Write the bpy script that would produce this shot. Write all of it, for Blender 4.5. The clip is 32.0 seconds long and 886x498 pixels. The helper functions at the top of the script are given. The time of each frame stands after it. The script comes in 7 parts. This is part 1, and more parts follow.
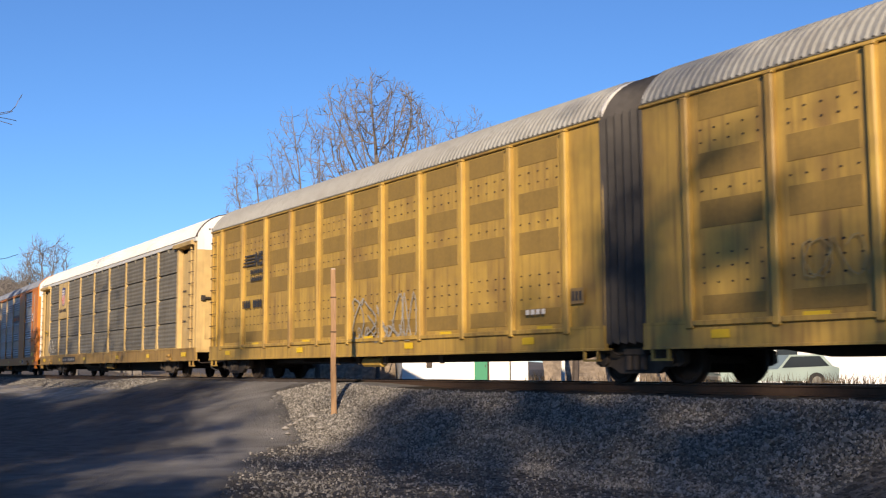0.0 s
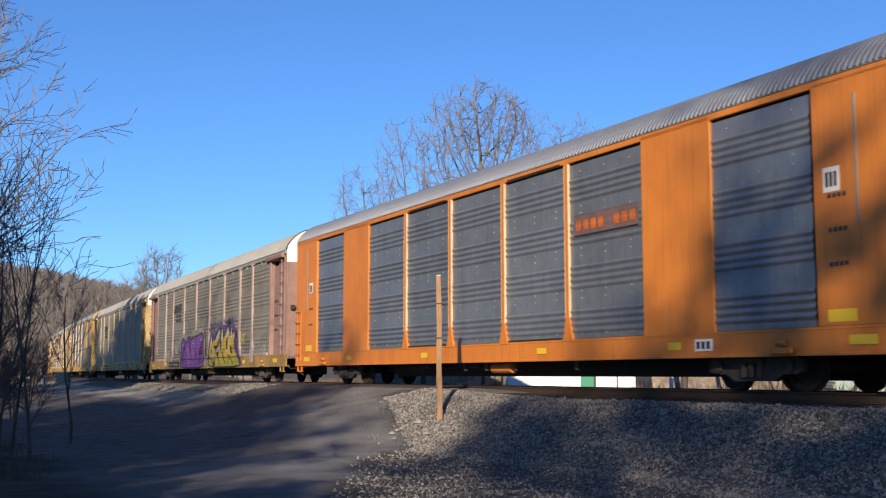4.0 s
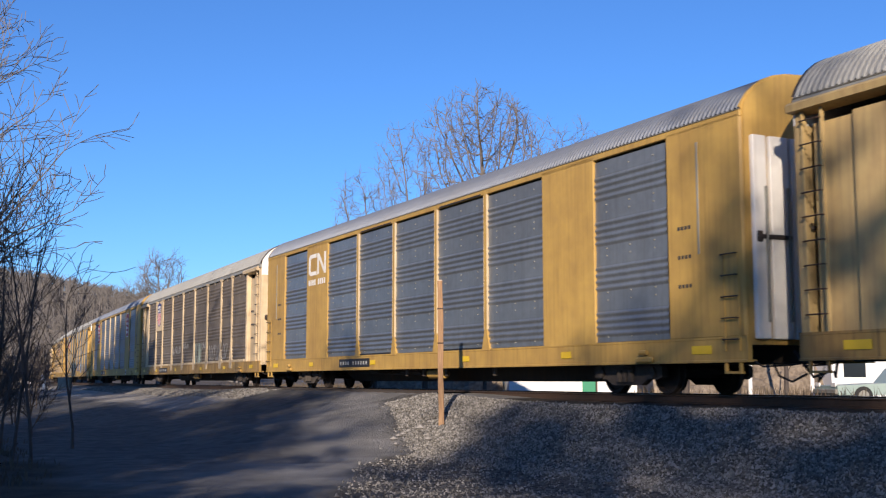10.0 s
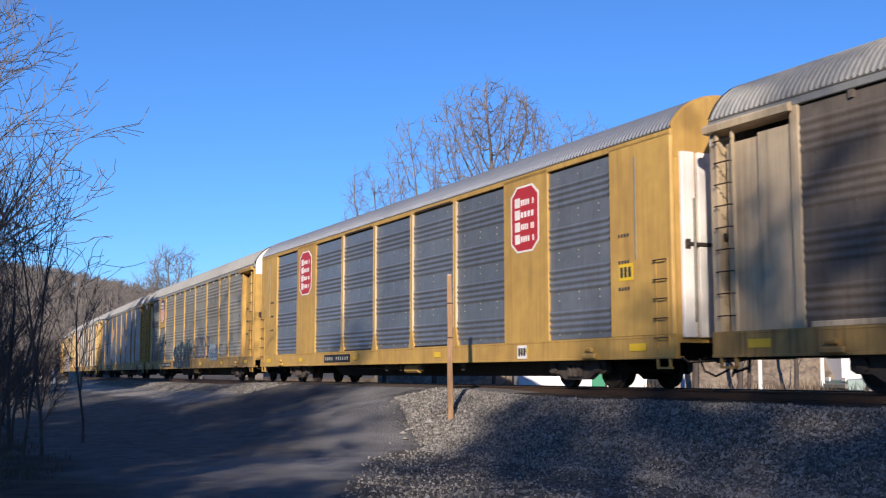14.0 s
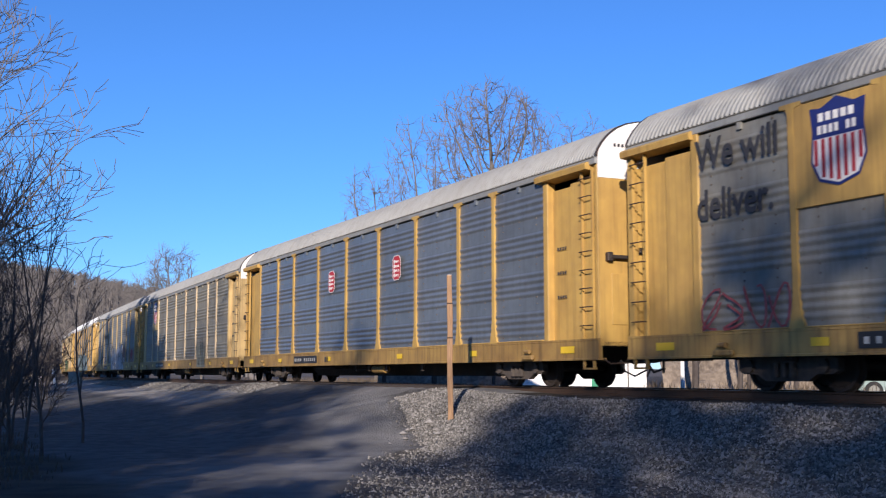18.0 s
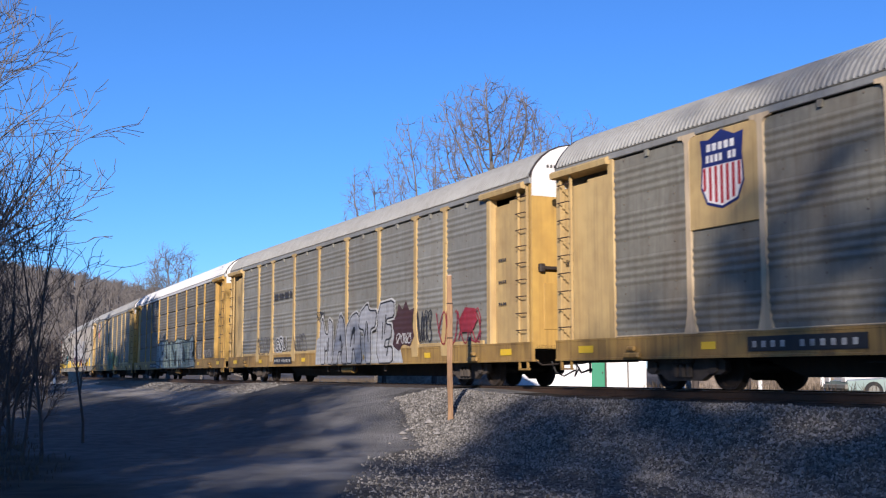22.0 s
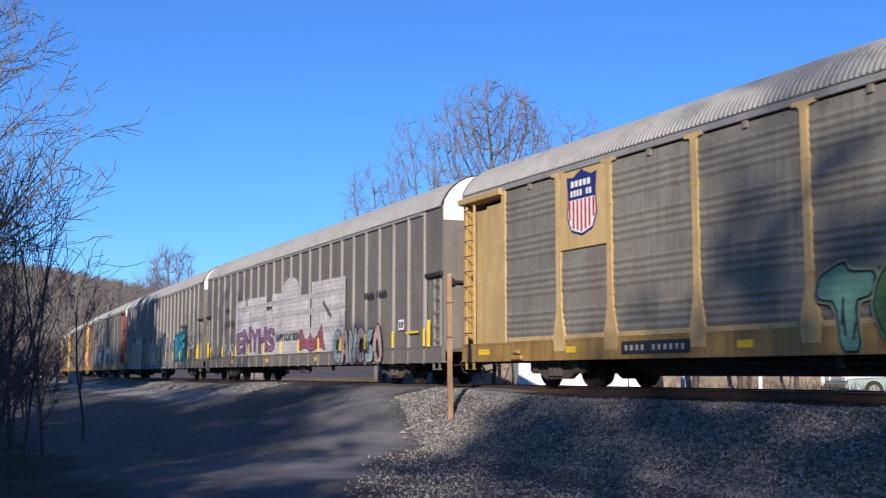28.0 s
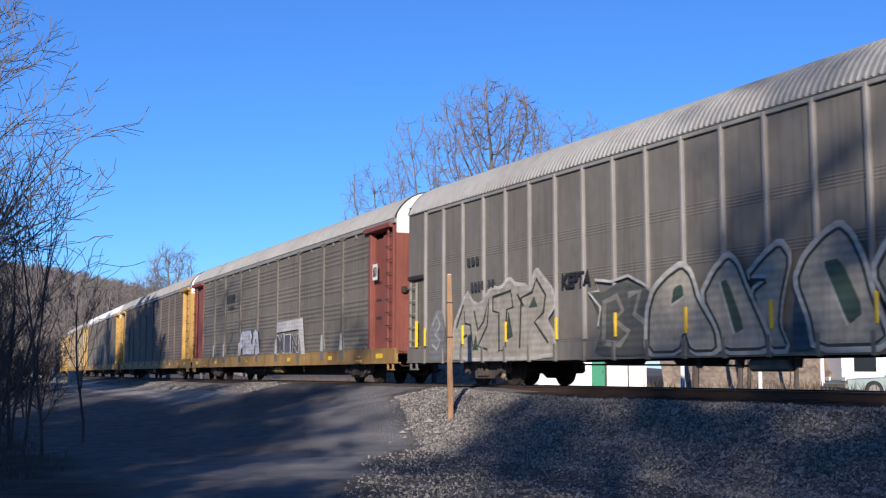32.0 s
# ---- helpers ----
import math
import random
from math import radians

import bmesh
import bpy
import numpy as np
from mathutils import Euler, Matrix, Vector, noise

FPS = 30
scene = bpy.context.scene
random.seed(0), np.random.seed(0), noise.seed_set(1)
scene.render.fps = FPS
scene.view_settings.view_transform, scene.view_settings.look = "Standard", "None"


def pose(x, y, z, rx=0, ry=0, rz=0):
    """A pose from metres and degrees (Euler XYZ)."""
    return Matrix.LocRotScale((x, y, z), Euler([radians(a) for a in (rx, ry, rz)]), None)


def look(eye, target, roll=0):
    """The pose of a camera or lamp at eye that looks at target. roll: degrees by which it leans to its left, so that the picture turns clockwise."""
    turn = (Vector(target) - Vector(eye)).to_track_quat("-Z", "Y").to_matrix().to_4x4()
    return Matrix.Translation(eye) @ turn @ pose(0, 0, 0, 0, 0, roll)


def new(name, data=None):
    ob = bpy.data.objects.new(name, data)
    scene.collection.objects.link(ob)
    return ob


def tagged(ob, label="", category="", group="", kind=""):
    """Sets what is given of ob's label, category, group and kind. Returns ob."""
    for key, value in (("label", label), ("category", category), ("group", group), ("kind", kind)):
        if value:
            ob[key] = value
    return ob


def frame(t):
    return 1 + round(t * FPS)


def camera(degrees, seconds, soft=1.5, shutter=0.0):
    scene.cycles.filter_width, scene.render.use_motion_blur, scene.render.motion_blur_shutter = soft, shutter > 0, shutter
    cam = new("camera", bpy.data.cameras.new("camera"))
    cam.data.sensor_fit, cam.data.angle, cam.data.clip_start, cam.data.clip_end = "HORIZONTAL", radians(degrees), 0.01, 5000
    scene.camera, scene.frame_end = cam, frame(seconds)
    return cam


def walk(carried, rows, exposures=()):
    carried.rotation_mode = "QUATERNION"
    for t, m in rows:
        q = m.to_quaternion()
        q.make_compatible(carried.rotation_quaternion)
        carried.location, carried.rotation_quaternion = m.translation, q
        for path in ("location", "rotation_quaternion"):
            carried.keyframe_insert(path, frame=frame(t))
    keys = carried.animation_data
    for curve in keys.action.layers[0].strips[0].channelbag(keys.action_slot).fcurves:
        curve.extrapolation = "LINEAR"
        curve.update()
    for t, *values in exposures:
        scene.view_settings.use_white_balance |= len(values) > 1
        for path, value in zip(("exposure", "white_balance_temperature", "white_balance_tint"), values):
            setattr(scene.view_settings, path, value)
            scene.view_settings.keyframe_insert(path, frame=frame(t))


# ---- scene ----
cam = camera(42.98, 32.0, soft=1.2, shutter=0.12)

# Turns of the tripod head: seconds, pan to the left, tilt up, lean.
LOOKS = (
    (0, -5.919, 6.032, -0.325),
    (0.1, -5.327, 6.041, -0.279),
    (0.2, -4.315, 6.050, -0.233),
    (0.3, -3.514, 6.059, -0.188),
    (0.4, -3.081, 6.068, -0.142),
    (0.5, -2.581, 6.077, -0.096),
    (0.6, -2.586, 6.070, -0.064),
    (0.8, -2.620, 6.057, 0.001),
    (1, -2.505, 6.044, 0.066),
    (1.2, -2.270, 6.032, 0.162),
    (1.4, -2.043, 6.020, 0.258),
    (1.5, -1.854, 6.014, 0.306),
    (1.6, -1.745, 6.024, 0.252),
    (1.7, -1.496, 6.034, 0.199),
    (1.8, -1.275, 6.044, 0.146),
    (2, -0.728, 6.064, 0.039),
    (2.5, -0.572, 6.166, 0.084),
    (3, -0.556, 6.226, -0.026),
    (3.5, -0.552, 6.297, -0.029),
    (5.5, -0.512, 6.506, 0.003),
    (6, -0.509, 6.543, -0.017),
    (7, -0.473, 6.614, -0.022),
    (8, -0.470, 6.645, -0.065),
    (9, -0.473, 6.621, -0.031),
    (10.5, -0.470, 6.617, -0.028),
    (11, -0.349, 6.572, 0.009),
    (11.5, -0.282, 6.530, -0.015),
    (12, 0.004, 6.359, 0.032),
    (13, 0.008, 6.345, 0.007),
    (25, 0.000, 6.359, 0.033),
    (27.5, 0.007, 6.325, 0.009),
    (32, 0.008, 6.318, 0.019),
)
EYE = 0.30            # height of the lens over the rail head
walk(cam, [(t, pose(0, 0, EYE, 90 + tilt, 0, pan) @ pose(0, 0, 0, 0, 0, lean)) for t, pan, tilt, lean in LOOKS],
     exposures=((0, 0.68, 7150, 16), (1, 0.66, 6900, 15), (3, 0.66, 6700, 15), (6, 0.64, 6500, 16), (13, 0.61, 6200, 17), (19, 0.59, 5850, 18), (32, 0.59, 5850, 18)))

# ---------------------------------------------------------------- light
SUN_UP, SUN_TURN = 18.5, 8.3      # degrees; the sun stands behind the camera
world = bpy.data.worlds.new("world")
scene.world = world
world.use_nodes = True
wn, wl = world.node_tree.nodes, world.node_tree.links
sky = wn.new("ShaderNodeTexSky")
sky.sky_type, sky.sun_disc = "NISHITA", False
sky.sun_elevation, sky.sun_rotation = radians(SUN_UP), radians(180 + SUN_TURN)
sky.air_density, sky.dust_density, sky.ozone_density, sky.altitude = 1.0, 0.0, 9.0, 200
wn["Background"].inputs["Strength"].default_value = 0.10
wl.new(sky.outputs[0], wn["Background"].inputs["Color"])
sun = new("sun", bpy.data.lights.new("sun", "SUN"))
sun.data.energy, sun.data.angle, sun.data.color = 4.6, radians(0.6), (1.0, 0.86, 0.66)
a, e = radians(SUN_TURN), radians(SUN_UP)
sun.matrix_world = look((0, -60, 40), (math.sin(a) * math.cos(e), -60 + math.cos(a) * math.cos(e), 40 - math.sin(e)))


# ---------------------------------------------------------------- materials
def mat(name, base, rough=0.7, metal=0.0, other=None, grain=8.0, amount=0.5, bump=0.0, stains=0.0, stain_col=(0.05, 0.035, 0.025),
        stretch=(1, 1, 1), vary=0.0, spec=0.5, glow=0.0, dots=0.0):
    m = bpy.data.materials.new(name)
    m.use_nodes = True
    n, l = m.node_tree.nodes, m.node_tree.links
    b = n["Principled BSDF"]
    b.inputs["Roughness"].default_value = rough
    b.inputs["Metallic"].default_value = metal
    b.inputs["Specular IOR Level"].default_value = spec
    tc = n.new("ShaderNodeTexCoord")
    mp = n.new("ShaderNodeMapping")
    mp.inputs["Scale"].default_value = stretch
    oi0 = n.new("ShaderNodeObjectInfo")
    far_ = n.new("ShaderNodeMath")
    far_.operation = "MULTIPLY"
    far_.inputs[1].default_value = 57.0
    l.new(oi0.outputs["Random"], far_.inputs[0])
    shift = n.new("ShaderNodeVectorMath")
    l.new(tc.outputs["Object"], shift.inputs[0]), l.new(far_.outputs[0], shift.inputs[1])
    place = shift.outputs[0]
    l.new(place, mp.inputs[0])
    n1 = n.new("ShaderNodeTexNoise")
    n1.inputs["Scale"].default_value, n1.inputs["Detail"].default_value = grain, 6
    l.new(mp.outputs[0], n1.inputs["Vector"])
    n2 = n.new("ShaderNodeTexNoise")
    n2.inputs["Scale"].default_value, n2.inputs["Detail"].default_value = grain * 0.13, 4
    l.new(mp.outputs[0], n2.inputs["Vector"])
    mul = n.new("ShaderNodeMath")
    mul.operation = "ADD"
    l.new(n1.outputs[0], mul.inputs[0]), l.new(n2.outputs[0], mul.inputs[1])
    r = n.new("ShaderNodeMapRange")
    r.inputs[1].default_value, r.inputs[2].default_value = 0.7, 1.3
    l.new(mul.outputs[0], r.inputs[0])
    mix = n.new("ShaderNodeMix")
    mix.data_type = "RGBA"
    c2 = other or [c * (1 - 0.45 * amount) for c in base]
    mix.inputs[6].default_value, mix.inputs[7].default_value = (*base, 1), (*c2, 1)
    l.new(r.outputs[0], mix.inputs[0])
    out = mix.outputs[2]
    if stains:
        n3 = n.new("ShaderNodeTexNoise")
        n3.inputs["Scale"].default_value, n3.inputs["Detail"].default_value = 1.1, 8
        mp2 = n.new("ShaderNodeMapping")
        mp2.inputs["Scale"].default_value = (1.6, 1.6, 0.35)
        l.new(place, mp2.inputs[0]), l.new(mp2.outputs[0], n3.inputs["Vector"])
        r3 = n.new("ShaderNodeMapRange")
        r3.inputs[1].default_value, r3.inputs[2].default_value = 0.52, 0.78
        r3.inputs[4].default_value = stains
        l.new(n3.outputs[0], r3.inputs[0])
        mx = n.new("ShaderNodeMix")
        mx.data_type = "RGBA"
        mx.inputs[7].default_value = (*stain_col, 1)
        l.new(r3.outputs[0], mx.inputs[0]), l.new(out, mx.inputs[6])
        out = mx.outputs[2]
        n5 = n.new("ShaderNodeTexNoise")
        n5.inputs["Scale"].default_value, n5.inputs["Detail"].default_value = 1.0, 5
        mp5 = n.new("ShaderNodeMapping")
        mp5.inputs["Scale"].default_value = (11, 11, 0.45)
        l.new(place, mp5.inputs[0]), l.new(mp5.outputs[0], n5.inputs["Vector"])
        r5 = n.new("ShaderNodeMapRange")
        r5.inputs[1].default_value, r5.inputs[2].default_value = 0.48, 0.75
        r5.inputs[4].default_value = 0.8 * stains
        l.new(n5.outputs[0], r5.inputs[0])
        mx5 = n.new("ShaderNodeMix")
        mx5.data_type = "RGBA"
        mx5.inputs[7].default_value = (*[0.8 * c for c in stain_col], 1)
        l.new(r5.outputs[0], mx5.inputs[0]), l.new(out, mx5.inputs[6])
        out = mx5.outputs[2]
    if vary:
        oi = n.new("ShaderNodeObjectInfo")
        hs = n.new("ShaderNodeHueSaturation")
        r4 = n.new("ShaderNodeMapRange")
        r4.inputs[3].default_value, r4.inputs[4].default_value = 1 - vary, 1 + vary
        l.new(oi.outputs["Random"], r4.inputs[0]), l.new(r4.outputs[0], hs.inputs["Value"]), l.new(out, hs.inputs["Color"])
        out = hs.outputs[0]
    l.new(out, b.inputs["Base Color"])
    if bump:
        bp = n.new("ShaderNodeBump")
        bp.inputs["Strength"].default_value, bp.inputs["Distance"].default_value = bump, 0.02
        l.new(n1.outputs[0], bp.inputs["Height"]), l.new(bp.outputs[0], b.inputs["Normal"])
    if glow:
        b.inputs["Emission Strength"].default_value = glow
        b.inputs["Emission Color"].default_value = (*base, 1)
    return m


RUST = (0.09, 0.045, 0.025)
DUST = (0.16, 0.12, 0.08)
M = dict(
    yellow=mat("yellow_paint", (0.51, 0.325, 0.08), 0.6, other=(0.39, 0.24, 0.065), grain=3, stains=0.45, stain_col=(0.20, 0.11, 0.04), vary=0.06),
    ochre=mat("ochre_paint", (0.5, 0.325, 0.07), 0.55, other=(0.37, 0.235, 0.06), grain=3, stains=0.8, stain_col=(0.15, 0.085, 0.04), vary=0.06),
    cream=mat("faded_yellow_paint", (0.53, 0.385, 0.165), 0.65, other=(0.4, 0.28, 0.12), grain=3, stains=0.5, stain_col=(0.22, 0.14, 0.08), vary=0.06),
    orange=mat("orange_paint", (0.62, 0.205, 0.025), 0.5, other=(0.51, 0.16, 0.022), grain=2, stains=0.3, stain_col=(0.18, 0.06, 0.02)),
    brown=mat("oxide_brown_paint", (0.3, 0.195, 0.165), 0.6, other=(0.22, 0.135, 0.112), grain=3, stains=0.5, stain_col=(0.11, 0.07, 0.055)),
    red=mat("oxide_red_paint", (0.24, 0.075, 0.05), 0.6, other=(0.18, 0.055, 0.04), grain=3, stains=0.5, stain_col=(0.07, 0.035, 0.03)),
    zinc=mat("galvanised_sheet", (0.262, 0.262, 0.232), 0.65, 0.1, other=(0.19, 0.188, 0.163), grain=5, stains=0.5, stain_col=(0.17, 0.14, 0.105), vary=0.10),
    zinc_blue=mat("bluish_sheet", (0.20, 0.225, 0.25), 0.36, 0.38, other=(0.145, 0.165, 0.188), grain=5, stains=0.35, stain_col=(0.11, 0.11, 0.12), vary=0.08),
    zinc_dark=mat("dirty_sheet", (0.185, 0.175, 0.145), 0.7, 0.1, other=(0.125, 0.117, 0.095), grain=6, stains=0.6, stain_col=(0.09, 0.07, 0.05), vary=0.08),
    zinc_brown=mat("brown_dirty_sheet", (0.16, 0.135, 0.11), 0.75, 0.1, other=(0.115, 0.095, 0.075), grain=6, stains=0.6, stain_col=(0.08, 0.06, 0.045), vary=0.07),
    zinc_tan=mat("weathered_sheet", (0.235, 0.228, 0.185), 0.65, 0.12, other=(0.165, 0.158, 0.128), grain=6, stains=0.6, stain_col=(0.13, 0.10, 0.07), vary=0.08),
    taupe=mat("taupe_steel_side", (0.178, 0.17, 0.147), 0.65, 0.1, other=(0.14, 0.132, 0.113), grain=4, stains=0.55, stain_col=(0.095, 0.077, 0.06), vary=0.05),
    taupe_post=mat("taupe_post", (0.29, 0.28, 0.26), 0.6, 0.1, grain=4, stains=0.4, stain_col=(0.15, 0.11, 0.09)),
    roof=mat("zinc_roof", (0.29, 0.295, 0.28), 0.6, 0.1, other=(0.23, 0.232, 0.218), grain=3, stains=0.35, stain_col=(0.15, 0.13, 0.11)),
    roof_blue=mat("grey_roof", (0.17, 0.19, 0.225), 0.45, 0.35, other=(0.135, 0.152, 0.182), grain=3, stains=0.3, stain_col=(0.18, 0.17, 0.16)),
    roof_white=mat("white_roof", (0.6, 0.61, 0.6), 0.55, 0.0, other=(0.5, 0.51, 0.5), grain=3, stains=0.25, stain_col=(0.42, 0.39, 0.35)),
    white=mat("white_paint", (0.80, 0.78, 0.74), 0.5, other=(0.70, 0.68, 0.64), grain=3, stains=0.25, stain_col=(0.42, 0.36, 0.28)),
    rubber=mat("grey_bellows", (0.06, 0.055, 0.052), 0.85, other=(0.035, 0.032, 0.03), grain=6),
    sill=mat("weathered_sill", (0.40, 0.255, 0.07), 0.6, other=(0.23, 0.135, 0.042), grain=2.2, amount=1, stains=0.75, stain_col=(0.075, 0.046, 0.022), vary=0.08),
    patch=mat("perforated_patch", (0.27, 0.175, 0.045), 0.75, other=(0.21, 0.135, 0.037), grain=14, stains=0.3, stain_col=(0.14, 0.09, 0.04)),
    under=mat("underframe_grime", (0.035, 0.03, 0.026), 0.9, other=(0.02, 0.018, 0.016), grain=6, stains=0.4, stain_col=RUST),
    truck=mat("dusty_cast_steel", (0.075, 0.06, 0.05), 0.9, other=(0.035, 0.029, 0.025), grain=7, bump=0.3, stains=0.5, stain_col=(0.11, 0.088, 0.07)),
    wheel=mat("wheel_steel", (0.04, 0.03, 0.025), 0.75, 0.3, grain=9),
    steel=mat("dark_steel", (0.06, 0.05, 0.045), 0.6, 0.5, grain=8, stains=0.4, stain_col=RUST),
    black=mat("black_paint", (0.02, 0.02, 0.022), 0.6, grain=5, stains=0.2, stain_col=(0.10, 0.08, 0.06)),
    ink=mat("faded_black_marking", (0.045, 0.045, 0.05), 0.7, grain=6, amount=0.8),
    blue=mat("blue_marking", (0.02, 0.03, 0.16), 0.5, grain=5),
    redp=mat("red_marking", (0.45, 0.03, 0.035), 0.5, grain=5, amount=0.3),
    hiviz=mat("yellow_reflector", (0.75, 0.50, 0.02), 0.4, grain=4, amount=0.3),
    rail=mat("rusty_rail", (0.075, 0.045, 0.030), 0.75, 0.3, grain=9, bump=0.2, stains=0.4, stain_col=(0.04, 0.028, 0.02)),
    railhead=mat("polished_rail_head", (0.35, 0.33, 0.31), 0.3, 0.9, grain=9),
    tie=mat("creosoted_tie", (0.055, 0.042, 0.033), 0.9, grain=6, bump=0.4, vary=0.2, stretch=(6, 1, 1)),
    ballast=mat("ballast_stone", (0.36, 0.34, 0.31), 0.9, other=(0.20, 0.185, 0.17), grain=30, bump=0.6),
    wood=mat("weathered_post_wood", (0.36, 0.22, 0.115), 0.8, other=(0.20, 0.115, 0.06), grain=8, bump=0.4, stretch=(4, 4, 0.4)),
    bark=mat("grey_bark", (0.17, 0.147, 0.125), 0.9, other=(0.105, 0.09, 0.077), grain=8, bump=0.3),
    bark_dark=mat("dark_bark", (0.085, 0.07, 0.06), 0.9, other=(0.05, 0.04, 0.035), grain=8, bump=0.3),
    bark_far=mat("brown_twigs", (0.165, 0.15, 0.138), 0.95, other=(0.105, 0.095, 0.088), grain=3),
    leaf_litter=mat("leaf_litter", (0.29, 0.235, 0.175), 0.95, other=(0.10, 0.078, 0.058), grain=5, amount=1, bump=0.6, stains=0.5, stain_col=(0.09, 0.07, 0.05)),
    pink_post=mat("faded_brown_post", (0.44, 0.345, 0.30), 0.65, other=(0.33, 0.25, 0.215), grain=4, stains=0.4, stain_col=(0.17, 0.11, 0.09)),
    pale_cream=mat("cream_paint_and_glint", (0.62, 0.50, 0.33), 0.65, other=(0.50, 0.385, 0.235), grain=3, stains=0.5, stain_col=(0.20, 0.14, 0.09)),
    weeds=mat("dry_weeds", (0.13, 0.098, 0.066), 0.95, other=(0.06, 0.046, 0.032), grain=4, amount=1),
    siding=mat("white_siding", (0.80, 0.80, 0.79), 0.5, grain=3, amount=0.15),
    green=mat("green_door_paint", (0.01, 0.22, 0.11), 0.45, grain=3, amount=0.2),
    shingle=mat("grey_shingle", (0.16, 0.155, 0.15), 0.9, grain=12, bump=0.3),
    palegreen=mat("pale_green_paint", (0.3, 0.38, 0.35), 0.35, grain=2, amount=0.2),
    glass=mat("dark_glass", (0.02, 0.025, 0.03), 0.08, grain=2, amount=0.1),
    tyre=mat("tyre_rubber", (0.025, 0.025, 0.025), 0.85, grain=8),
)
PAINTS = {}


def paint(col):
    """A spray paint of that colour, over pressed ribs."""
    if col not in PAINTS:
        m = mat("spray_paint", col, 0.6, grain=5, amount=1.0, stains=0.5, stain_col=tuple(0.45 * c + 0.03 for c in col))
        n, l = m.node_tree.nodes, m.node_tree.links
        wv = n.new("ShaderNodeTexWave")
        wv.bands_direction = "Z"
        wv.inputs["Scale"].default_value, wv.inputs["Distortion"].default_value = 2.03, 0.4
        tc = n.new("ShaderNodeTexCoord")
        l.new(tc.outputs["Object"], wv.inputs["Vector"])
        bp = n.new("ShaderNodeBump")
        bp.inputs["Strength"].default_value, bp.inputs["Distance"].default_value = 0.35, 0.02
        l.new(wv.outputs["Fac"], bp.inputs["Height"]), l.new(bp.outputs[0], n["Principled BSDF"].inputs["Normal"])
        PAINTS[col] = m
    return PAINTS[col]


# ---------------------------------------------------------------- mesh helpers
def unit(v):
    v = np.asarray(v, float)
    return v / (np.linalg.norm(v) + 1e-12)


class Shape:
    """Collects corners and faces of one mesh."""

    def __init__(self):
        self.v, self.f = [], []

    def add(self, vs, fs):
        k = len(self.v)
        self.v += [tuple(map(float, p)) for p in vs]
        self.f += [tuple(k + i for i in f) for f in fs]
        return self

    def box(self, x0, x1, y0, y1, z0, z1, bev=0.0):
        b = min(bev, (x1 - x0) / 3, (y1 - y0) / 3, (z1 - z0) / 3)
        if b <= 0:
            vs = [(x, y, z) for x in (x0, x1) for y in (y0, y1) for z in (z0, z1)]
            return self.add(vs, [(0, 1, 3, 2), (4, 6, 7, 5), (0, 4, 5, 1), (2, 3, 7, 6), (0, 2, 6, 4), (1, 5, 7, 3)])
        ring = [(x0 + b, y0), (x1 - b, y0), (x1, y0 + b), (x1, y1 - b), (x1 - b, y1), (x0 + b, y1), (x0, y1 - b), (x0, y0 + b)]
        inner = [(x0 + b, y0 + b), (x1 - b, y0 + b), (x1 - b, y1 - b), (x0 + b, y1 - b)]
        vs = [(x, y, z0 + b) for x, y in ring] + [(x, y, z1 - b) for x, y in ring] + [(x, y, z0) for x, y in inner] + [(x, y, z1) for x, y in inner]
        fs = [(i, (i + 1) % 8, 8 + (i + 1) % 8, 8 + i) for i in range(8)] + [(19, 18, 17, 16), (20, 21, 22, 23)]
        for base, top, flip in ((0, 16, False), (8, 20, True)):
            for q in range(4):
                e = [base + 2 * q, base + 2 * q + 1, top + (q + 1) % 4, top + q]
                c = [base + 2 * q + 1, base + (2 * q + 2) % 8, top + (q + 1) % 4]
                fs += [tuple(e if flip else e[::-1]), tuple(c if flip else c[::-1])]
        return self.add(vs, fs)

    def tube(self, pts, radii, sides=6, cap=True):
        pts = np.asarray(pts, float)
        k0 = len(self.v)
        vs = []
        for i, p in enumerate(pts):
            d = unit(pts[min(i + 1, len(pts) - 1)] - pts[max(i - 1, 0)])
            a = unit(np.cross(d, (0, 0, 1) if abs(d[2]) < 0.9 else (1, 0, 0)))
            b = np.cross(d, a)
            r = radii[i] if hasattr(radii, "__len__") else radii
            vs += [p + r * (math.cos(2 * math.pi * j / sides) * a + math.sin(2 * math.pi * j / sides) * b) for j in range(sides)]
        fs = [(i * sides + j, i * sides + (j + 1) % sides, (i + 1) * sides + (j + 1) % sides, (i + 1) * sides + j)
              for i in range(len(pts) - 1) for j in range(sides)]
        if cap:
            fs += [tuple(range(sides))[::-1], tuple(range((len(pts) - 1) * sides, len(pts) * sides))]
        return self.add(vs, fs)

    def prism(self, poly, axis, lo, hi):
        """A flat outline pushed along an axis; poly holds the two other coordinates in order."""
        n = len(poly)

        def put(p, h):
            q = list(p)
            q.insert("xyz".index(axis), h)
            return q
        vs = [put(p, lo) for p in poly] + [put(p, hi) for p in poly]
        fs = [(i, (i + 1) % n, n + (i + 1) % n, n + i) for i in range(n)] + [tuple(range(n))[::-1], tuple(range(n, 2 * n))]
        return self.add(vs, fs)

    def sheet(self, grid):
        """Faces over rows of points."""
        r, c = len(grid), len(grid[0])
        return self.add([p for row in grid for p in row], [(i * c + j, i * c + j + 1, (i + 1) * c + j + 1, (i + 1) * c + j) for i in range(r - 1) for j in range(c - 1)])

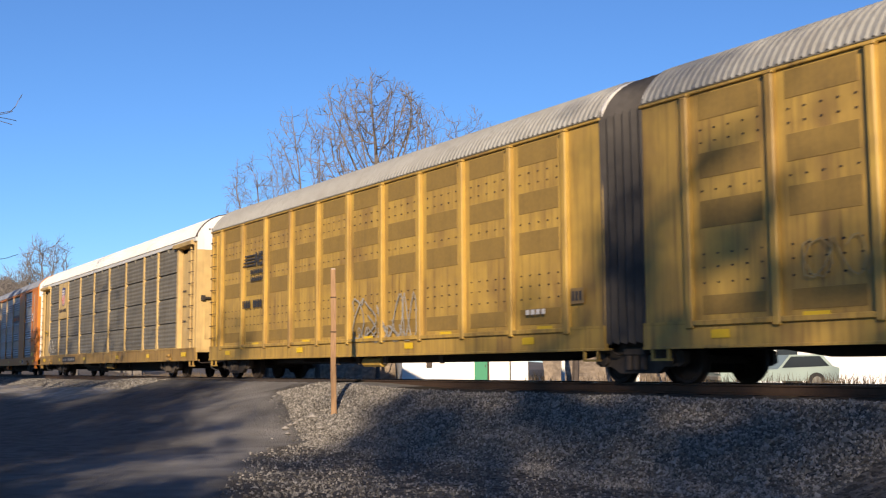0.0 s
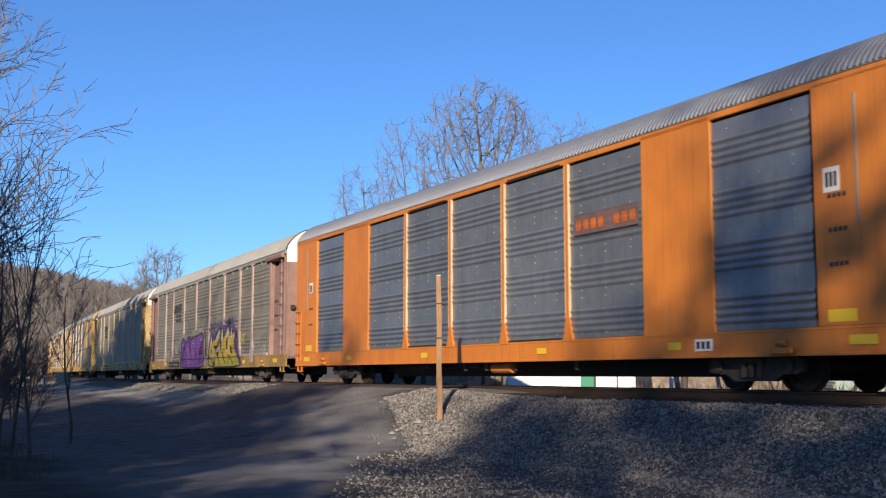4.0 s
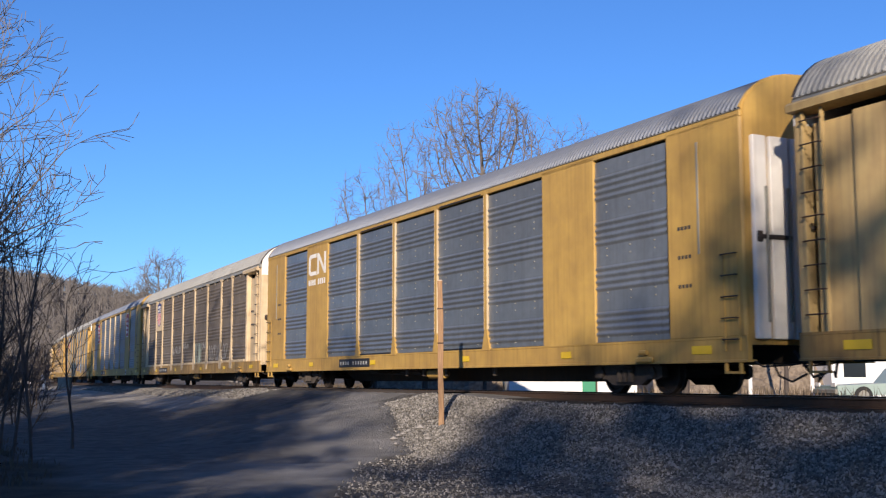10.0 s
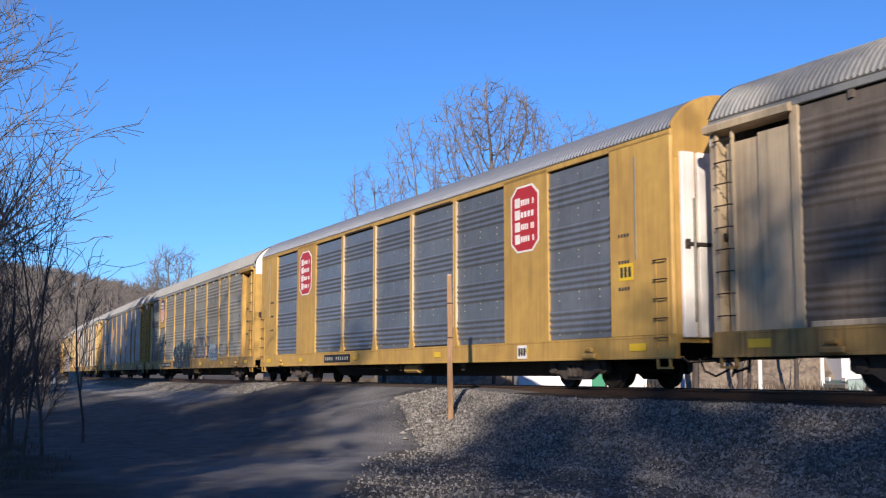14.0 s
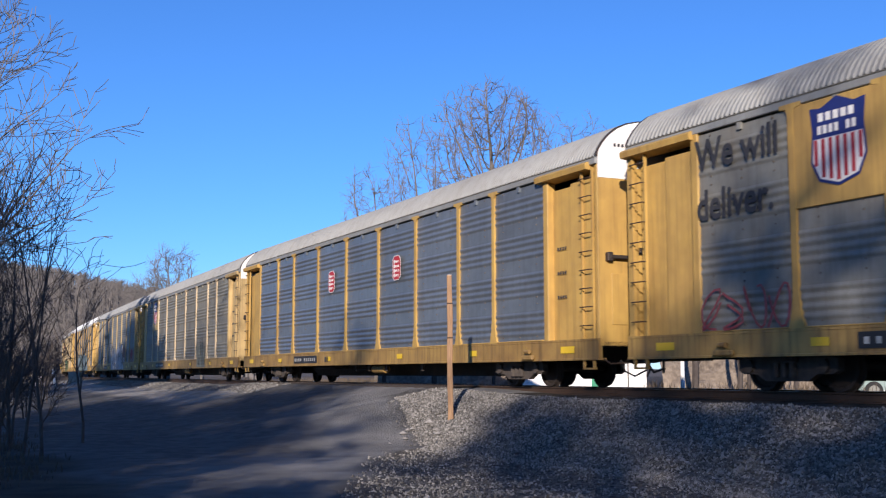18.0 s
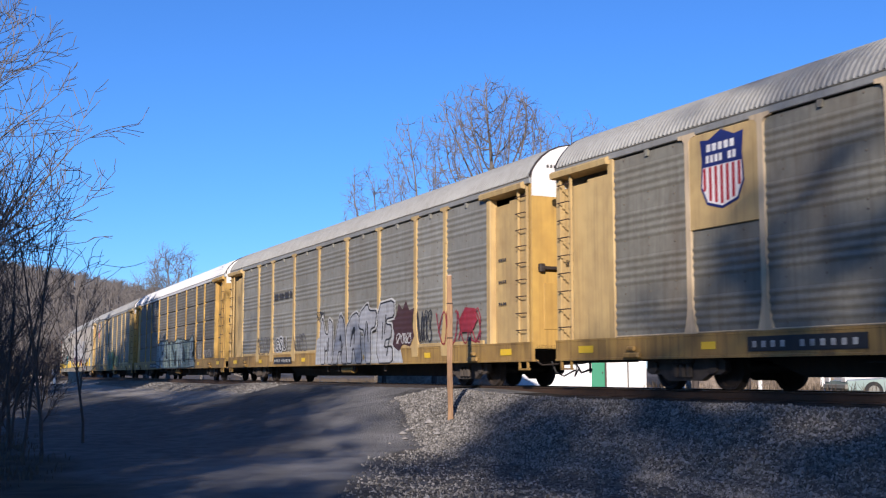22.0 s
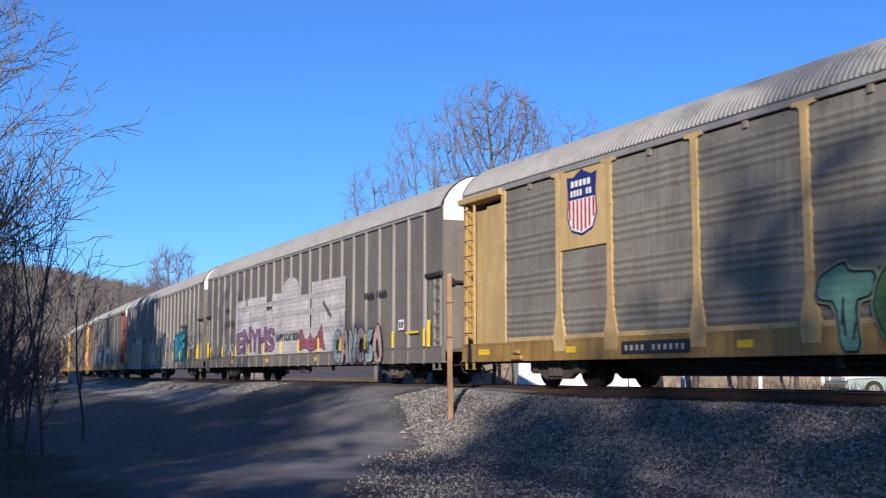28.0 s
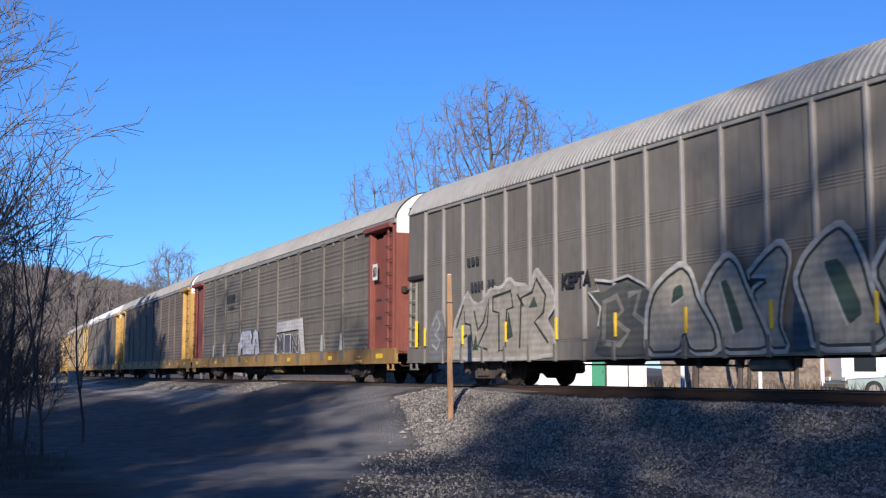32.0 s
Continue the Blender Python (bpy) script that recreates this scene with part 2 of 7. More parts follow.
    def mesh(self, name, smooth=False):
        me = bpy.data.meshes.new(name)
        me.from_pydata(self.v, [], self.f)
        me.materials.append(None)
        bm = bmesh.new()
        bm.from_mesh(me)
        if len(bm.faces) < 20000:
            bmesh.ops.recalc_face_normals(bm, faces=bm.faces)
        bm.to_mesh(me)
        bm.free()
        if smooth:
            me.shade_smooth()
        return me


def piece(name, shape, material, parent=None, label="", at=None, smooth=False):
    """Links a Shape or a ready mesh as one object, with the material on the object."""
    me = shape.mesh(name, smooth) if isinstance(shape, Shape) else shape
    ob = new(name, me)
    if not me.materials:
        me.materials.append(None)
    ob.material_slots[0].link = "OBJECT"
    ob.material_slots[0].material = material
    if parent:
        ob.parent = parent
    if at is not None:
        ob.matrix_basis = at
    if label:
        ob["label"] = label
    return ob


def thing(name, label, category, at=None, group="", kind=""):
    ob = new(name)
    if at is not None:
        ob.matrix_basis = at
    return tagged(ob, label, category, group, kind)


def fast_mesh(name, v, f):
    me = bpy.data.meshes.new(name)
    me.from_pydata(v, [], f)
    me.materials.append(None)
    return me


# ---------------------------------------------------------------- the line of the railway
# Curvature along the line; distances grow towards the right, where the train goes.
BENDS = ((-700, -0.0010), (-230, -0.00189), (-170, -0.00140), (-110, -0.00086), (-60, -0.00022), (-20, -0.00126), (25, -0.00056), (80, 0.0), (600, 0.0))
GRID = np.arange(-700, 600.5, 1.0)
_k = np.interp(GRID, [b[0] for b in BENDS], [b[1] for b in BENDS])
TH = np.concatenate([[0], np.cumsum((_k[1:] + _k[:-1]) / 2)])
TH = TH - TH[700] + 1.11986
_c, _s = np.cos(TH), -np.sin(TH)
LX = np.concatenate([[0], np.cumsum((_c[1:] + _c[:-1]) / 2)])
LY = np.concatenate([[0], np.cumsum((_s[1:] + _s[:-1]) / 2)])
HALF = 1.5            # half the width of a car
LX = LX - LX[700] + HALF * np.sin(TH)
LY = LY - LY[700] + 30.712 + HALF * np.cos(TH)


def line(s, w=0.0):
    """The point w metres from the centre line towards the camera, and the heading."""
    th = np.interp(s, GRID, TH)
    return np.interp(s, GRID, LX) - w * np.sin(th), np.interp(s, GRID, LY) - w * np.cos(th), th


def along(s, w, z):
    x, y, _ = line(s, w)
    return x, y, z


def line_coords(x, y):
    """Distance along the line and out from it for arrays of points."""
    keep = slice(300, 800)
    gx, gy, gt, gs = LX[keep][::2], LY[keep][::2], TH[keep][::2], GRID[keep][::2]
    S_, W_ = np.empty(len(x)), np.empty(len(x))
    for i in range(0, len(x), 4000):
        a, b = x[i:i + 4000, None], y[i:i + 4000, None]
        j = np.argmin((a - gx) ** 2 + (b - gy) ** 2, axis=1)
        dx, dy = x[i:i + 4000] - gx[j], y[i:i + 4000] - gy[j]
        S_[i:i + 4000] = gs[j] + dx * np.cos(gt[j]) - dy * np.sin(gt[j])
        W_[i:i + 4000] = -(dx * np.sin(gt[j]) + dy * np.cos(gt[j]))
    return S_, W_


# ---------------------------------------------------------------- ground
def step(x, a, b):
    t = np.clip((x - a) / (b - a), 0, 1)
    return t * t * (3 - 2 * t)


def wob(x, y, f, seed=0.0):
    return (np.sin(x * f + 1.7 * np.sin(y * f * 0.6 + seed)) + np.sin(y * f * 1.3 + 2.1 * np.sin(x * f * 0.5 + seed * 2))) * 0.5


ROAD_R = ((4, -1.0), (14, -1.3), (18.5, -1.15), (21.3, -1.15), (23, -0.45), (25, -0.75), (28, -1.15), (30.5, -1.5), (34, -0.5))     # y and x of the asphalt's edge
ROAD_L = ((4, -2.2), (11, -2.9), (16, -4.6), (20, -6.6), (24, -9.5), (40, -17.0), (60, -23.0), (90, -36))


def ground_height(x, y):
    s, w = line_coords(x, y)
    bed = np.interp(w, (-9, -4.2, -2.4, -1.6, 1.6, 2.4, 4.7, 6.5, 14, 30), (-0.55, -0.75, -0.24, -0.19, -0.19, -0.24, -1.16, -1.24, -1.25, -1.3))
    ramp = np.interp(w, (-9, -5, -2, 1.9, 4.9, 8.8, 14, 30), (-0.55, -0.35, -0.05, -0.06, -0.68, -1.18, -1.25, -1.3))
    left = np.interp(w, (-9, -4.2, -2.4, -1.6, 1.6, 2.4, 3.6, 6, 9, 14, 30), (-0.55, -0.75, -0.24, -0.19, -0.19, -0.24, -0.52, -0.72, -0.95, -1.2, -1.3))
    a = step(s, 0.5, 6.5)
    b = step(s, -24, -15)
    z = a * bed + (1 - a) * (b * ramp + (1 - b) * left)
    near = 1 - step(np.abs(w), 1.3, 2.2) * 0 - step(2.3 - np.abs(w), 0, 0.6)
    z = z + near * (0.03 * wob(x, y, 1.1) + 0.02 * wob(x, y, 3.1, 1.0))
    far = step(np.hypot(x, y), 90, 260)
    hill = 34 * np.exp(-((x + 200) / 140) ** 2 - ((y - 470) / 130) ** 2) + 30 * np.exp(-((x + 420) / 200) ** 2 - ((y - 420) / 160) ** 2) \
        + 10 * np.exp(-((x + 60) / 150) ** 2 - ((y - 560) / 120) ** 2)
    z = z + far * (hill + 1.2 * wob(x, y, 0.03))
    return z, s, w


def spread(lo, hi, fine_lo, fine_hi, d):
    mid = list(np.arange(fine_lo, fine_hi + 1e-6, d))
    up, stepsize = [fine_hi], d
    while up[-1] < hi:
        stepsize *= 1.13
        up.append(up[-1] + stepsize)
    down, stepsize = [fine_lo], d
    while down[-1] > lo:
        stepsize *= 1.13
        down.append(down[-1] - stepsize)
    return np.array(down[:0:-1] + mid + up[1:])


gx_, gy_ = spread(-2500, 2500, -24, 12, 0.3), spread(-600, 3000, 9, 72, 0.3)
XX, YY = np.meshgrid(gx_, gy_)
xf, yf = XX.ravel(), YY.ravel()
zf, sf, wf = ground_height(xf, yf)
nx, ny = len(gx_), len(gy_)
idx = np.arange(nx * ny).reshape(ny, nx)
gf = np.stack([idx[:-1, :-1], idx[:-1, 1:], idx[1:, 1:], idx[1:, :-1]], -1).reshape(-1, 4)
gm = fast_mesh("ground", np.stack([xf, yf, zf], -1).tolist(), gf.tolist())
gm.shade_smooth()
wig = 0.5 * wob(xf, yf, 0.9) + 0.25 * wob(xf, yf, 2.7, 2.0)
r_edge = np.interp(yf, [r[0] for r in ROAD_R], [r[1] for r in ROAD_R])
l_edge = np.interp(yf, [r[0] for r in ROAD_L], [r[1] for r in ROAD_L])
road_w = step(r_edge + 0.5 * wig - xf, -0.25, 0.25) * step(xf - l_edge + 0.8 * wig, -0.4, 0.4) * (wf > 1.9) * step(wf, 2.4, 3.2)
road_w = np.maximum(road_w, (sf > -14) * (sf < np.where(wf > 2.0, -0.6, 4.0)) * (wf > -3.5) * (wf < 3.4) * 1.0)
stone_w = np.maximum(step(-wf + 5.2 + 1.2 * wig, -0.6, 0.6) * step(wf + 5, 0, 1), step(xf - r_edge, -0.2, 0.3) * (wf > 0) * step(yf, 4, 9) * (1 - step(wf + 1.5 * wig, 8, 10)))
stone_w = stone_w * (step(np.abs(wf), 1.85, 2.15) * 0.9 + 0.1)
stone_w = np.where(np.hypot(xf, yf) > 250, 0, stone_w)
wood_w = step(np.hypot(xf, yf), 120, 200)
pale_w = step(-sf, 11.5, 14.5) * step(110 + sf, 0, 30) * step(wf, 1.7, 2.2) * (1 - step(wf + 0.9 * wig, 5.4, 6.4))
road_w = road_w * (1 - pale_w)
# Sunlight on the lane near the crossing, put into the colour by this mask.
lit_lane_w = step(xf - r_edge + 0.7 * wig, -3.4, -1.2) * step(yf, 13, 19)
for nm, val in (("road", road_w), ("stone", stone_w), ("woods", wood_w), ("pale", pale_w), ("lit_lane", lit_lane_w)):
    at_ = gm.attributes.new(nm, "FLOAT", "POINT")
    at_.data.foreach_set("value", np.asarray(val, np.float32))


def ground_material():
    m = bpy.data.materials.new("gravel_asphalt_and_earth")
    m.use_nodes = True
    n, l = m.node_tree.nodes, m.node_tree.links
    b = n["Principled BSDF"]
    b.inputs["Roughness"].default_value = 0.92
    b.inputs["Specular IOR Level"].default_value = 0.25
    tc = n.new("ShaderNodeTexCoord")

    def noise_tex(scale, detail=6):
        t = n.new("ShaderNodeTexNoise")
        t.inputs["Scale"].default_value, t.inputs["Detail"].default_value = scale, detail
        l.new(tc.outputs["Object"], t.inputs["Vector"])
        return t.outputs[0]

    def ramp2(fac, lo, hi, c0, c1):
        r = n.new("ShaderNodeMapRange")
        r.inputs[1].default_value, r.inputs[2].default_value = lo, hi
        l.new(fac, r.inputs[0])
        x = n.new("ShaderNodeMix")
        x.data_type = "RGBA"
        x.inputs[6].default_value, x.inputs[7].default_value = (*c0, 1), (*c1, 1)
        l.new(r.outputs[0], x.inputs[0])
        return x.outputs[2]

    def over(fac, low, high):
        x = n.new("ShaderNodeMix")
        x.data_type = "RGBA"
        l.new(fac, x.inputs[0]), l.new(low, x.inputs[6]), l.new(high, x.inputs[7])
        return x.outputs[2]

    def attr(name):
        a_ = n.new("ShaderNodeAttribute")
        a_.attribute_name = name
        return a_.outputs["Fac"]
    vor = n.new("ShaderNodeTexVoronoi")
    vor.inputs["Scale"].default_value = 17
    l.new(tc.outputs["Object"], vor.inputs["Vector"])
    earth = ramp2(noise_tex(1.4), 0.35, 0.65, (0.022, 0.018, 0.013), (0.065, 0.052, 0.036))
    asph = ramp2(noise_tex(3.0), 0.35, 0.65, (0.068, 0.067, 0.065), (0.125, 0.122, 0.117))
    worn = n.new("ShaderNodeMapRange")
    worn.inputs[1].default_value, worn.inputs[2].default_value, worn.inputs[4].default_value = 0.45, 0.7, 0.55
    l.new(noise_tex(0.55, 8), worn.inputs[0])
    tar = ramp2(noise_tex(22.0, 3), 0.3, 0.7, (0.045, 0.045, 0.045), (0.09, 0.088, 0.085))
    asph = over(worn.outputs[0], asph, tar)
    sep = n.new("ShaderNodeSeparateColor")
    l.new(vor.outputs["Color"], sep.inputs[0])
    st = ramp2(sep.outputs[0], 0.0, 1.0, (0.03, 0.028, 0.025), (0.15, 0.142, 0.13))
    wd = ramp2(noise_tex(0.05), 0.35, 0.65, (0.085, 0.073, 0.06), (0.14, 0.12, 0.098))
    c = over(attr("stone"), earth, st)
    # Paler asphalt tone that draws the sun patch.
    lit_asph = ramp2(noise_tex(1.1, 8), 0.3, 0.7, (0.13, 0.127, 0.12), (0.24, 0.234, 0.222))
    asph = over(attr("lit_lane"), asph, lit_asph)
    c = over(attr("road"), c, asph)
    fines = ramp2(noise_tex(2.2), 0.35, 0.65, (0.21, 0.195, 0.17), (0.36, 0.338, 0.30))
    c = over(attr("pale"), c, fines)
    c = over(attr("woods"), c, wd)
    l.new(c, b.inputs["Base Color"])
    bp = n.new("ShaderNodeBump")
    bp.inputs["Strength"].default_value, bp.inputs["Distance"].default_value = 0.9, 0.04
    inv = n.new("ShaderNodeMath")
    inv.operation = "MULTIPLY"
    l.new(vor.outputs["Distance"], inv.inputs[0]), l.new(attr("stone"), inv.inputs[1])
    sm = n.new("ShaderNodeMath")
    sm.operation = "MULTIPLY_ADD"
    sm.inputs[1].default_value = -1.0
    l.new(inv.outputs[0], sm.inputs[0]), l.new(noise_tex(40, 3), sm.inputs[2])
    l.new(sm.outputs[0], bp.inputs["Height"]), l.new(bp.outputs[0], b.inputs["Normal"])
    return m


tagged(piece("ground", gm, ground_material()), "sloping ground of pale gravel, grey asphalt lane and dry earth", "ground", kind="structure")


def ground_z(x, y):
    return float(ground_height(np.array([x], float), np.array([y], float))[0][0])


# ---------------------------------------------------------------- track
def sweep(profile, s0, s1, ds, closed=True):
    sh = Shape()
    rows = []
    for s in np.arange(s0, s1 + 1e-6, ds):
        rows.append([along(s, w, z) for w, z in profile + ([profile[0]] if closed else [])])
    return sh.sheet(rows)


track = thing("railway_track", "single railway track with rusty rails on dark wooden ties", "track", kind="structure")
for w0 in (0.7175 + 0.035, -0.7175 - 0.035):
    prof = [(w0 - 0.075, -0.172), (w0 + 0.075, -0.172), (w0 + 0.07, -0.155), (w0 + 0.012, -0.135), (w0 + 0.012, -0.045), (w0 + 0.036, -0.03), (w0 + 0.036, -0.004),
            (w0 - 0.036, -0.004), (w0 - 0.036, -0.03), (w0 - 0.012, -0.045), (w0 - 0.012, -0.135), (w0 - 0.07, -0.155)]
    piece("rail", sweep(prof, -240, 120, 1.5), M["rail"], track)
    piece("rail_head", sweep([(w0 - 0.034, -0.004), (w0 + 0.034, -0.004), (w0 + 0.03, 0.0), (w0 - 0.03, 0.0)], -240, 120, 1.5), M["railhead"], track, "polished running surface")
tie_me = Shape().box(-0.115, 0.115, -1.3, 1.3, -0.34, -0.174, 0.015).mesh("sleeper")
rest = Shape()
for i, s in enumerate(np.arange(-60, 40, 0.53)):
    x, y, th = line(s)
    if 1.5 < s < 28:
        piece("sleeper", tie_me, M["tie"], track, at=Matrix.Translation((x, y, random.uniform(-0.012, 0.0))) @ Matrix.Rotation(-th + random.uniform(-0.02, 0.02), 4, "Z"))
    else:
        c, s_ = math.cos(-th), math.sin(-th)
        rest.add([(x + a * c - b * s_, y + a * s_ + b * c, z) for a in (-0.11, 0.11) for b in (-1.3, 1.3) for z in (-0.34, -0.176)],
                 [(0, 1, 3, 2), (4, 6, 7, 5), (0, 4, 5, 1), (2, 3, 7, 6), (0, 2, 6, 4), (1, 5, 7, 3)])
tagged(piece("sleepers", rest, M["tie"], track), kind="stuff")
# planks of the level crossing
for w0, w1 in ((0.84, 1.9), (-0.66, 0.66), (-1.9, -0.84)):
    for a0 in np.arange(-14, 1.0, 2.5):
        sh = Shape()
        sh.sheet([[along(s, w, z) for w, z in ((w0, -0.19), (w0, -0.02), (w1, -0.02), (w1, -0.19))] for s in np.linspace(a0 + 0.02, a0 + 2.48, 4)])
        piece("crossing_panel", sh, M["tie"], track)

# ---------------------------------------------------------------- cars of the train
SILL_LO, SILL_HI, RIDGE = 0.60, 1.04, 5.84
EAVES = dict(bracket=4.97, seam=4.97, solid=5.09, steel=4.90, patch=4.97)      # foot of the roof by kind of car
EAVE = EAVES["bracket"]


def arch_of(eave):
    """Section of the roof from one eave over the ridge to the other."""
    half_ = ((-1.49, 0.0), (-1.42, 0.17), (-1.30, 0.38), (-1.14, 0.58), (-0.93, 0.76), (-0.70, 0.88), (-0.40, 0.965), (0.0, 1.0))
    pts = [(y, eave + (RIDGE - eave) * k) for y, k in half_]
    return pts + [(-y, z) for y, z in pts[-2::-1]]


ARCH = arch_of(EAVE)
POSTS = (-9.1, -7.1, -4.29, -1.43, 1.43, 4.29, 7.1, 9.1)
BAY = 11.65           # where the side sheets end and the door bays begin
CACHE = {}
SKIN = -1.515         # plane of the paint on the near side


def cached(key, make):
    key = (key, EAVE)
    if key not in CACHE:
        CACHE[key] = make()
    return CACHE[key]


def ribbed(width, style):
    """A side sheet with pressed ribs, its foot at the sill."""
    z0, z1 = SILL_HI + 0.03, EAVE - (0.10 if style == "flat" else 0.19)
    prof = []                                    # depth and height

    def rib(z, h, d):
        prof.extend([(-d * math.sin(math.pi * u) ** 2, z + h * u) for u in (0.0, 0.15, 0.3, 0.42, 0.55, 0.7, 0.85)])
    rows = 4
    pitch = (z1 - z0) / rows
    for r in range(rows):
        zb = z0 + r * pitch
        if style == "deep":
            for k in range(4):
                rib(zb + 0.10 + k * 0.14, 0.14, 0.03)
        elif style == "seam":
            prof.extend([(0.05, zb), (0.05, zb + 0.035), (-0.012, zb + 0.04)])
            for k in range(5):
                rib(zb + 0.10 + k * (pitch - 0.14) / 5, (pitch - 0.14) / 5, 0.014)
        elif style == "flat":
            if r in (1, 2):
                for k in range(4):
                    rib(zb + 0.35 + k * 0.06, 0.06, 0.008)
        else:
            for k in range(4):
                rib(zb + 0.10 + k * 0.155, 0.155, 0.024)
    prof = [(0, z0)] + prof + [(0, z1)]
    sh = Shape()
    n = len(prof)
    h = width / 2
    vs = [(x, -1.455 + d, z) for x in (-h, h) for d, z in prof] + [(x, -1.37, z) for x in (-h, h) for z in (z0, z1)]
    fs = [(i, i + 1, n + i + 1, n + i) for i in range(n - 1)] + [(2 * n, 2 * n + 2, 2 * n + 3, 2 * n + 1)]
    sh.add(vs, fs)
    return fast(sh, "side_sheet")


def bolts(w):
    sh = Shape()
    n = max(2, round(w / 0.8))
    for r in range(4):
        for dz in (0.03, 0.80):
            for k in range(n):
                x = -w / 2 + (k + 0.5) * w / n
                z = SILL_HI + 0.09 + r * 0.927 + dz
                if z < EAVE - 0.2:
                    sh.box(x - 0.010, x + 0.010, -1.478, -1.45, z, z + 0.03)
    return sh.mesh("bolting")


def fast(sh, name):
    me = sh.mesh(name)
    return me


def post_mesh(kind):
    sh = Shape()
    if kind == "bracket":
        h, e = 0.085, EAVE - 0.10
        sh.prism([(-0.20, SILL_LO + 0.20), (0.20, SILL_LO + 0.20), (0.25, SILL_HI + 0.06), (0.22, SILL_HI + 0.16), (0.11, SILL_HI + 0.62), (h, SILL_HI + 0.85), (h, e - 0.16), (0.12, e - 0.10), (0.27, e - 0.08),
                  (0.27, e), (-0.27, e), (-0.27, e - 0.08), (-0.12, e - 0.10), (-h, e - 0.16), (-h, SILL_HI + 0.85), (-0.11, SILL_HI + 0.62), (-0.22, SILL_HI + 0.16), (-0.25, SILL_HI + 0.06)], "y", -1.513, -1.40)
        for z in (1.95, 2.9, 3.85):
            sh.box(-0.105, 0.105, -1.516, -1.40, z, z + 0.07, 0.005)
    elif kind == "slim":
        h, e = 0.068, EAVE - 0.10
        sh.prism([(-0.19, SILL_HI + 0.02), (0.19, SILL_HI + 0.02), (0.16, SILL_HI + 0.10), (0.10, SILL_HI + 0.34), (h, SILL_HI + 0.62), (h, e - 0.16), (0.12, e - 0.09), (0.25, e - 0.07),
                  (0.25, e), (-0.25, e), (-0.25, e - 0.07), (-0.12, e - 0.09), (-h, e - 0.16), (-h, SILL_HI + 0.62), (-0.10, SILL_HI + 0.34), (-0.16, SILL_HI + 0.10)], "y", -1.513, -1.40)
    elif kind == "nub":
        h, e = 0.065, EAVE - 0.13
        sh.prism([(-0.15, SILL_HI - 0.02), (0.15, SILL_HI - 0.02), (0.13, SILL_HI + 0.10), (h, SILL_HI + 0.34), (h, e), (-h, e), (-h, SILL_HI + 0.34), (-0.13, SILL_HI + 0.10)], "y", -1.513, -1.40)
        for r in range(5):
            z = SILL_HI + 0.03 + r * (EAVE - 0.19 - SILL_HI - 0.03) / 4
            for dz in (-0.16, 0.09):
                if SILL_HI + 0.3 < z + dz < e - 0.05:
                    sh.box(-0.115, 0.115, -1.509, -1.42, z + dz, z + dz + 0.06, 0.005)
    elif kind == "plain":
        h = 0.075
        outline = [(-0.2, SILL_HI - 0.02), (0.2, SILL_HI - 0.02), (0.16, SILL_HI + 0.1), (h, SILL_HI + 0.45), (h, EAVE - 0.05), (-h, EAVE - 0.05), (-h, SILL_HI + 0.45), (-0.16, SILL_HI + 0.1)]
        sh.prism(outline, "y", -1.516, -1.40)
    elif kind == "square":
        sh.box(-0.075, 0.075, -1.56, -1.40, SILL_HI - 0.12, EAVE - 0.06, 0.02)
        sh.box(-0.10, 0.10, -1.575, -1.40, EAVE - 0.10, EAVE - 0.05, 0.01)
    else:
        sh.box(-0.045, 0.045, -1.53, -1.42, SILL_HI, EAVE - 0.03, 0.012)
    return sh.mesh("post")


def roof_mesh(length, pitch=0.17):
    sh = Shape()
    n = int(length / pitch)
    rows = []
    for i in range(n + 1):
        x = -length / 2 + i * length / n
        rows.append([(x, y, z) for y, z in ARCH])
        if i < n:
            w = length / n
            rows.append([(x + 0.18 * w, y * 1.011, z + 0.033) for y, z in ARCH])
            rows.append([(x + 0.45 * w, y * 1.011, z + 0.033) for y, z in ARCH])
            rows.append([(x + 0.60 * w, y, z) for y, z in ARCH])
    sh.sheet(rows)
    k = len(ARCH)
    low = [(y * 0.97, z - 0.06) for y, z in ARCH]
    sh.sheet([[(x, y, z) for y, z in low] for x in (-length / 2, length / 2)])
    me = bpy.data.meshes.new("roof")
    me.from_pydata(sh.v, [], sh.f)
    me.materials.append(None)
    return me


def end_mesh(z0, z1, thick=0.10, inset=0.0):
    """A slice of the car's end between two heights."""
    def half(z):
        ys = [p for p in ARCH if p[0] <= 0]
        return 1.49 - inset if z <= EAVE else -float(np.interp(z, [p[1] for p in ys], [p[0] for p in ys]))
    zs = [z for z in (z0, *[p[1] for p in ARCH[:8]], z1) if z0 <= z <= z1]
    zs = sorted(set(zs))
    right = [(half(z) if z < RIDGE - 0.001 else 0.05, z) for z in zs]
    poly = [(-y, z) for y, z in right] + right[::-1]
    return Shape().prism(poly, "x", -thick / 2, thick / 2).mesh("end_wall")


def ladder_mesh(z0, z1, w=0.42):
    sh = Shape()
    for x in (-w / 2, w / 2):
        sh.box(x - 0.022, x + 0.022, -1.50, -1.44, z0, z1)
    return sh.mesh("stile")


def rung_mesh(w=0.42):
    return Shape().tube([(-w / 2, -1.50, 0), (-w / 2, -1.555, 0), (w / 2, -1.555, 0), (w / 2, -1.50, 0)], 0.014, 5).mesh("rung")


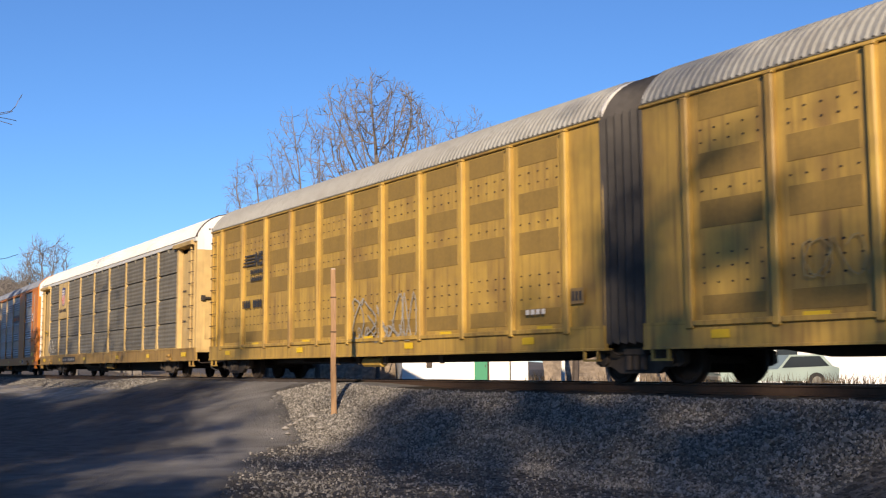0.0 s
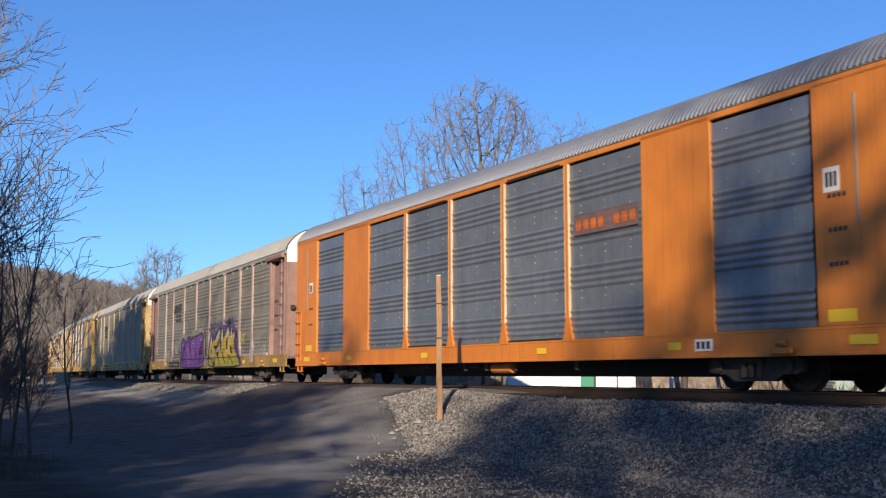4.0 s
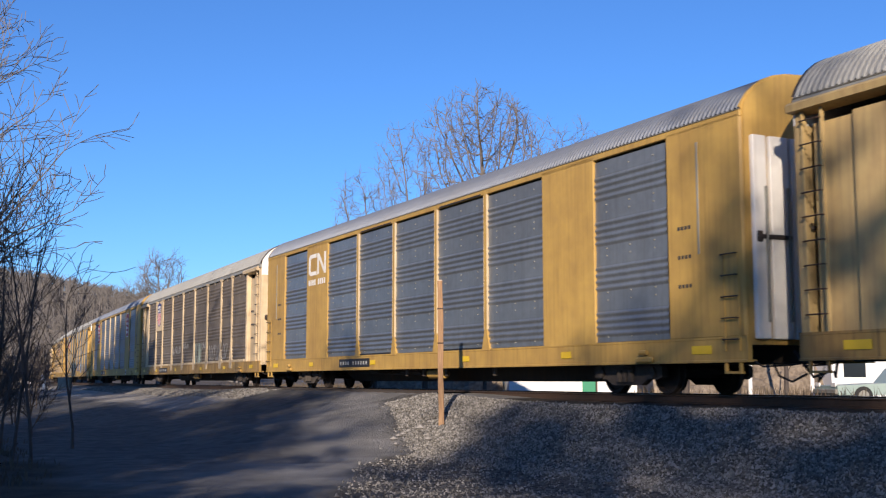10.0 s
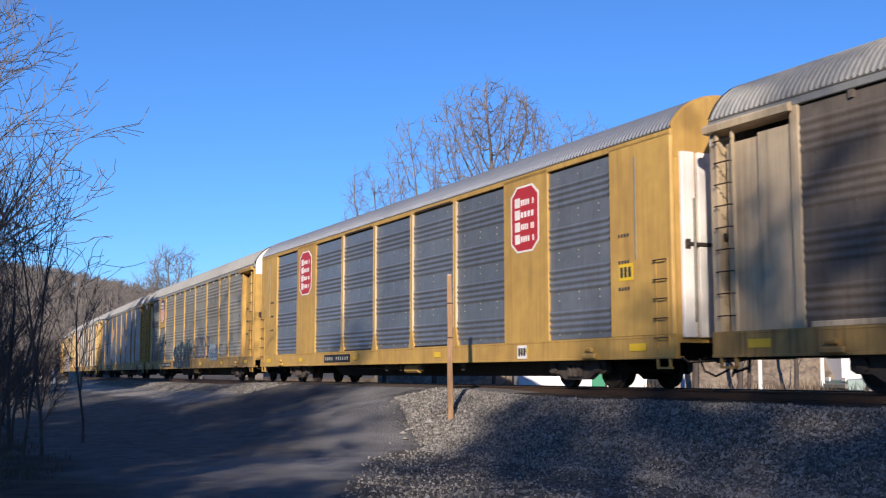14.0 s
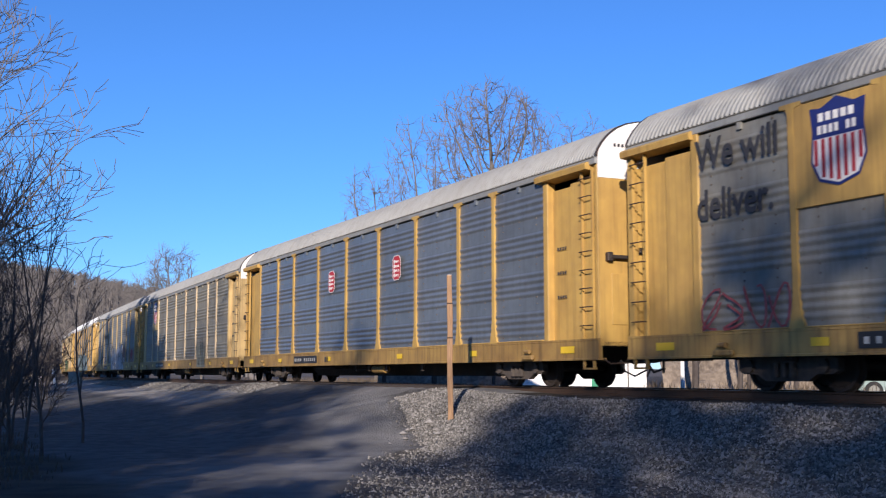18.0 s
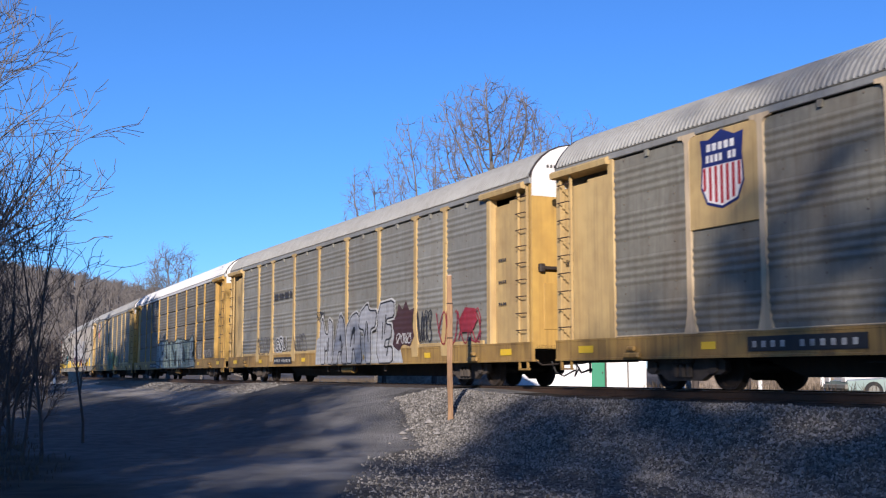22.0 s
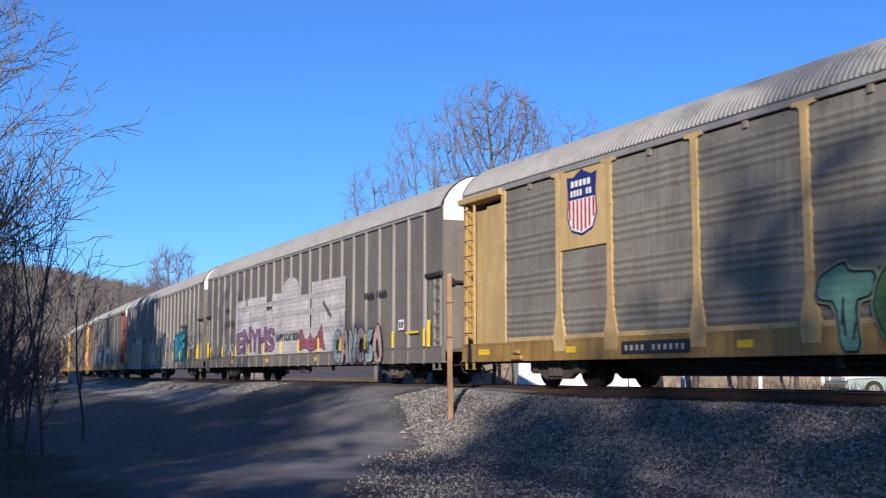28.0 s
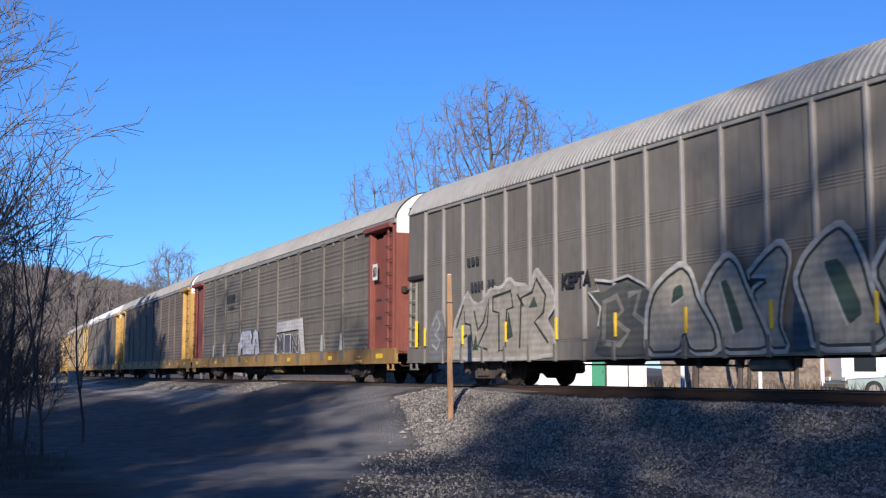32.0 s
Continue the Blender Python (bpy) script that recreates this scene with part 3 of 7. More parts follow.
def truck_parts(car, x, group):
    """A two-axle truck with its centre at x."""
    tr = new("truck")
    tr.parent = car
    tr.matrix_basis = Matrix.Translation((x, 0, 0))

    def frame_mesh():
        sh = Shape()
        out = [(-1.18, 0.36), (-1.05, 0.30), (-0.72, 0.30), (-0.5, 0.18), (0.5, 0.18), (0.72, 0.30), (1.05, 0.30), (1.18, 0.36), (1.18, 0.56), (1.0, 0.62), (0.62, 0.60), (0.36, 0.78),
               (-0.36, 0.78), (-0.62, 0.60), (-1.0, 0.62), (-1.18, 0.56)]
        sh.prism(out, "y", -1.16, -1.02)
        for a in (-0.89, 0.89):
            sh.tube([(a, -1.22, 0.44), (a, -1.0, 0.44)], 0.12, 10)
        return sh.mesh("side_frame")
    me = cached("side_frame", frame_mesh)
    piece("side_frame", me, M["truck"], tr)
    piece("side_frame", me, M["truck"], tr, at=Matrix.Rotation(math.pi, 4, "Z"))

    def spring():
        sh = Shape()
        for a in (-0.2, 0.0, 0.2):
            sh.tube([(a, -1.19, 0.25), (a, -1.19, 0.50)], 0.07, 8)
        sh.box(-0.3, 0.3, -1.25, -1.0, 0.50, 0.66, 0.03)
        return sh.mesh("spring_nest")
    piece("spring_nest", cached("spring", spring), M["truck"], tr)
    piece("bolster", cached("bolster", lambda: Shape().box(-0.2, 0.2, -1.0, 1.0, 0.50, 0.80, 0.03).mesh("bolster")), M["under"], tr)

    def wheels():
        sh = Shape()
        for sgn in (-1, 1):
            prof = [(0.10, 0.0), (0.10, 0.06), (0.34, 0.02), (0.36, -0.02), (0.455, -0.02), (0.455, 0.015), (0.425, 0.03), (0.415, 0.12), (0.36, 0.12), (0.33, 0.075), (0.12, 0.14), (0.10, 0.14)]
            ring = []
            for j in range(20):
                a = 2 * math.pi * j / 20
                ring.append([(r * math.cos(a), sgn * (0.70 + d), r * math.sin(a)) for r, d in prof])
            sh.sheet(ring + [ring[0]])
        sh.tube([(0, -1.0, 0), (0, 1.0, 0)], 0.085, 8)
        return sh.mesh("wheelset")
    for a in (-0.89, 0.89):
        wh = piece("wheelset", cached("wheels", wheels), M["wheel"], tr, at=Matrix.Translation((a, 0, 0.42)))
        WHEELS.append(wh)
    return tr


WHEELS = []


def decal(car, name, poly, material, layer=1, label=""):
    """A thin painted shape on the near side, outline in distance along the car and height."""
    y = SKIN - 0.004 * layer
    return piece(name, Shape().prism(poly, "y", y, y + 0.003), material, car, label)


def rect(x0, x1, z0, z1):
    return [(x0, z0), (x1, z0), (x1, z1), (x0, z1)]


def bars(car, x0, x1, z0, z1, n, material, layer=2, name="marking", slant=0.0, gaps=True):
    """A line of lettering reduced to plain bars."""
    sh = Shape()
    y = SKIN - 0.004 * layer
    w = (x1 - x0) / n
    for i in range(n):
        if gaps and n > 5 and i % 5 == 4:
            continue
        a = x0 + i * w
        sh.prism([(a, z0), (a + 0.68 * w, z0), (a + 0.68 * w + slant, z1), (a + slant, z1)], "y", y, y + 0.003)
    return tagged(piece(name, sh, material, car), kind="stuff")


def shield(car, x, z, size, board=None, board_box=None):
    """A railway shield: dark blue head, striped body, no letters."""
    if board is not None:
        b = board_box
        sh = Shape().box(b[0], b[1], -1.505, -1.40, b[2], b[3], 0.01)
        piece("logo_board", sh, board, car)
    w, h = size * 0.40, size
    out = [(-0.5, 0.42), (-0.46, 0.16), (-0.5, -0.2), (-0.36, -0.42), (0, -0.5), (0.36, -0.42), (0.5, -0.2), (0.46, 0.16), (0.5, 0.42), (0.3, 0.40), (0.0, 0.5), (-0.3, 0.40)]
    decal(car, "shield_rim", [(x + 2 * w * a * 1.06, z + h * b * 1.05) for a, b in out], M["blue"], 1)
    low = [(-0.47, 0.06), (-0.5, -0.2), (-0.36, -0.42), (0, -0.5), (0.36, -0.42), (0.5, -0.2), (0.47, 0.06)]
    decal(car, "shield_field", [(x + 2 * w * a * 0.98, z + h * b * 0.98) for a, b in low], M["white"], 2)
    for k in range(-3, 4):
        sh = Shape()
        a = k * 0.14
        zb = np.interp(abs(a) + 0.035, (0, 0.36, 0.5), (-0.485, -0.41, -0.2))
        y = SKIN - 0.012
        sh.prism(rect(x + 2 * w * (a - 0.032), x + 2 * w * (a + 0.032), z + h * zb * 0.96, z + h * 0.05), "y", y, y + 0.003)
        piece("shield_stripe", sh, M["redp"], car)
    bars(car, x - w * 0.72, x + w * 0.72, z + h * 0.26, z + h * 0.36, 5, M["white"], 3, "shield_marking")
    bars(car, x - w * 0.76, x + w * 0.76, z + h * 0.11, z + h * 0.21, 7, M["white"], 3, "shield_marking")


def speed_lines(car, x, z, w, material):
    """Slanting lines with a heavy wedge, and two lines of bars below."""
    for k in range(4):
        zz = z + 0.10 * k
        decal(car, "logo_line", [(x + 0.05 * k, zz), (x + w * 0.62, zz), (x + w * 0.62 + 0.02, zz + 0.045), (x + 0.05 * k + 0.02, zz + 0.045)], material, 1)
    h = 0.42
    k_ = 0.20 * h
    a, q = x + w * 0.60, w * 0.44

    def cut(pts):
        decal(car, "logo_wedge", [(a + q * u + k_ * v, z - 0.02 + h * v) for u, v in pts], material, 2)
    cut([(0.0, 0), (0.13, 0), (0.13, 1), (0.0, 1)]), cut([(0.13, 1), (0.13, 0.6), (0.34, 0), (0.34, 0.4)]), cut([(0.34, 0), (0.47, 0), (0.47, 1), (0.34, 1)])
    cut([(0.54, 0), (1.0, 0), (1.0, 0.22), (0.54, 0.22)]), cut([(0.86, 0.22), (1.0, 0.22), (1.0, 0.40), (0.86, 0.40)]), cut([(0.54, 0.40), (1.0, 0.40), (1.0, 0.61), (0.54, 0.61)])
    cut([(0.54, 0.61), (0.68, 0.61), (0.68, 0.79), (0.54, 0.79)]), cut([(0.54, 0.79), (1.0, 0.79), (1.0, 1), (0.54, 1)])
    bars(car, x + w * 0.40, x + w * 1.06, z - 0.27, z - 0.12, 7, material, 1, gaps=False)
    bars(car, x + w * 0.40, x + w * 1.16, z - 0.50, z - 0.35, 8, material, 1, gaps=False)


def badge(car, x, z, h):
    """A red eight-sided badge with a white rim and rows of bars."""
    w = h * 0.395
    out = [(-1, -0.36), (-0.55, -0.5), (0.55, -0.5), (1, -0.36), (1, 0.36), (0.55, 0.5), (-0.55, 0.5), (-1, 0.36)]
    decal(car, "badge_rim", [(x + w * a * 1.10, z + h * b * 1.04) for a, b in out], M["white"], 1)
    decal(car, "badge_field", [(x + w * a, z + h * b * 0.98) for a, b in out], M["redp"], 2)
    for k, n in ((0, 6), (1, 4), (2, 7), (3, 6)):
        zt = z + h * (0.32 - 0.19 * k)
        decal(car, "badge_marking", rect(x - w * 0.75, x - w * 0.35, zt - h * 0.13, zt + 0.02 * h), M["white"], 3)
        bars(car, x - w * 0.28, x + w * 0.78, zt - h * 0.11, zt - h * 0.02, n, M["white"], 3, "badge_marking")


def plate(car, x, w, n=9):
    """The black number plate on the sill, its figures as bars."""
    decal(car, "number_plate", rect(x - w / 2, x + w / 2, SILL_LO + 0.10, SILL_HI - 0.08), M["black"], 1, "black plate with white bars")
    for k in range(11):
        if k != 4:
            a = x - w / 2 + 0.12 + k * (w - 0.2) / 11
            decal(car, "number_bar", rect(a, a + 0.42 * w / 11, SILL_LO + 0.17, SILL_HI - 0.16), paint((0.5, 0.5, 0.47)), 2)


TEXTS = {}


def text_mesh(body, size, fat=0.0, shear=0.0):
    key = (body, size, fat, shear)
    if key not in TEXTS:
        cu = bpy.data.curves.new("text", "FONT")
        cu.body, cu.size, cu.offset, cu.shear, cu.extrude, cu.resolution_u = body, size, fat, shear, 0.002, 3
        ob = bpy.data.objects.new("text", cu)
        scene.collection.objects.link(ob)
        bpy.context.view_layer.update()
        me = bpy.data.meshes.new_from_object(ob.evaluated_get(bpy.context.evaluated_depsgraph_get()))
        bpy.data.objects.remove(ob)
        bpy.data.curves.remove(cu)
        me.materials.clear()
        me.materials.append(None)
        TEXTS[key] = me
    return TEXTS[key]


def lettering(car, name, body, x, z, size, material, fat=0.0, shear=0.0, layer=2, wide=1.0, tilt=0.0):
    """Words painted on the side, each letter a piece of its own."""
    far_edge = lambda word: max(v.co.x for v in text_mesh(word, size, fat, shear).vertices)
    for i, ch in enumerate(body):
        if ch == " ":
            continue
        shift = far_edge(body[:i + 1]) - far_edge(ch)
        m = (Matrix.Translation((x, SKIN - 0.002 - 0.004 * layer, z)) @ Matrix.Rotation(radians(90), 4, "X") @ Matrix.Rotation(radians(tilt), 4, "Z") @ Matrix.Diagonal((wide, 1, 1, 1))
             @ Matrix.Translation((shift, 0, 0)))
        piece(name, text_mesh(ch, size, fat, shear), material, car, at=m)


def spray(car, x0, x1, z0, z1, n, fill, edge, seed, halo=None):
    """A painted piece of fat, interlocking letters with dark edges."""
    rnd = random.Random(seed)
    w = (x1 - x0) / n
    if halo:
        k = 26
        pts = []
        for i in range(k):
            a = 2 * math.pi * i / k
            r = 1 + 0.10 * math.sin(5 * a + seed) + rnd.uniform(-0.05, 0.05)
            q = lambda v: math.copysign(abs(v) ** 0.45, v)
            pts.append(((x0 + x1) / 2 + q(math.cos(a)) * r * (x1 - x0) * 0.54, max(SILL_LO + 0.02, (z0 + z1) / 2 + q(math.sin(a)) * r * (z1 - z0) * 0.58)))
        decal(car, "paint_halo", pts, halo, 1)
    back, front, lines_ = Shape(), Shape(), Shape()
    yb, yf_, yl = SKIN - 0.008, SKIN - 0.012, SKIN - 0.016
    for i in range(n):
        c = x0 + (i + 0.5) * w
        base = z0 + rnd.uniform(0, 0.12) * (z1 - z0)
        top = z1 - rnd.uniform(0, 0.22) * (z1 - z0)
        h = top - base
        lean = rnd.uniform(-0.10, 0.18) * w
        kind = rnd.choice("abcdef")
        shapes = {
            "a": [(-0.5, 0), (-0.18, 0), (-0.12, 0.3), (0.12, 0.3), (0.18, 0), (0.5, 0), (0.28, 1.0), (0.0, 1.12), (-0.26, 1.0)],
            "b": [(-0.48, 0), (0.4, -0.04), (0.56, 0.25), (0.36, 0.5), (0.5, 0.78), (0.3, 1.02), (-0.5, 1.0), (-0.4, 0.5)],
            "c": [(-0.5, 0.15), (-0.3, -0.05), (0.5, 0), (0.45, 0.28), (-0.1, 0.3), (-0.14, 0.45), (0.42, 0.5), (0.5, 0.95), (0.2, 1.08), (-0.4, 1.0), (-0.56, 0.6)],
            "d": [(-0.5, 0), (-0.2, 0), (-0.1, 0.55), (0.1, 0.5), (0.2, 0), (0.55, 0), (0.46, 1.0), (0.2, 1.1), (0.02, 0.78), (-0.2, 1.1), (-0.52, 0.98)],
            "e": [(-0.46, 0), (0.52, 0), (0.46, 0.26), (-0.05, 0.24), (0.02, 0.4), (0.36, 0.42), (0.36, 0.62), (0.02, 0.64), (0.02, 0.76), (0.5, 0.78), (0.44, 1.04), (-0.5, 1.0)],
            "f": [(-0.2, 0), (0.2, -0.03), (0.18, 0.62), (0.55, 0.66), (0.5, 1.0), (-0.52, 1.06), (-0.5, 0.72), (-0.2, 0.68)],
        }[kind]
        pts = [(c + a * w * 1.02 + lean * b, base + b * h) for a, b in shapes]
        mx, mz = sum(p[0] for p in pts) / len(pts), sum(p[1] for p in pts) / len(pts)
        big = [(mx + (a - mx) * 1.13 + math.copysign(0.02, a - mx), max(SILL_LO, mz + (b - mz) * 1.09)) for a, b in pts]
        small = [(a, max(SILL_LO + 0.01, b)) for a, b in pts]
        back.prism(big, "y", yb, yb + 0.003)
        front.prism(small, "y", yf_, yf_ + 0.003)
        a, b = small[rnd.randrange(len(small))], (mx + rnd.uniform(-0.1, 0.1) * w, mz + rnd.uniform(-0.2, 0.2) * h)
        d = 0.025
        lines_.prism([(a[0], a[1]), (a[0] + d, a[1]), (b[0] + d, b[1]), (b[0], b[1])], "y", yl, yl + 0.003)
        lines_.prism(rect(mx - 0.05 * w, mx + 0.07 * w, mz + 0.12 * h, mz + 0.26 * h), "y", yl, yl + 0.003)
    piece("paint_edge", back, edge, car)
    piece("paint_fill", front, fill, car)
    tagged(piece("paint_line", lines_, edge, car), kind="stuff")


def burner(car, word, x0, x1, z0, z1, fill, edge, seed, glow_=None, jump=0.12, fat=(0.13, 0.085, 0.035), two=None, lift=0.0):
    """Large painted letters, each leaning its own way, with an edge and a pale outer line."""
    rnd = random.Random(seed)
    w = (x1 - x0) / len(word)
    for i, ch in enumerate(word):
        base = z0 + rnd.uniform(0, jump) * (z1 - z0)
        h = (z1 - z0) * (1 - rnd.uniform(0, 2 * jump)) - (base - z0)
        tilt = rnd.uniform(-5, 5)
        for layer, (name, f, m_) in enumerate((("paint_outline", fat[0], glow_), ("paint_edge", fat[1], edge), ("paint_fill", fat[2], two if two and i % 2 else fill))):
            if m_ is None:
                continue
            me = text_mesh(ch, 1.0, f, 0.0)
            co = np.array([v.co for v in text_mesh(ch, 1.0, fat[1], 0.0).vertices])
            lo, hi = co.min(0), co.max(0)
            kx, kz = w * 1.10 / max(hi[0] - lo[0], 0.2), h / max(hi[1] - lo[1], 0.2)
            m = (Matrix.Translation((x0 + (i + 0.5) * w, SKIN - 0.004 - lift - 0.004 * layer - 0.0007 * (i % 2), base + h / 2)) @ Matrix.Rotation(radians(90), 4, "X") @ Matrix.Rotation(radians(tilt), 4, "Z")
                 @ Matrix.Diagonal((kx, kz, 1, 1)) @ Matrix.Translation((-(lo[0] + hi[0]) / 2, -(lo[1] + hi[1]) / 2, 0)))
            piece(name, me, m_, car, at=m)


GLYPHS = {
    "H": ((-.5, 0), (-.55, .7), (-.35, 1), (-.15, .65), (.1, .6), (.2, .95), (.45, .85), (.4, 0), (.1, 0), (.05, .3), (-.15, .3), (-.2, 0)),
    "S": ((-.5, .1), (-.3, 0), (.4, .05), (.5, .4), (0, .55), (.3, .65), (.5, .95), (-.2, .9), (-.5, .6), (-.1, .4), (.05, .25), (-.4, .3)),
    "T": ((-.15, 0), (-.2, .6), (-.6, .65), (-.5, .9), (0, 1.05), (.1, .92), (.6, .9), (.5, .65), (.15, .6), (.2, 0)),
    "K": ((-.45, 0), (-.5, .85), (-.2, 1.15), (-.1, .7), (.3, .95), (.55, .75), (.15, .5), (.6, 0), (.2, 0), (-.1, .35), (-.1, 0)),
    "B": ((-.5, 0), (-.45, .55), (-.6, .8), (-.1, .92), (.45, .85), (.35, .55), (.52, .3), (.3, 0)),
    "R": ((-.5, .02), (-.52, .7), (-.12, .95), (.25, 1), (.5, .78), (.45, .5), (.58, 0), (.18, 0), (.05, .3), (-.1, .3), (-.15, 0)),
    "O": ((-.2, 0), (-.5, .45), (-.38, .75), (-.02, 1), (.2, 1), (.42, .7), (.57, .25), (.4, 0)),
    "Z": ((-.5, .6), (-.3, .85), (.25, 1.08), (.52, .92), (.5, .6), (.1, .35), (.5, .3), (.45, 0), (-.5, 0), (-.5, .25), (0, .62), (-.4, .5)),
    "C": ((.5, .1), (.1, 0), (-.4, .1), (-.5, .5), (-.35, .9), (.1, 1.05), (.5, .85), (.35, .65), (0, .75), (-.12, .5), (0, .28), (.45, .35)),
    "A": ((-.55, 0), (-.3, .7), (-.05, 1.08), (.25, .9), (.55, 0), (.2, 0), (.12, .28), (-.12, .28), (-.2, 0)),
    "E": ((-.46, 0), (.52, 0), (.46, .26), (-.05, .24), (.02, .4), (.36, .42), (.36, .62), (.02, .64), (.02, .76), (.5, .78), (.44, 1.04), (-.5, 1)),
    "U": ((-.5, .95), (-.45, .2), (-.2, 0), (.3, .02), (.5, .3), (.5, 1.05), (.2, .95), (.18, .4), (-.05, .3), (-.12, .98)),
    "N": ((-.5, 0), (-.5, 1), (-.2, .95), (.15, .5), (.2, 1.05), (.5, 1), (.48, 0), (.2, 0), (-.18, .5), (-.2, 0)),
}
HOLES = {"O": ((0, .2), (-.12, .52), (-.02, .66), (.12, .6), (.3, .2), (.18, .1)), "R": ((-.1, .6), (-.02, .74), (.14, .72), (.1, .58)), "B": ((-.12, .52), (-.1, .68), (.1, .66), (.04, .52)),
         "A": ((-.07, .5), (0, .68), (.08, .5))}


def round_off(pts):
    """Cuts the corners of an outline, so that it looks drawn by hand."""
    out = []
    for (a, b), (c, d) in zip(pts, pts[1:] + pts[:1]):
        out += [(0.83 * a + 0.17 * c, 0.83 * b + 0.17 * d), (0.17 * a + 0.83 * c, 0.17 * b + 0.83 * d)]
    return out


def wild(car, word, x0, x1, z0, z1, fill, edge, outline=None, hole=None, seed=0, layer=4, rise=0.0, line_=0.045, two=None, over=0.98):
    """A sprayed piece of pointed, overlapping letters: pale outer line, dark line, fill."""
    rnd = random.Random(seed)
    w = (x1 - x0) / len(word)
    for i, ch in enumerate(word):
        u = (i + 0.5) / len(word)
        h = (z1 - z0) * (1 + rise * (u - 0.5)) * rnd.uniform(0.92, 1.06)
        lean = rnd.uniform(-0.08, 0.16)
        base = [(x0 + (i + 0.5) * w + (a + lean * b) * w * over, z0 + b * h) for a, b in GLYPHS[ch]]
        for k, (name, m_, grow_) in enumerate((("paint_outline", outline, 2 * line_), ("paint_edge", edge, line_), ("paint_fill", two if two and i % 2 else fill, 0.0))):
            if m_ is None:
                continue
            n = len(base)
            area = sum(base[j][0] * base[(j + 1) % n][1] - base[(j + 1) % n][0] * base[j][1] for j in range(n))
            sg = 1 if area > 0 else -1
            pts = []
            for j in range(n):
                (ax, az), (bx, bz), (cx, cz) = base[j - 1], base[j], base[(j + 1) % n]
                n1, n2 = unit((bz - az, ax - bx)), unit((cz - bz, bx - cx))
                nn = unit(n1 + n2)
                g = grow_ * min(2.0, 1 / max(0.4, float(nn @ n1)))
                pts.append((bx + sg * nn[0] * g, max(SILL_LO + 0.02, bz + sg * nn[1] * g)))
            decal(car, name, round_off(pts), m_, layer + k + 3.4 * (i % 2))
        if ch in HOLES:
            decal(car, "paint_hole", round_off([(x0 + (i + 0.5) * w + (a + lean * b) * w * over, z0 + b * h) for a, b in HOLES[ch]]), hole or edge, layer + 3 + 3.4 * (i % 2))
        # strokes of shading inside the letter
        for _ in range(3):
            a, b = rnd.uniform(-0.25, 0.15), rnd.uniform(0.05, 0.5)
            c_, d_ = a + rnd.uniform(-0.1, 0.15), b + rnd.uniform(0.2, 0.35)
            q = [(x0 + (i + 0.5) * w + (p + lean * r_) * w * over, z0 + r_ * h) for p, r_ in ((a, b), (a + 0.05, b), (c_ + 0.05, d_), (c_, d_))]
            decal(car, "paint_line", q, edge, layer + 3 + 3.4 * (i % 2))


def patch_paint(car, poly, material, layer=1, name="paint_field"):
    return decal(car, name, poly, material, layer)


def stroke(car, pts, thick, material, layer=8, name="paint_line", closed=False):
    """One sprayed line through the given points, with rounded turns."""
    pts = round_off(list(pts)) if closed else list(pts)
    return piece(name, ribbon(pts, thick, SKIN - 0.004 * layer, closed), material, car)


def ribbon(pts, thick, y, closed=False):
    """A thin band of paint that follows a line."""
    p = np.array(pts, float)
    n = len(p)
    nxt, prv = (np.roll(p, -1, 0), np.roll(p, 1, 0)) if closed else (np.vstack([p[1:], 2 * p[-1] - p[-2]]), np.vstack([2 * p[0] - p[1], p[:-1]]))
    d = nxt - prv
    d /= np.linalg.norm(d, axis=1)[:, None] + 1e-9
    off = np.stack([-d[:, 1], d[:, 0]], 1) * thick / 2
    vs = []
    for (a, b), (u, w) in zip(p, off):
        vs += [(a + u, y, b + w), (a - u, y, b - w), (a + u, y + 0.003, b + w), (a - u, y + 0.003, b - w)]
    fs = []
    for i in range(n if closed else n - 1):
        k, m = 4 * i, 4 * ((i + 1) % n)
        fs += [(k, k + 1, m + 1, m), (k + 2, m + 2, m + 3, k + 3), (k, m, m + 2, k + 2), (k + 1, k + 3, m + 3, m + 1)]
    return Shape().add(vs, fs)


def scrawl(car, x0, x1, z0, z1, n, material, seed, thick=0.022):
    """A thin sprayed tag: looping strokes."""
    rnd = random.Random(seed)
    w = (x1 - x0) / n
    for i in range(n):
        c = x0 + (i + 0.5) * w
        pts = []
        a0, kx, kz = rnd.uniform(0, 6.28), rnd.choice((1, 1, 2)), rnd.choice((1, 2, 2, 3))
        for j in range(15):
            u = j / 14
            pts.append((c + 0.48 * w * math.sin(kx * 5.6 * u + a0), (z0 + z1) / 2 + 0.5 * (z1 - z0) * math.sin(kz * 4.2 * u + a0 * 1.7)))
        piece("paint_tag", ribbon(pts, 2 * thick, SKIN - 0.014 - 0.0006 * (i % 3)), material, car)


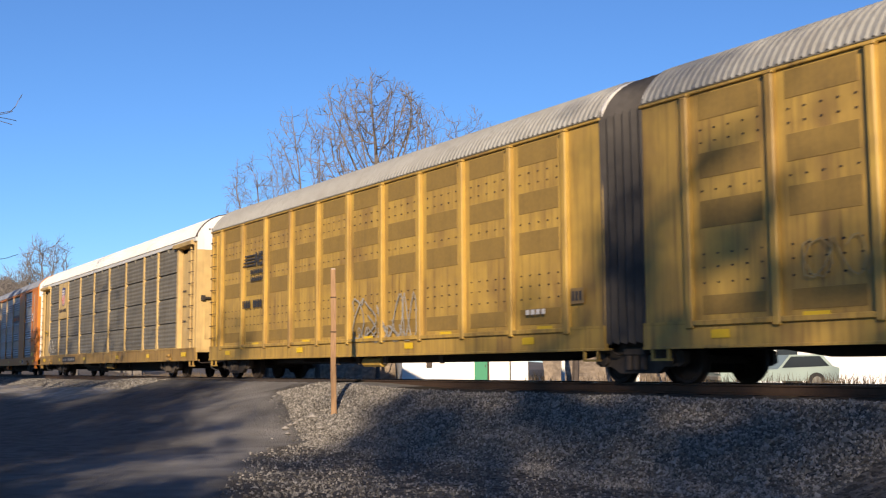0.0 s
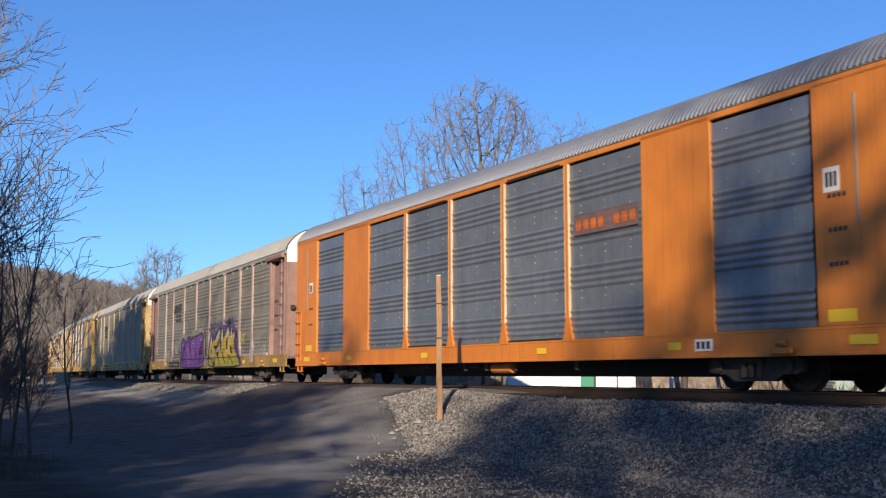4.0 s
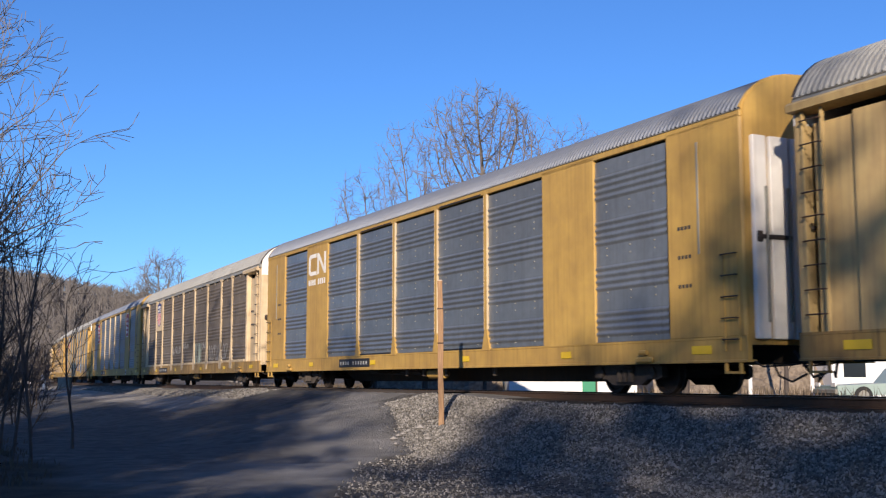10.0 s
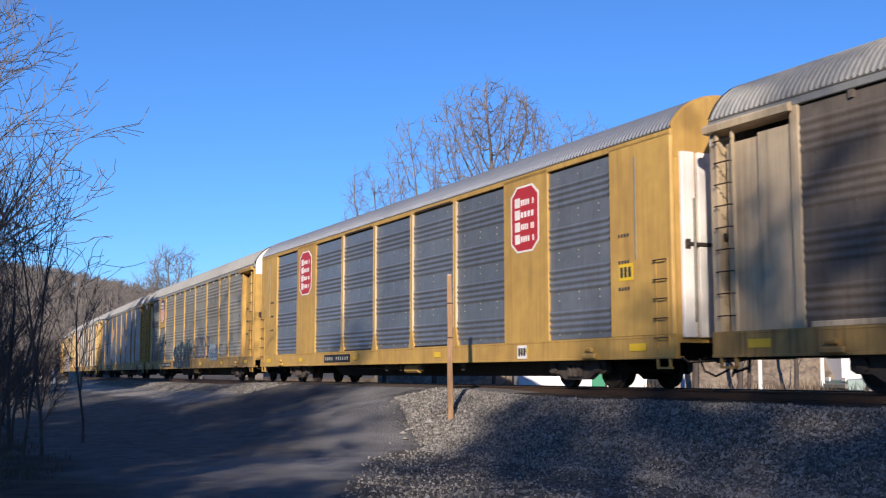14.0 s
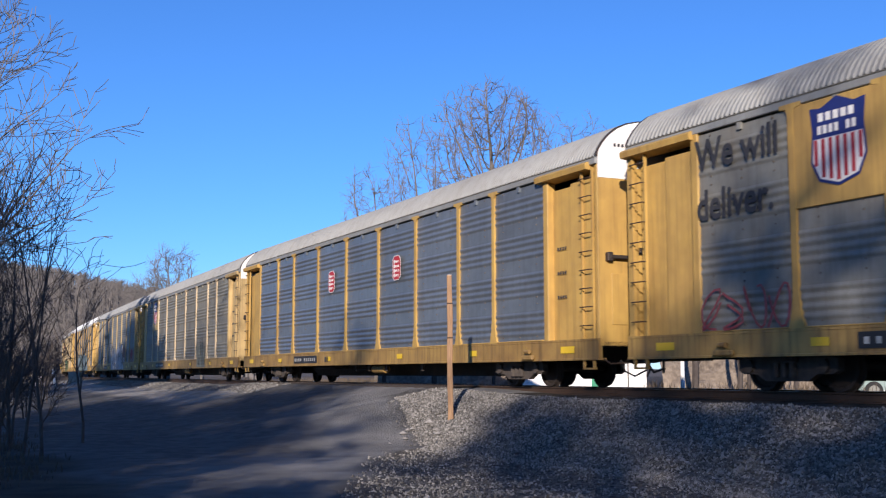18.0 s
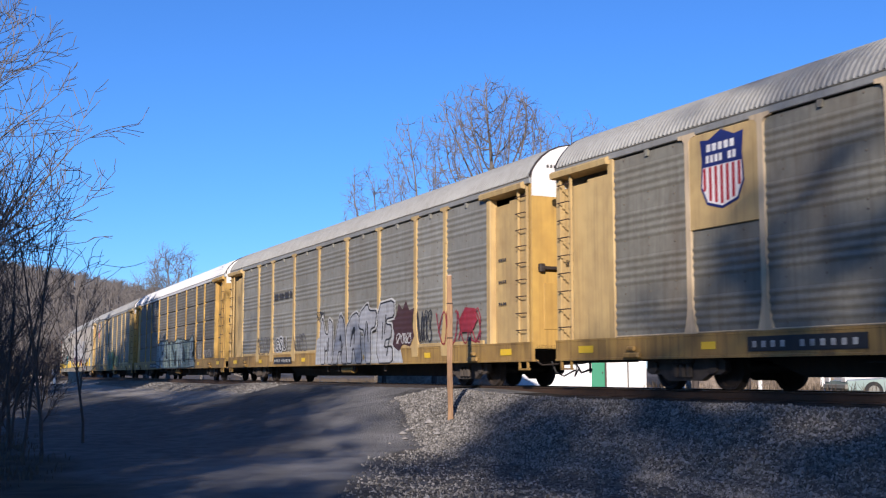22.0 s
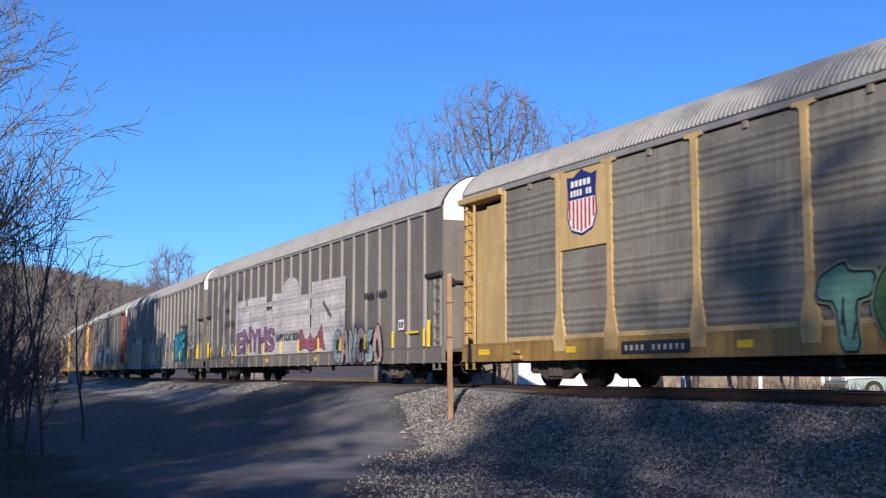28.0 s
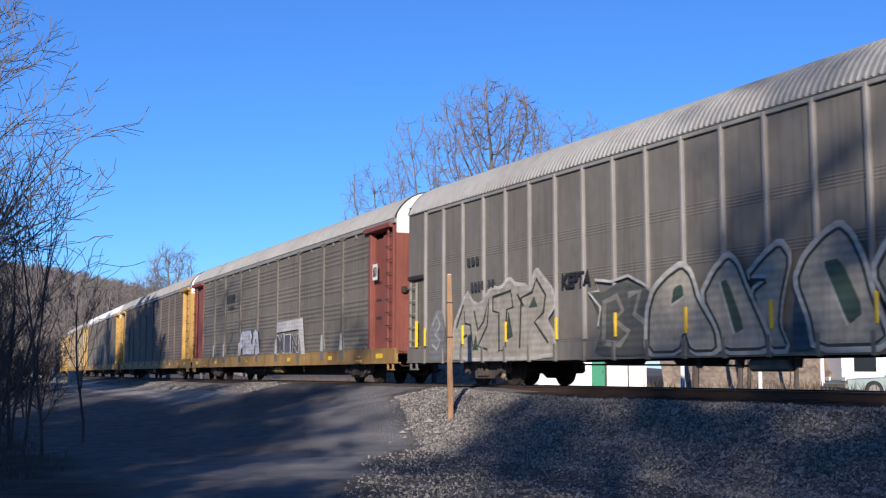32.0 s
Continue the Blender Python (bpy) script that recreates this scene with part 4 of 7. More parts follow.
def rack_car(label, kind, body, sheet, roof, length=28.7, sill=None, cap=None, end=None, post=None, slim=False):
    """One covered car carrier. kinds: bracket, seam, solid, patch, steel."""
    global EAVE, ARCH
    EAVE = EAVES[kind]
    ARCH = arch_of(EAVE)
    car = thing("auto_rack_car", label, "railway wagon", group="cars of the train")
    half = length / 2 - 0.53
    sill, cap, end, post = sill or body, cap or M["white"], end or body, post or body
    # underframe
    belly = {"steel": 0.58, "patch": 0.44}.get(kind, 0.25)

    def belly_make():
        prof = [(-half, 0.60), (-8.4, 0.58), (-7.4, belly), (7.4, belly), (8.4, 0.58), (half, 0.60), (half, 0.98), (-half, 0.98)]
        return Shape().prism(prof, "y", -0.30, 0.30).mesh("centre_sill")
    piece("centre_sill", cached(("under", half, belly), belly_make), M["under"], car)
    piece("deck", cached(("deck", half), lambda: Shape().box(-half, half, -1.36, 1.36, 0.90, 0.99).mesh("deck")), M["under"], car)
    for x in (-6.0, -3.0, 0.0, 3.0, 6.0):
        piece("cross_bearer", cached("bearer", lambda: Shape().prism([(-1.3, 0.74), (-0.3, 0.60), (0.3, 0.60), (1.3, 0.74), (1.3, 0.90), (-1.3, 0.90)], "x", -0.06, 0.06).mesh("cross_bearer")), M["under"], car, at=Matrix.Translation((x, 0, 0)))

    def sill_make():
        prof = [(-1.50, SILL_LO + 0.045), (-1.52, SILL_LO + 0.04), (-1.52, SILL_LO), (-1.30, SILL_LO), (-1.30, SILL_LO + 0.04), (-1.40, SILL_LO + 0.045), (-1.40, SILL_HI - 0.03),
                (-1.38, SILL_HI - 0.025), (-1.38, SILL_HI + 0.02), (-1.508, SILL_HI + 0.02), (-1.508, SILL_HI - 0.025), (-1.50, SILL_HI - 0.03)]
        return Shape().prism(prof, "x", -half, half).mesh("side_sill")
    me = cached(("sill", half), sill_make)
    piece("side_sill", me, sill, car)
    piece("side_sill", me, sill, car, at=Matrix.Rotation(math.pi, 4, "Z"))
    # far side
    piece("far_wall", cached(("far", half), lambda: Shape().box(-half, half, 1.38, 1.48, SILL_HI, EAVE, 0.01).mesh("far_wall")), sheet, car)
    # eave rail and roof
    rl = 2 * half - 0.1
    piece("roof", cached(("roof", half), lambda: roof_mesh(rl, 0.13 if kind in ("bracket", "seam", "solid") else 0.16)), roof, car, "ribbed sheet roof")
    drop = {"bracket": 0.17, "seam": 0.15, "solid": 0.14, "steel": 0.10, "patch": 0.07}[kind]
    reach = half - (1.35 if kind == "steel" else 0.02)
    eave_me = cached(("eave", reach), lambda: Shape().box(-reach, reach, -1.512, -1.38, EAVE - drop, EAVE - 0.012, 0.012).mesh("eave_rail"))
    for turn_ in (0, math.pi):
        piece("eave_rail", eave_me, roof if kind in ("bracket", "steel", "seam") else body, car, at=Matrix.Rotation(turn_, 4, "Z"))
    lip = cached(("lip", half), lambda: Shape().box(0.05 - half, half - 0.05, -1.522, -1.49, EAVE - 0.014, EAVE + 0.004).mesh("drip_edge"))
    piece("drip_edge", lip, M["zinc_dark"], car, "dark edge under the roof sheets")
    # side sheets and posts
    if kind in ("bracket", "seam", "solid"):
        edges = (-BAY, *POSTS, BAY)
        style = {"bracket": "rib", "seam": "seam", "solid": "deep"}[kind]
        pk = {"bracket": "bracket", "seam": "nub", "solid": "plain"}[kind]
        pk = "slim" if slim else pk
        pm = cached(("post", pk), lambda: post_mesh(pk))
        for a, b in zip(edges, edges[1:]):
            if kind == "solid" and abs(abs(a + b) / 2 - 8.1) < 0.3:
                sh = Shape().box(a - 0.05, b + 0.05, -1.512, -1.40, SILL_HI - 0.01, EAVE - 0.05, 0.01)
                piece("solid_panel", sh, body, car)
                continue
            w = round(b - a - 0.10, 2)
            piece("side_sheet", cached(("sheet", w, style), lambda: ribbed(w, style)), sheet, car, at=Matrix.Translation(((a + b) / 2, 0, 0)))
            if kind != "solid":
                piece("eave_clip", cached("clip", lambda: Shape().prism([(-0.055, EAVE - 0.16), (0.055, EAVE - 0.16), (0.045, EAVE - 0.29), (-0.045, EAVE - 0.29)], "y", -1.505, -1.44).mesh("eave_clip")), sheet, car,
                      at=Matrix.Translation(((a + b) / 2, 0, 0)))
                lw = round(b - a - (0.54 if kind == "bracket" and not slim else 0.32), 2)
                piece("foot_ledge", cached(("ledge", lw, slim), lambda: Shape().box(-lw / 2, lw / 2, -1.510, -1.40, SILL_HI + 0.022, SILL_HI + (0.12 if kind == "bracket" and not slim else 0.05), 0.008).mesh("foot_ledge")), post, car, "pale ledge under the sheet",
                      at=Matrix.Translation(((a + b) / 2, 0, 0)))
            if kind != "seam":
                tagged(piece("bolting", cached(("bolts", w), lambda: bolts(w)), M["zinc_brown"] if kind == "bracket" else M["zinc"], car, at=Matrix.Translation(((a + b) / 2, 0, 0))), kind="stuff")
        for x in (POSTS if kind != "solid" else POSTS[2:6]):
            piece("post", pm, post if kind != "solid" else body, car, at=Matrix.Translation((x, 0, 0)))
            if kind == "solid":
                # Pale cream strips paint a metal glint along both edges of the post.
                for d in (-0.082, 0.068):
                    piece("post_edge", cached(("post_edge", d), lambda: Shape().box(d, d + 0.014, -1.521, -1.46, SILL_HI + 0.5, EAVE - 0.14).mesh("post_edge")), M["pale_cream"], car, "pale strip painted as the glint on the post's edge", at=Matrix.Translation((x, 0, 0)))
    elif kind == "patch":
        step_ = 1.853
        n = int((half - 0.6) / step_)
        xs = [k * step_ for k in range(-n, n + 1)]
        pm = cached(("post", "square"), lambda: post_mesh("square"))
        piece("wall", cached(("wall", half), lambda: Shape().box(-half, half, -1.46, -1.38, SILL_HI - 0.05, EAVE - 0.05, 0.01).mesh("wall")), body, car)
        pmk = cached("perforated", lambda: Shape().box(-0.67, 0.67, -1.468, -1.45, 0, 0.40, 0.004).mesh("perforated_patch"))
        rv = Shape()
        for x in xs:
            piece("post", pm, body, car, at=Matrix.Translation((x, 0, 0)))
        for a, b in zip(xs, xs[1:]):
            for z, h_ in ((1.15, 0.32), (2.59, 0.46), (3.43, 0.43), (4.42, 0.44)):
                piece("perforated_patch", pmk, M["patch"], car, at=Matrix.Translation(((a + b) / 2, 0, z)) @ Matrix.Diagonal((1, 1, h_ / 0.40, 1)))
            for z in (1.66, 1.92, 2.14, 3.20, 4.02, 4.24):
                for k in range(5):
                    rv.box(a + 0.29 + k * 0.31, a + 0.33 + k * 0.31, -1.475, -1.455, z, z + 0.028)
            piece("foot_rail", cached("foot_rail", lambda: Shape().box(-0.85, 0.85, -1.55, -1.44, SILL_HI - 0.07, SILL_HI + 0.02, 0.01).mesh("foot_rail")), body, car, at=Matrix.Translation(((a + b) / 2, 0, 0)))
        tagged(piece("rivet_row", rv, M["steel"], car), kind="stuff")
    else:
        sp = 1.148
        xs = [k * sp for k in range(-11, 12)]
        pm = cached(("post", "thin"), lambda: post_mesh("thin"))
        fl = cached(("sheet", sp, "flat"), lambda: ribbed(sp, "flat"))
        for a in xs[:-1]:
            piece("side_sheet", fl, sheet, car, at=Matrix.Translation((a + sp / 2, 0, 0)))
        for x in xs:
            piece("post", pm, post, car, at=Matrix.Translation((x, 0, 0)))
        for i, x in enumerate(xs):
            if i % 2 == 0:
                piece("stake", cached("stake", lambda: Shape().box(-0.035, 0.035, -1.58, -1.53, SILL_HI + 0.02, SILL_HI + 0.52, 0.01).mesh("stake")), M["hiviz"], car, at=Matrix.Translation((x + 0.1, 0, 0)))
            piece("pocket", cached("pocket", lambda: Shape().box(-0.06, 0.06, -1.56, -1.48, SILL_LO - 0.03, SILL_HI - 0.06, 0.015).mesh("pocket")), sill, car, at=Matrix.Translation((x, 0, 0)))
    # ends
    for sgn in (-1, 1):
        flip = Matrix.Diagonal((sgn, 1, 1, 1))
        xe = sgn * (half - 0.06)
        joint = kind == "patch" and sgn == (1 if "leading" not in label else -1)
        piece("end_wall", cached(("end", 0), lambda: end_mesh(SILL_LO + 0.3, 4.52, 0.12, 0.04)), end, car, at=Matrix.Translation((xe, 0, 0)))
        piece("end_cap", cached(("end", 1), lambda: end_mesh(4.52, RIDGE - 0.03, 0.14, 0.04)), cap, car, "pale painted arch of the end", at=Matrix.Translation((xe, 0, 0)))
        if kind in ("bracket", "seam"):
            pr = Shape()
            for k in range(11):
                if k % 5 != 4:
                    pr.box(-0.004, 0.004, -1.05 + 0.1 * k, -0.99 + 0.1 * k, 5.22, 5.29)
            tagged(piece("notice_print", cached("cap_print", lambda: pr.mesh("notice_print")), M["ink"], car, at=Matrix.Translation((xe + sgn * 0.075, 0, 0))), kind="stuff")
            piece("end_panel", cached("end_panel", lambda: Shape().box(-0.012, 0.012, -1.15, -0.62, 1.35, 2.45, 0.008).mesh("end_panel")), end, car, at=Matrix.Translation((xe + sgn * 0.066, 0, 0)))
            piece("door_panel", cached("bay", lambda: Shape().box(0.10, 1.0, -1.34, -1.26, SILL_HI, EAVE - 0.46, 0.01).box(1.0, 1.85, -1.42, -1.34, SILL_HI, EAVE - 0.42, 0.01).mesh("door_panel")),
                  body, car, at=Matrix.Translation((sgn * BAY, 0, 0)) @ Matrix.Rotation(0 if sgn > 0 else 0, 4, "Z") if sgn > 0 else Matrix.Translation((-BAY - 1.95, 0, 0)))
            piece("bay_post", cached("bay_post", lambda: Shape().box(-0.09, 0.12, -1.50, -1.28, SILL_HI - 0.02, EAVE - 0.12, 0.02).mesh("bay_post")), body, car, at=Matrix.Translation((sgn * BAY, 0, 0)))
            piece("header", cached("header", lambda: Shape().prism([(-1.60, EAVE - 0.24), (-1.26, EAVE - 0.28), (-1.26, EAVE - 0.06), (-1.56, EAVE - 0.08), (-1.62, EAVE - 0.13)], "x", -1.25, 0.95).mesh("header")), body, car, at=Matrix.Translation((sgn * (BAY + 0.95), 0, 0)))
            lad = piece("ladder", cached("stiles", lambda: ladder_mesh(SILL_HI, EAVE - 0.2)), body, car, at=Matrix.Translation((sgn * (half - 0.42), 0, 0)))
            for k in range(9):
                piece("rung", cached("rung", rung_mesh), M["rail"], lad, at=Matrix.Translation((0, 0, SILL_HI + 0.3 + k * 0.40)))
            piece("corner_post", cached("corner", lambda: Shape().box(-0.07, 0.07, -1.46, -1.30, SILL_HI, EAVE, 0.02).mesh("corner_post")), end, car, at=Matrix.Translation((sgn * (half - 0.09), 0, 0)))
        elif kind == "solid":
            x0, x1 = sorted((sgn * BAY, sgn * (half - 0.02)))
            sh = Shape().box(x0, x1, -1.512, -1.38, SILL_HI - 0.01, EAVE - 0.05, 0.04)
            piece("solid_panel", sh, body, car)
            for y0, y1 in ((-1.34, -1.03), (-0.95, -0.52), (-0.46, -0.03), (0.03, 0.46), (0.52, 0.95), (1.03, 1.34)):
                leaf = piece("end_door", cached(("leaf", y0), lambda: Shape().box(-0.05, 0.05, y0, y1, 1.0, 4.62, 0.015).mesh("end_door")), M["white"], car, "white folding end door", at=Matrix.Translation((xe + sgn * 0.11, 0, 0)))
                piece("hinge_bar", cached(("hinge", y0), lambda: Shape().box(-0.03, 0.03, y1 - 0.07, y1 - 0.02, 1.3, 3.7, 0.01).mesh("hinge_bar")), M["zinc"], leaf, at=Matrix.Translation((sgn * 0.06, 0, 0)))
            lad = piece("ladder", cached("low_stiles", lambda: ladder_mesh(SILL_LO + 0.2, 2.55, 0.38)), body, car, at=Matrix.Translation((sgn * (half - 0.38), -0.03, 0)))
            for k in range(5):
                piece("rung", cached("rung_low", lambda: rung_mesh(0.38)), M["steel"], lad, at=Matrix.Translation((0, 0, SILL_LO + 0.4 + k * 0.38)))
            piece("door_strip", cached("door_strip", lambda: Shape().box(-0.02, 0.02, -1.53, -1.50, 2.6, 4.7).mesh("door_strip")), M["zinc"], car, "pale metal strip", at=Matrix.Translation((sgn * (BAY + 0.95), 0, 0)))
            for z in (1.07, EAVE - 0.13):
                piece("vent_slit", cached(("slit", z), lambda: Shape().box(-1.2, 1.2, -1.516, -1.50, z, z + 0.035).mesh("vent_slit")), M["black"], car, at=Matrix.Translation((sgn * 2.86, 0, 0)))
        elif kind == "steel":
            x0, x1 = sorted((sgn * 12.66, sgn * (half - 0.02)))
            piece("bay_panel", Shape().box(x0, x1, -1.47, -1.38, 3.08, EAVE - 0.05, 0.01), sheet, car)
            piece("bay_panel", Shape().box(x0, x1, -1.40, -1.32, SILL_HI, 3.08, 0.01), M["zinc_dark"], car)
            piece("bay_lintel", Shape().box(x0, x1, -1.52, -1.38, 2.98, 3.10, 0.02), M["steel"], car)
            lad = piece("ladder", cached("short_stiles", lambda: ladder_mesh(SILL_HI, 2.9, 0.4)), M["zinc"], car, at=Matrix.Translation((sgn * (half - 0.35), 0, 0)))
            for k in range(5):
                piece("rung", cached("rung", rung_mesh), M["zinc"], lad, at=Matrix.Translation((0, 0, SILL_HI + 0.2 + k * 0.38)))
            piece("grab_iron", cached("grab", lambda: Shape().box(-0.03, 0.03, -1.6, -1.52, SILL_HI, SILL_HI + 0.75, 0.01).mesh("grab_iron")), M["hiviz"], car, at=Matrix.Translation((sgn * (half - 0.75), 0, 0)))
        elif kind == "patch":
            if not joint:
                lad = piece("ladder", cached("stiles", lambda: ladder_mesh(SILL_HI, EAVE - 0.2)), body, car, at=Matrix.Translation((sgn * (half - 0.45), -0.03, 0)))
                for k in range(9):
                    piece("rung", cached("rung", rung_mesh), M["rail"], lad, at=Matrix.Translation((0, 0, SILL_HI + 0.3 + k * 0.40)))
        if kind != "patch":
            piece("roof_hoop", cached("hoop", lambda: Shape().sheet([[(x, y * 1.012, z + 0.036) for y, z in ARCH] for x in (-0.03, 0.03)]).sheet([[(0.03, y * k, z + d) for y, z in ARCH] for k, d in ((1.012, 0.036), (0.985, -0.03))]).mesh("roof_hoop")),
                  M["steel"] if kind != "solid" else body, car, at=Matrix.Translation((sgn * (half - 0.05), 0, 0)))
        piece("latch", cached("latch", lambda: Shape().box(-0.13, 0.13, -1.25, -0.50, 2.76, 2.84, 0.015).box(-0.12, 0.12, -1.30, -1.16, 2.70, 2.90, 0.02).mesh("latch")), M["steel"], car, at=Matrix.Translation((sgn * half, 0, 0)) @ Matrix.Diagonal((1, 1, 1, 1)))
        if kind in ("bracket", "seam", "solid"):
            for k in range(3):
                tagged(bars(car, sgn * (BAY + 0.55) - 0.22, sgn * (BAY + 0.55) + 0.2, 3.1 - 0.55 * k, 3.17 - 0.55 * k, 4, M["ink"], -35 if kind != "solid" else 1, "notice_print"), kind="stuff")
            piece("jack_pad", cached("jack_pad", lambda: Shape().box(-0.26, 0.26, -1.60, -1.50, SILL_LO + 0.02, SILL_LO + 0.14, 0.03).tube([(-0.1, -1.57, SILL_LO + 0.22), (0.1, -1.57, SILL_LO + 0.22)], 0.05, 8).mesh("jack_pad")), sill, car,
                  at=Matrix.Translation((sgn * 10.9, 0, 0)))
            decal(car, "reflector", rect(sgn * 12.6 - 0.28, sgn * 12.6 + 0.28, SILL_LO + 0.16, SILL_LO + 0.31), M["hiviz"], 1)
        # step and coupler
        piece("sill_step", cached("stirrup", lambda: Shape().box(-0.22, -0.17, -1.5, -1.45, 0.42, SILL_LO + 0.05).box(0.17, 0.22, -1.5, -1.45, 0.42, SILL_LO + 0.05).box(-0.22, 0.22, -1.5, -1.42, 0.40, 0.44).mesh("sill_step")),
              sill, car, at=Matrix.Translation((sgn * (half - 0.4), 0, 0)))
        piece("coupler", cached("coupler", lambda: Shape().box(-0.1, 0.42, -0.09, 0.09, 0.72, 0.92, 0.03).box(0.30, 0.52, -0.17, 0.17, 0.68, 0.98, 0.04).mesh("coupler")), M["truck"], car,
              at=Matrix.Translation((sgn * half, 0, 0)) @ (Matrix.Rotation(math.pi, 4, "Z") if sgn < 0 else Matrix.Identity(4)))
        hose = Shape().tube([(sgn * half, -0.45, 0.80), (sgn * (half + 0.2), -0.45, 0.60), (sgn * (half + 0.35), -0.35, 0.34), (sgn * (half + 0.51), -0.2, 0.42)], 0.03, 5)
        piece("air_hose", hose, M["tyre"], car)
        lever = Shape().tube([(sgn * (half + 0.04), -1.40, 0.62), (sgn * (half + 0.14), -1.30, 0.52), (sgn * (half + 0.16), -0.7, 0.55), (sgn * (half + 0.30), -0.2, 0.62)], 0.018, 5)
        piece("uncoupling_lever", lever, M["steel"], car)
        chain = Shape().tube([(sgn * half, -0.95, 0.60), (sgn * (half + 0.10), -0.9, 0.36), (sgn * (half + 0.30), -0.8, 0.26), (sgn * (half + 0.47), -0.6, 0.40)], 0.022, 5)
        piece("cable", chain, M["tyre"], car)
    tc_ = 9.75 if half > 12 else half - 1.6
    if kind == "patch":
        truck_parts(car, -tc_ if "leading" not in label else tc_, "")
        if "leading" not in label:
            truck_parts(car, half + 0.53, "")
    else:
        truck_parts(car, -tc_, ""), truck_parts(car, tc_, "")
    # brake gear and lights under the frame
    piece("brake_gear", cached("brake", lambda: Shape().tube([(-2.2, -0.8, 0.62), (-0.9, -0.8, 0.62)], 0.17, 10).box(-4.5, -3.7, -1.05, -0.5, 0.5, 0.85, 0.04).tube([(-6, -0.9, 0.72), (6, -0.9, 0.72)], 0.03, 5).mesh("brake_gear")), M["under"], car)
    piece("air_reservoir", cached("reservoir", lambda: Shape().tube([(0.2, -1.12, 0.46), (0.26, -1.12, 0.46), (0.3, -1.12, 0.46), (1.25, -1.12, 0.46), (1.3, -1.12, 0.46)], [0.05, 0.10, 0.13, 0.13, 0.06], 10).mesh("air_reservoir")), sill, car)
    piece("brake_rod", cached("rod", lambda: Shape().tube([(-5.2, -1.2, 0.50), (-1.0, -1.22, 0.46), (0.2, -1.12, 0.44)], 0.02, 5).mesh("brake_rod")), M["under"], car)
    for x in (-1.1, 0.05, 1.5, 4.2):
        piece("hanger", cached("hanger", lambda: Shape().prism([(-0.05, 0.40), (0.06, 0.40), (0.10, 0.62), (-0.10, 0.62)], "y", -1.24, -1.18).mesh("hanger")), M["truck"], car, at=Matrix.Translation((x, 0, 0)))
    for x in (-8.6, -3.0, 3.2, 8.0):
        decal(car, "reflector", rect(x - 0.2, x + 0.2, SILL_LO + 0.16, SILL_LO + 0.30), M["hiviz"], 1)
    return car


# Positions of the couplings along the train, front to back.
JOINTS = [351.1, 329.2, 307.45, 278.05, 249.5, 220.2, 191.1, 162.5, 133.75, 105.1, 76.2, 47.75, 18.85, -9.65, -38.3, -67.2, -95.95, -124.5, -153.0, -181.7, -210.4, -239.1, -267.8]
CARS = []


def couple(label, kind, body, sheet, roof, **k):
    i = len(CARS)
    length = JOINTS[i] - JOINTS[i + 1]
    if kind != "patch":
        length = 28.7
    car = rack_car(label, kind, M[body], M[sheet], M[roof], length, **k)
    CARS.append((car, (JOINTS[i] + JOINTS[i + 1]) / 2, length))
    return car


P_WHITE, P_CYAN, P_BLACK, P_SILVER = paint((0.60, 0.60, 0.58)), paint((0.02, 0.33, 0.42)), paint((0.02, 0.02, 0.024)), paint((0.47, 0.48, 0.50))
P_FAINT = paint((0.42, 0.40, 0.36))
FLAT_WHITE = M["white"]


def mark_logo(car, x0, x1, z0, z1, material):
    """A ribbon mark of one open ring and one slanting stroke."""
    w, h = x1 - x0, z1 - z0
    t = 0.20 * h
    ring = [(0.46, 1.0), (0.10, 1.0), (0.0, 0.86), (0.0, 0.14), (0.10, 0.0), (0.46, 0.0), (0.46, 0.18), (0.15, 0.18), (0.11, 0.26), (0.11, 0.74), (0.15, 0.82), (0.46, 0.82)]
    decal(car, "logo_ribbon", [(x0 + a * w, z0 + b * h) for a, b in ring], material, 1)
    for poly in ([(0.50, 0.0), (0.60, 0.0), (0.60, 1.0), (0.50, 1.0)], [(0.60, 1.0), (0.60, 0.72), (0.90, 0.0), (0.90, 0.28)], [(0.90, 0.0), (1.0, 0.0), (1.0, 1.0), (0.90, 1.0)]):
        decal(car, "logo_ribbon", [(x0 + a * w, z0 + b * h) for a, b in poly], material, 1)


def label_box(car, x, z, w, h, fill=None, n=3):
    decal(car, "notice_plate", rect(x, x + w, z, z + h), fill or FLAT_WHITE, 1, "small printed notice")
    bars(car, x + 0.05, x + w - 0.03, z + 0.2 * h, z + 0.8 * h, n, M["ink"], 2, "notice_print")


# 1, 2: the articulated pair
c = couple("yellow articulated car carrier, leading unit, with tan perforated patches", "patch", "ochre", "ochre", "roof")
for x in (-7.4, -3.7, 0.0):
    decal(c, "reflector", rect(x + 0.5, x + 1.0, 1.0, 1.11), M["hiviz"], 8)
scrawl(c, -6.9, -4.6, 1.6, 2.2, 4, paint((0.40, 0.31, 0.14)), 21, 0.012)
c = couple("yellow articulated car carrier, trailing unit, with tan perforated patches", "patch", "ochre", "ochre", "roof")
speed_lines(c, -7.35, 3.52, 1.6, M["ink"])
bars(c, -7.4, -5.55, 2.2, 2.44, 10, M["ink"])
label_box(c, 9.4, 1.5, 0.4, 0.3, paint((0.30, 0.20, 0.08)))
scrawl(c, 0.3, 3.6, 1.05, 2.1, 5, P_FAINT, 5, 0.022)
scrawl(c, 0.6, 3.3, 0.95, 1.35, 5, P_FAINT, 6, 0.016)
bars(c, 8.0, 8.7, 1.35, 1.45, 4, FLAT_WHITE, 12)
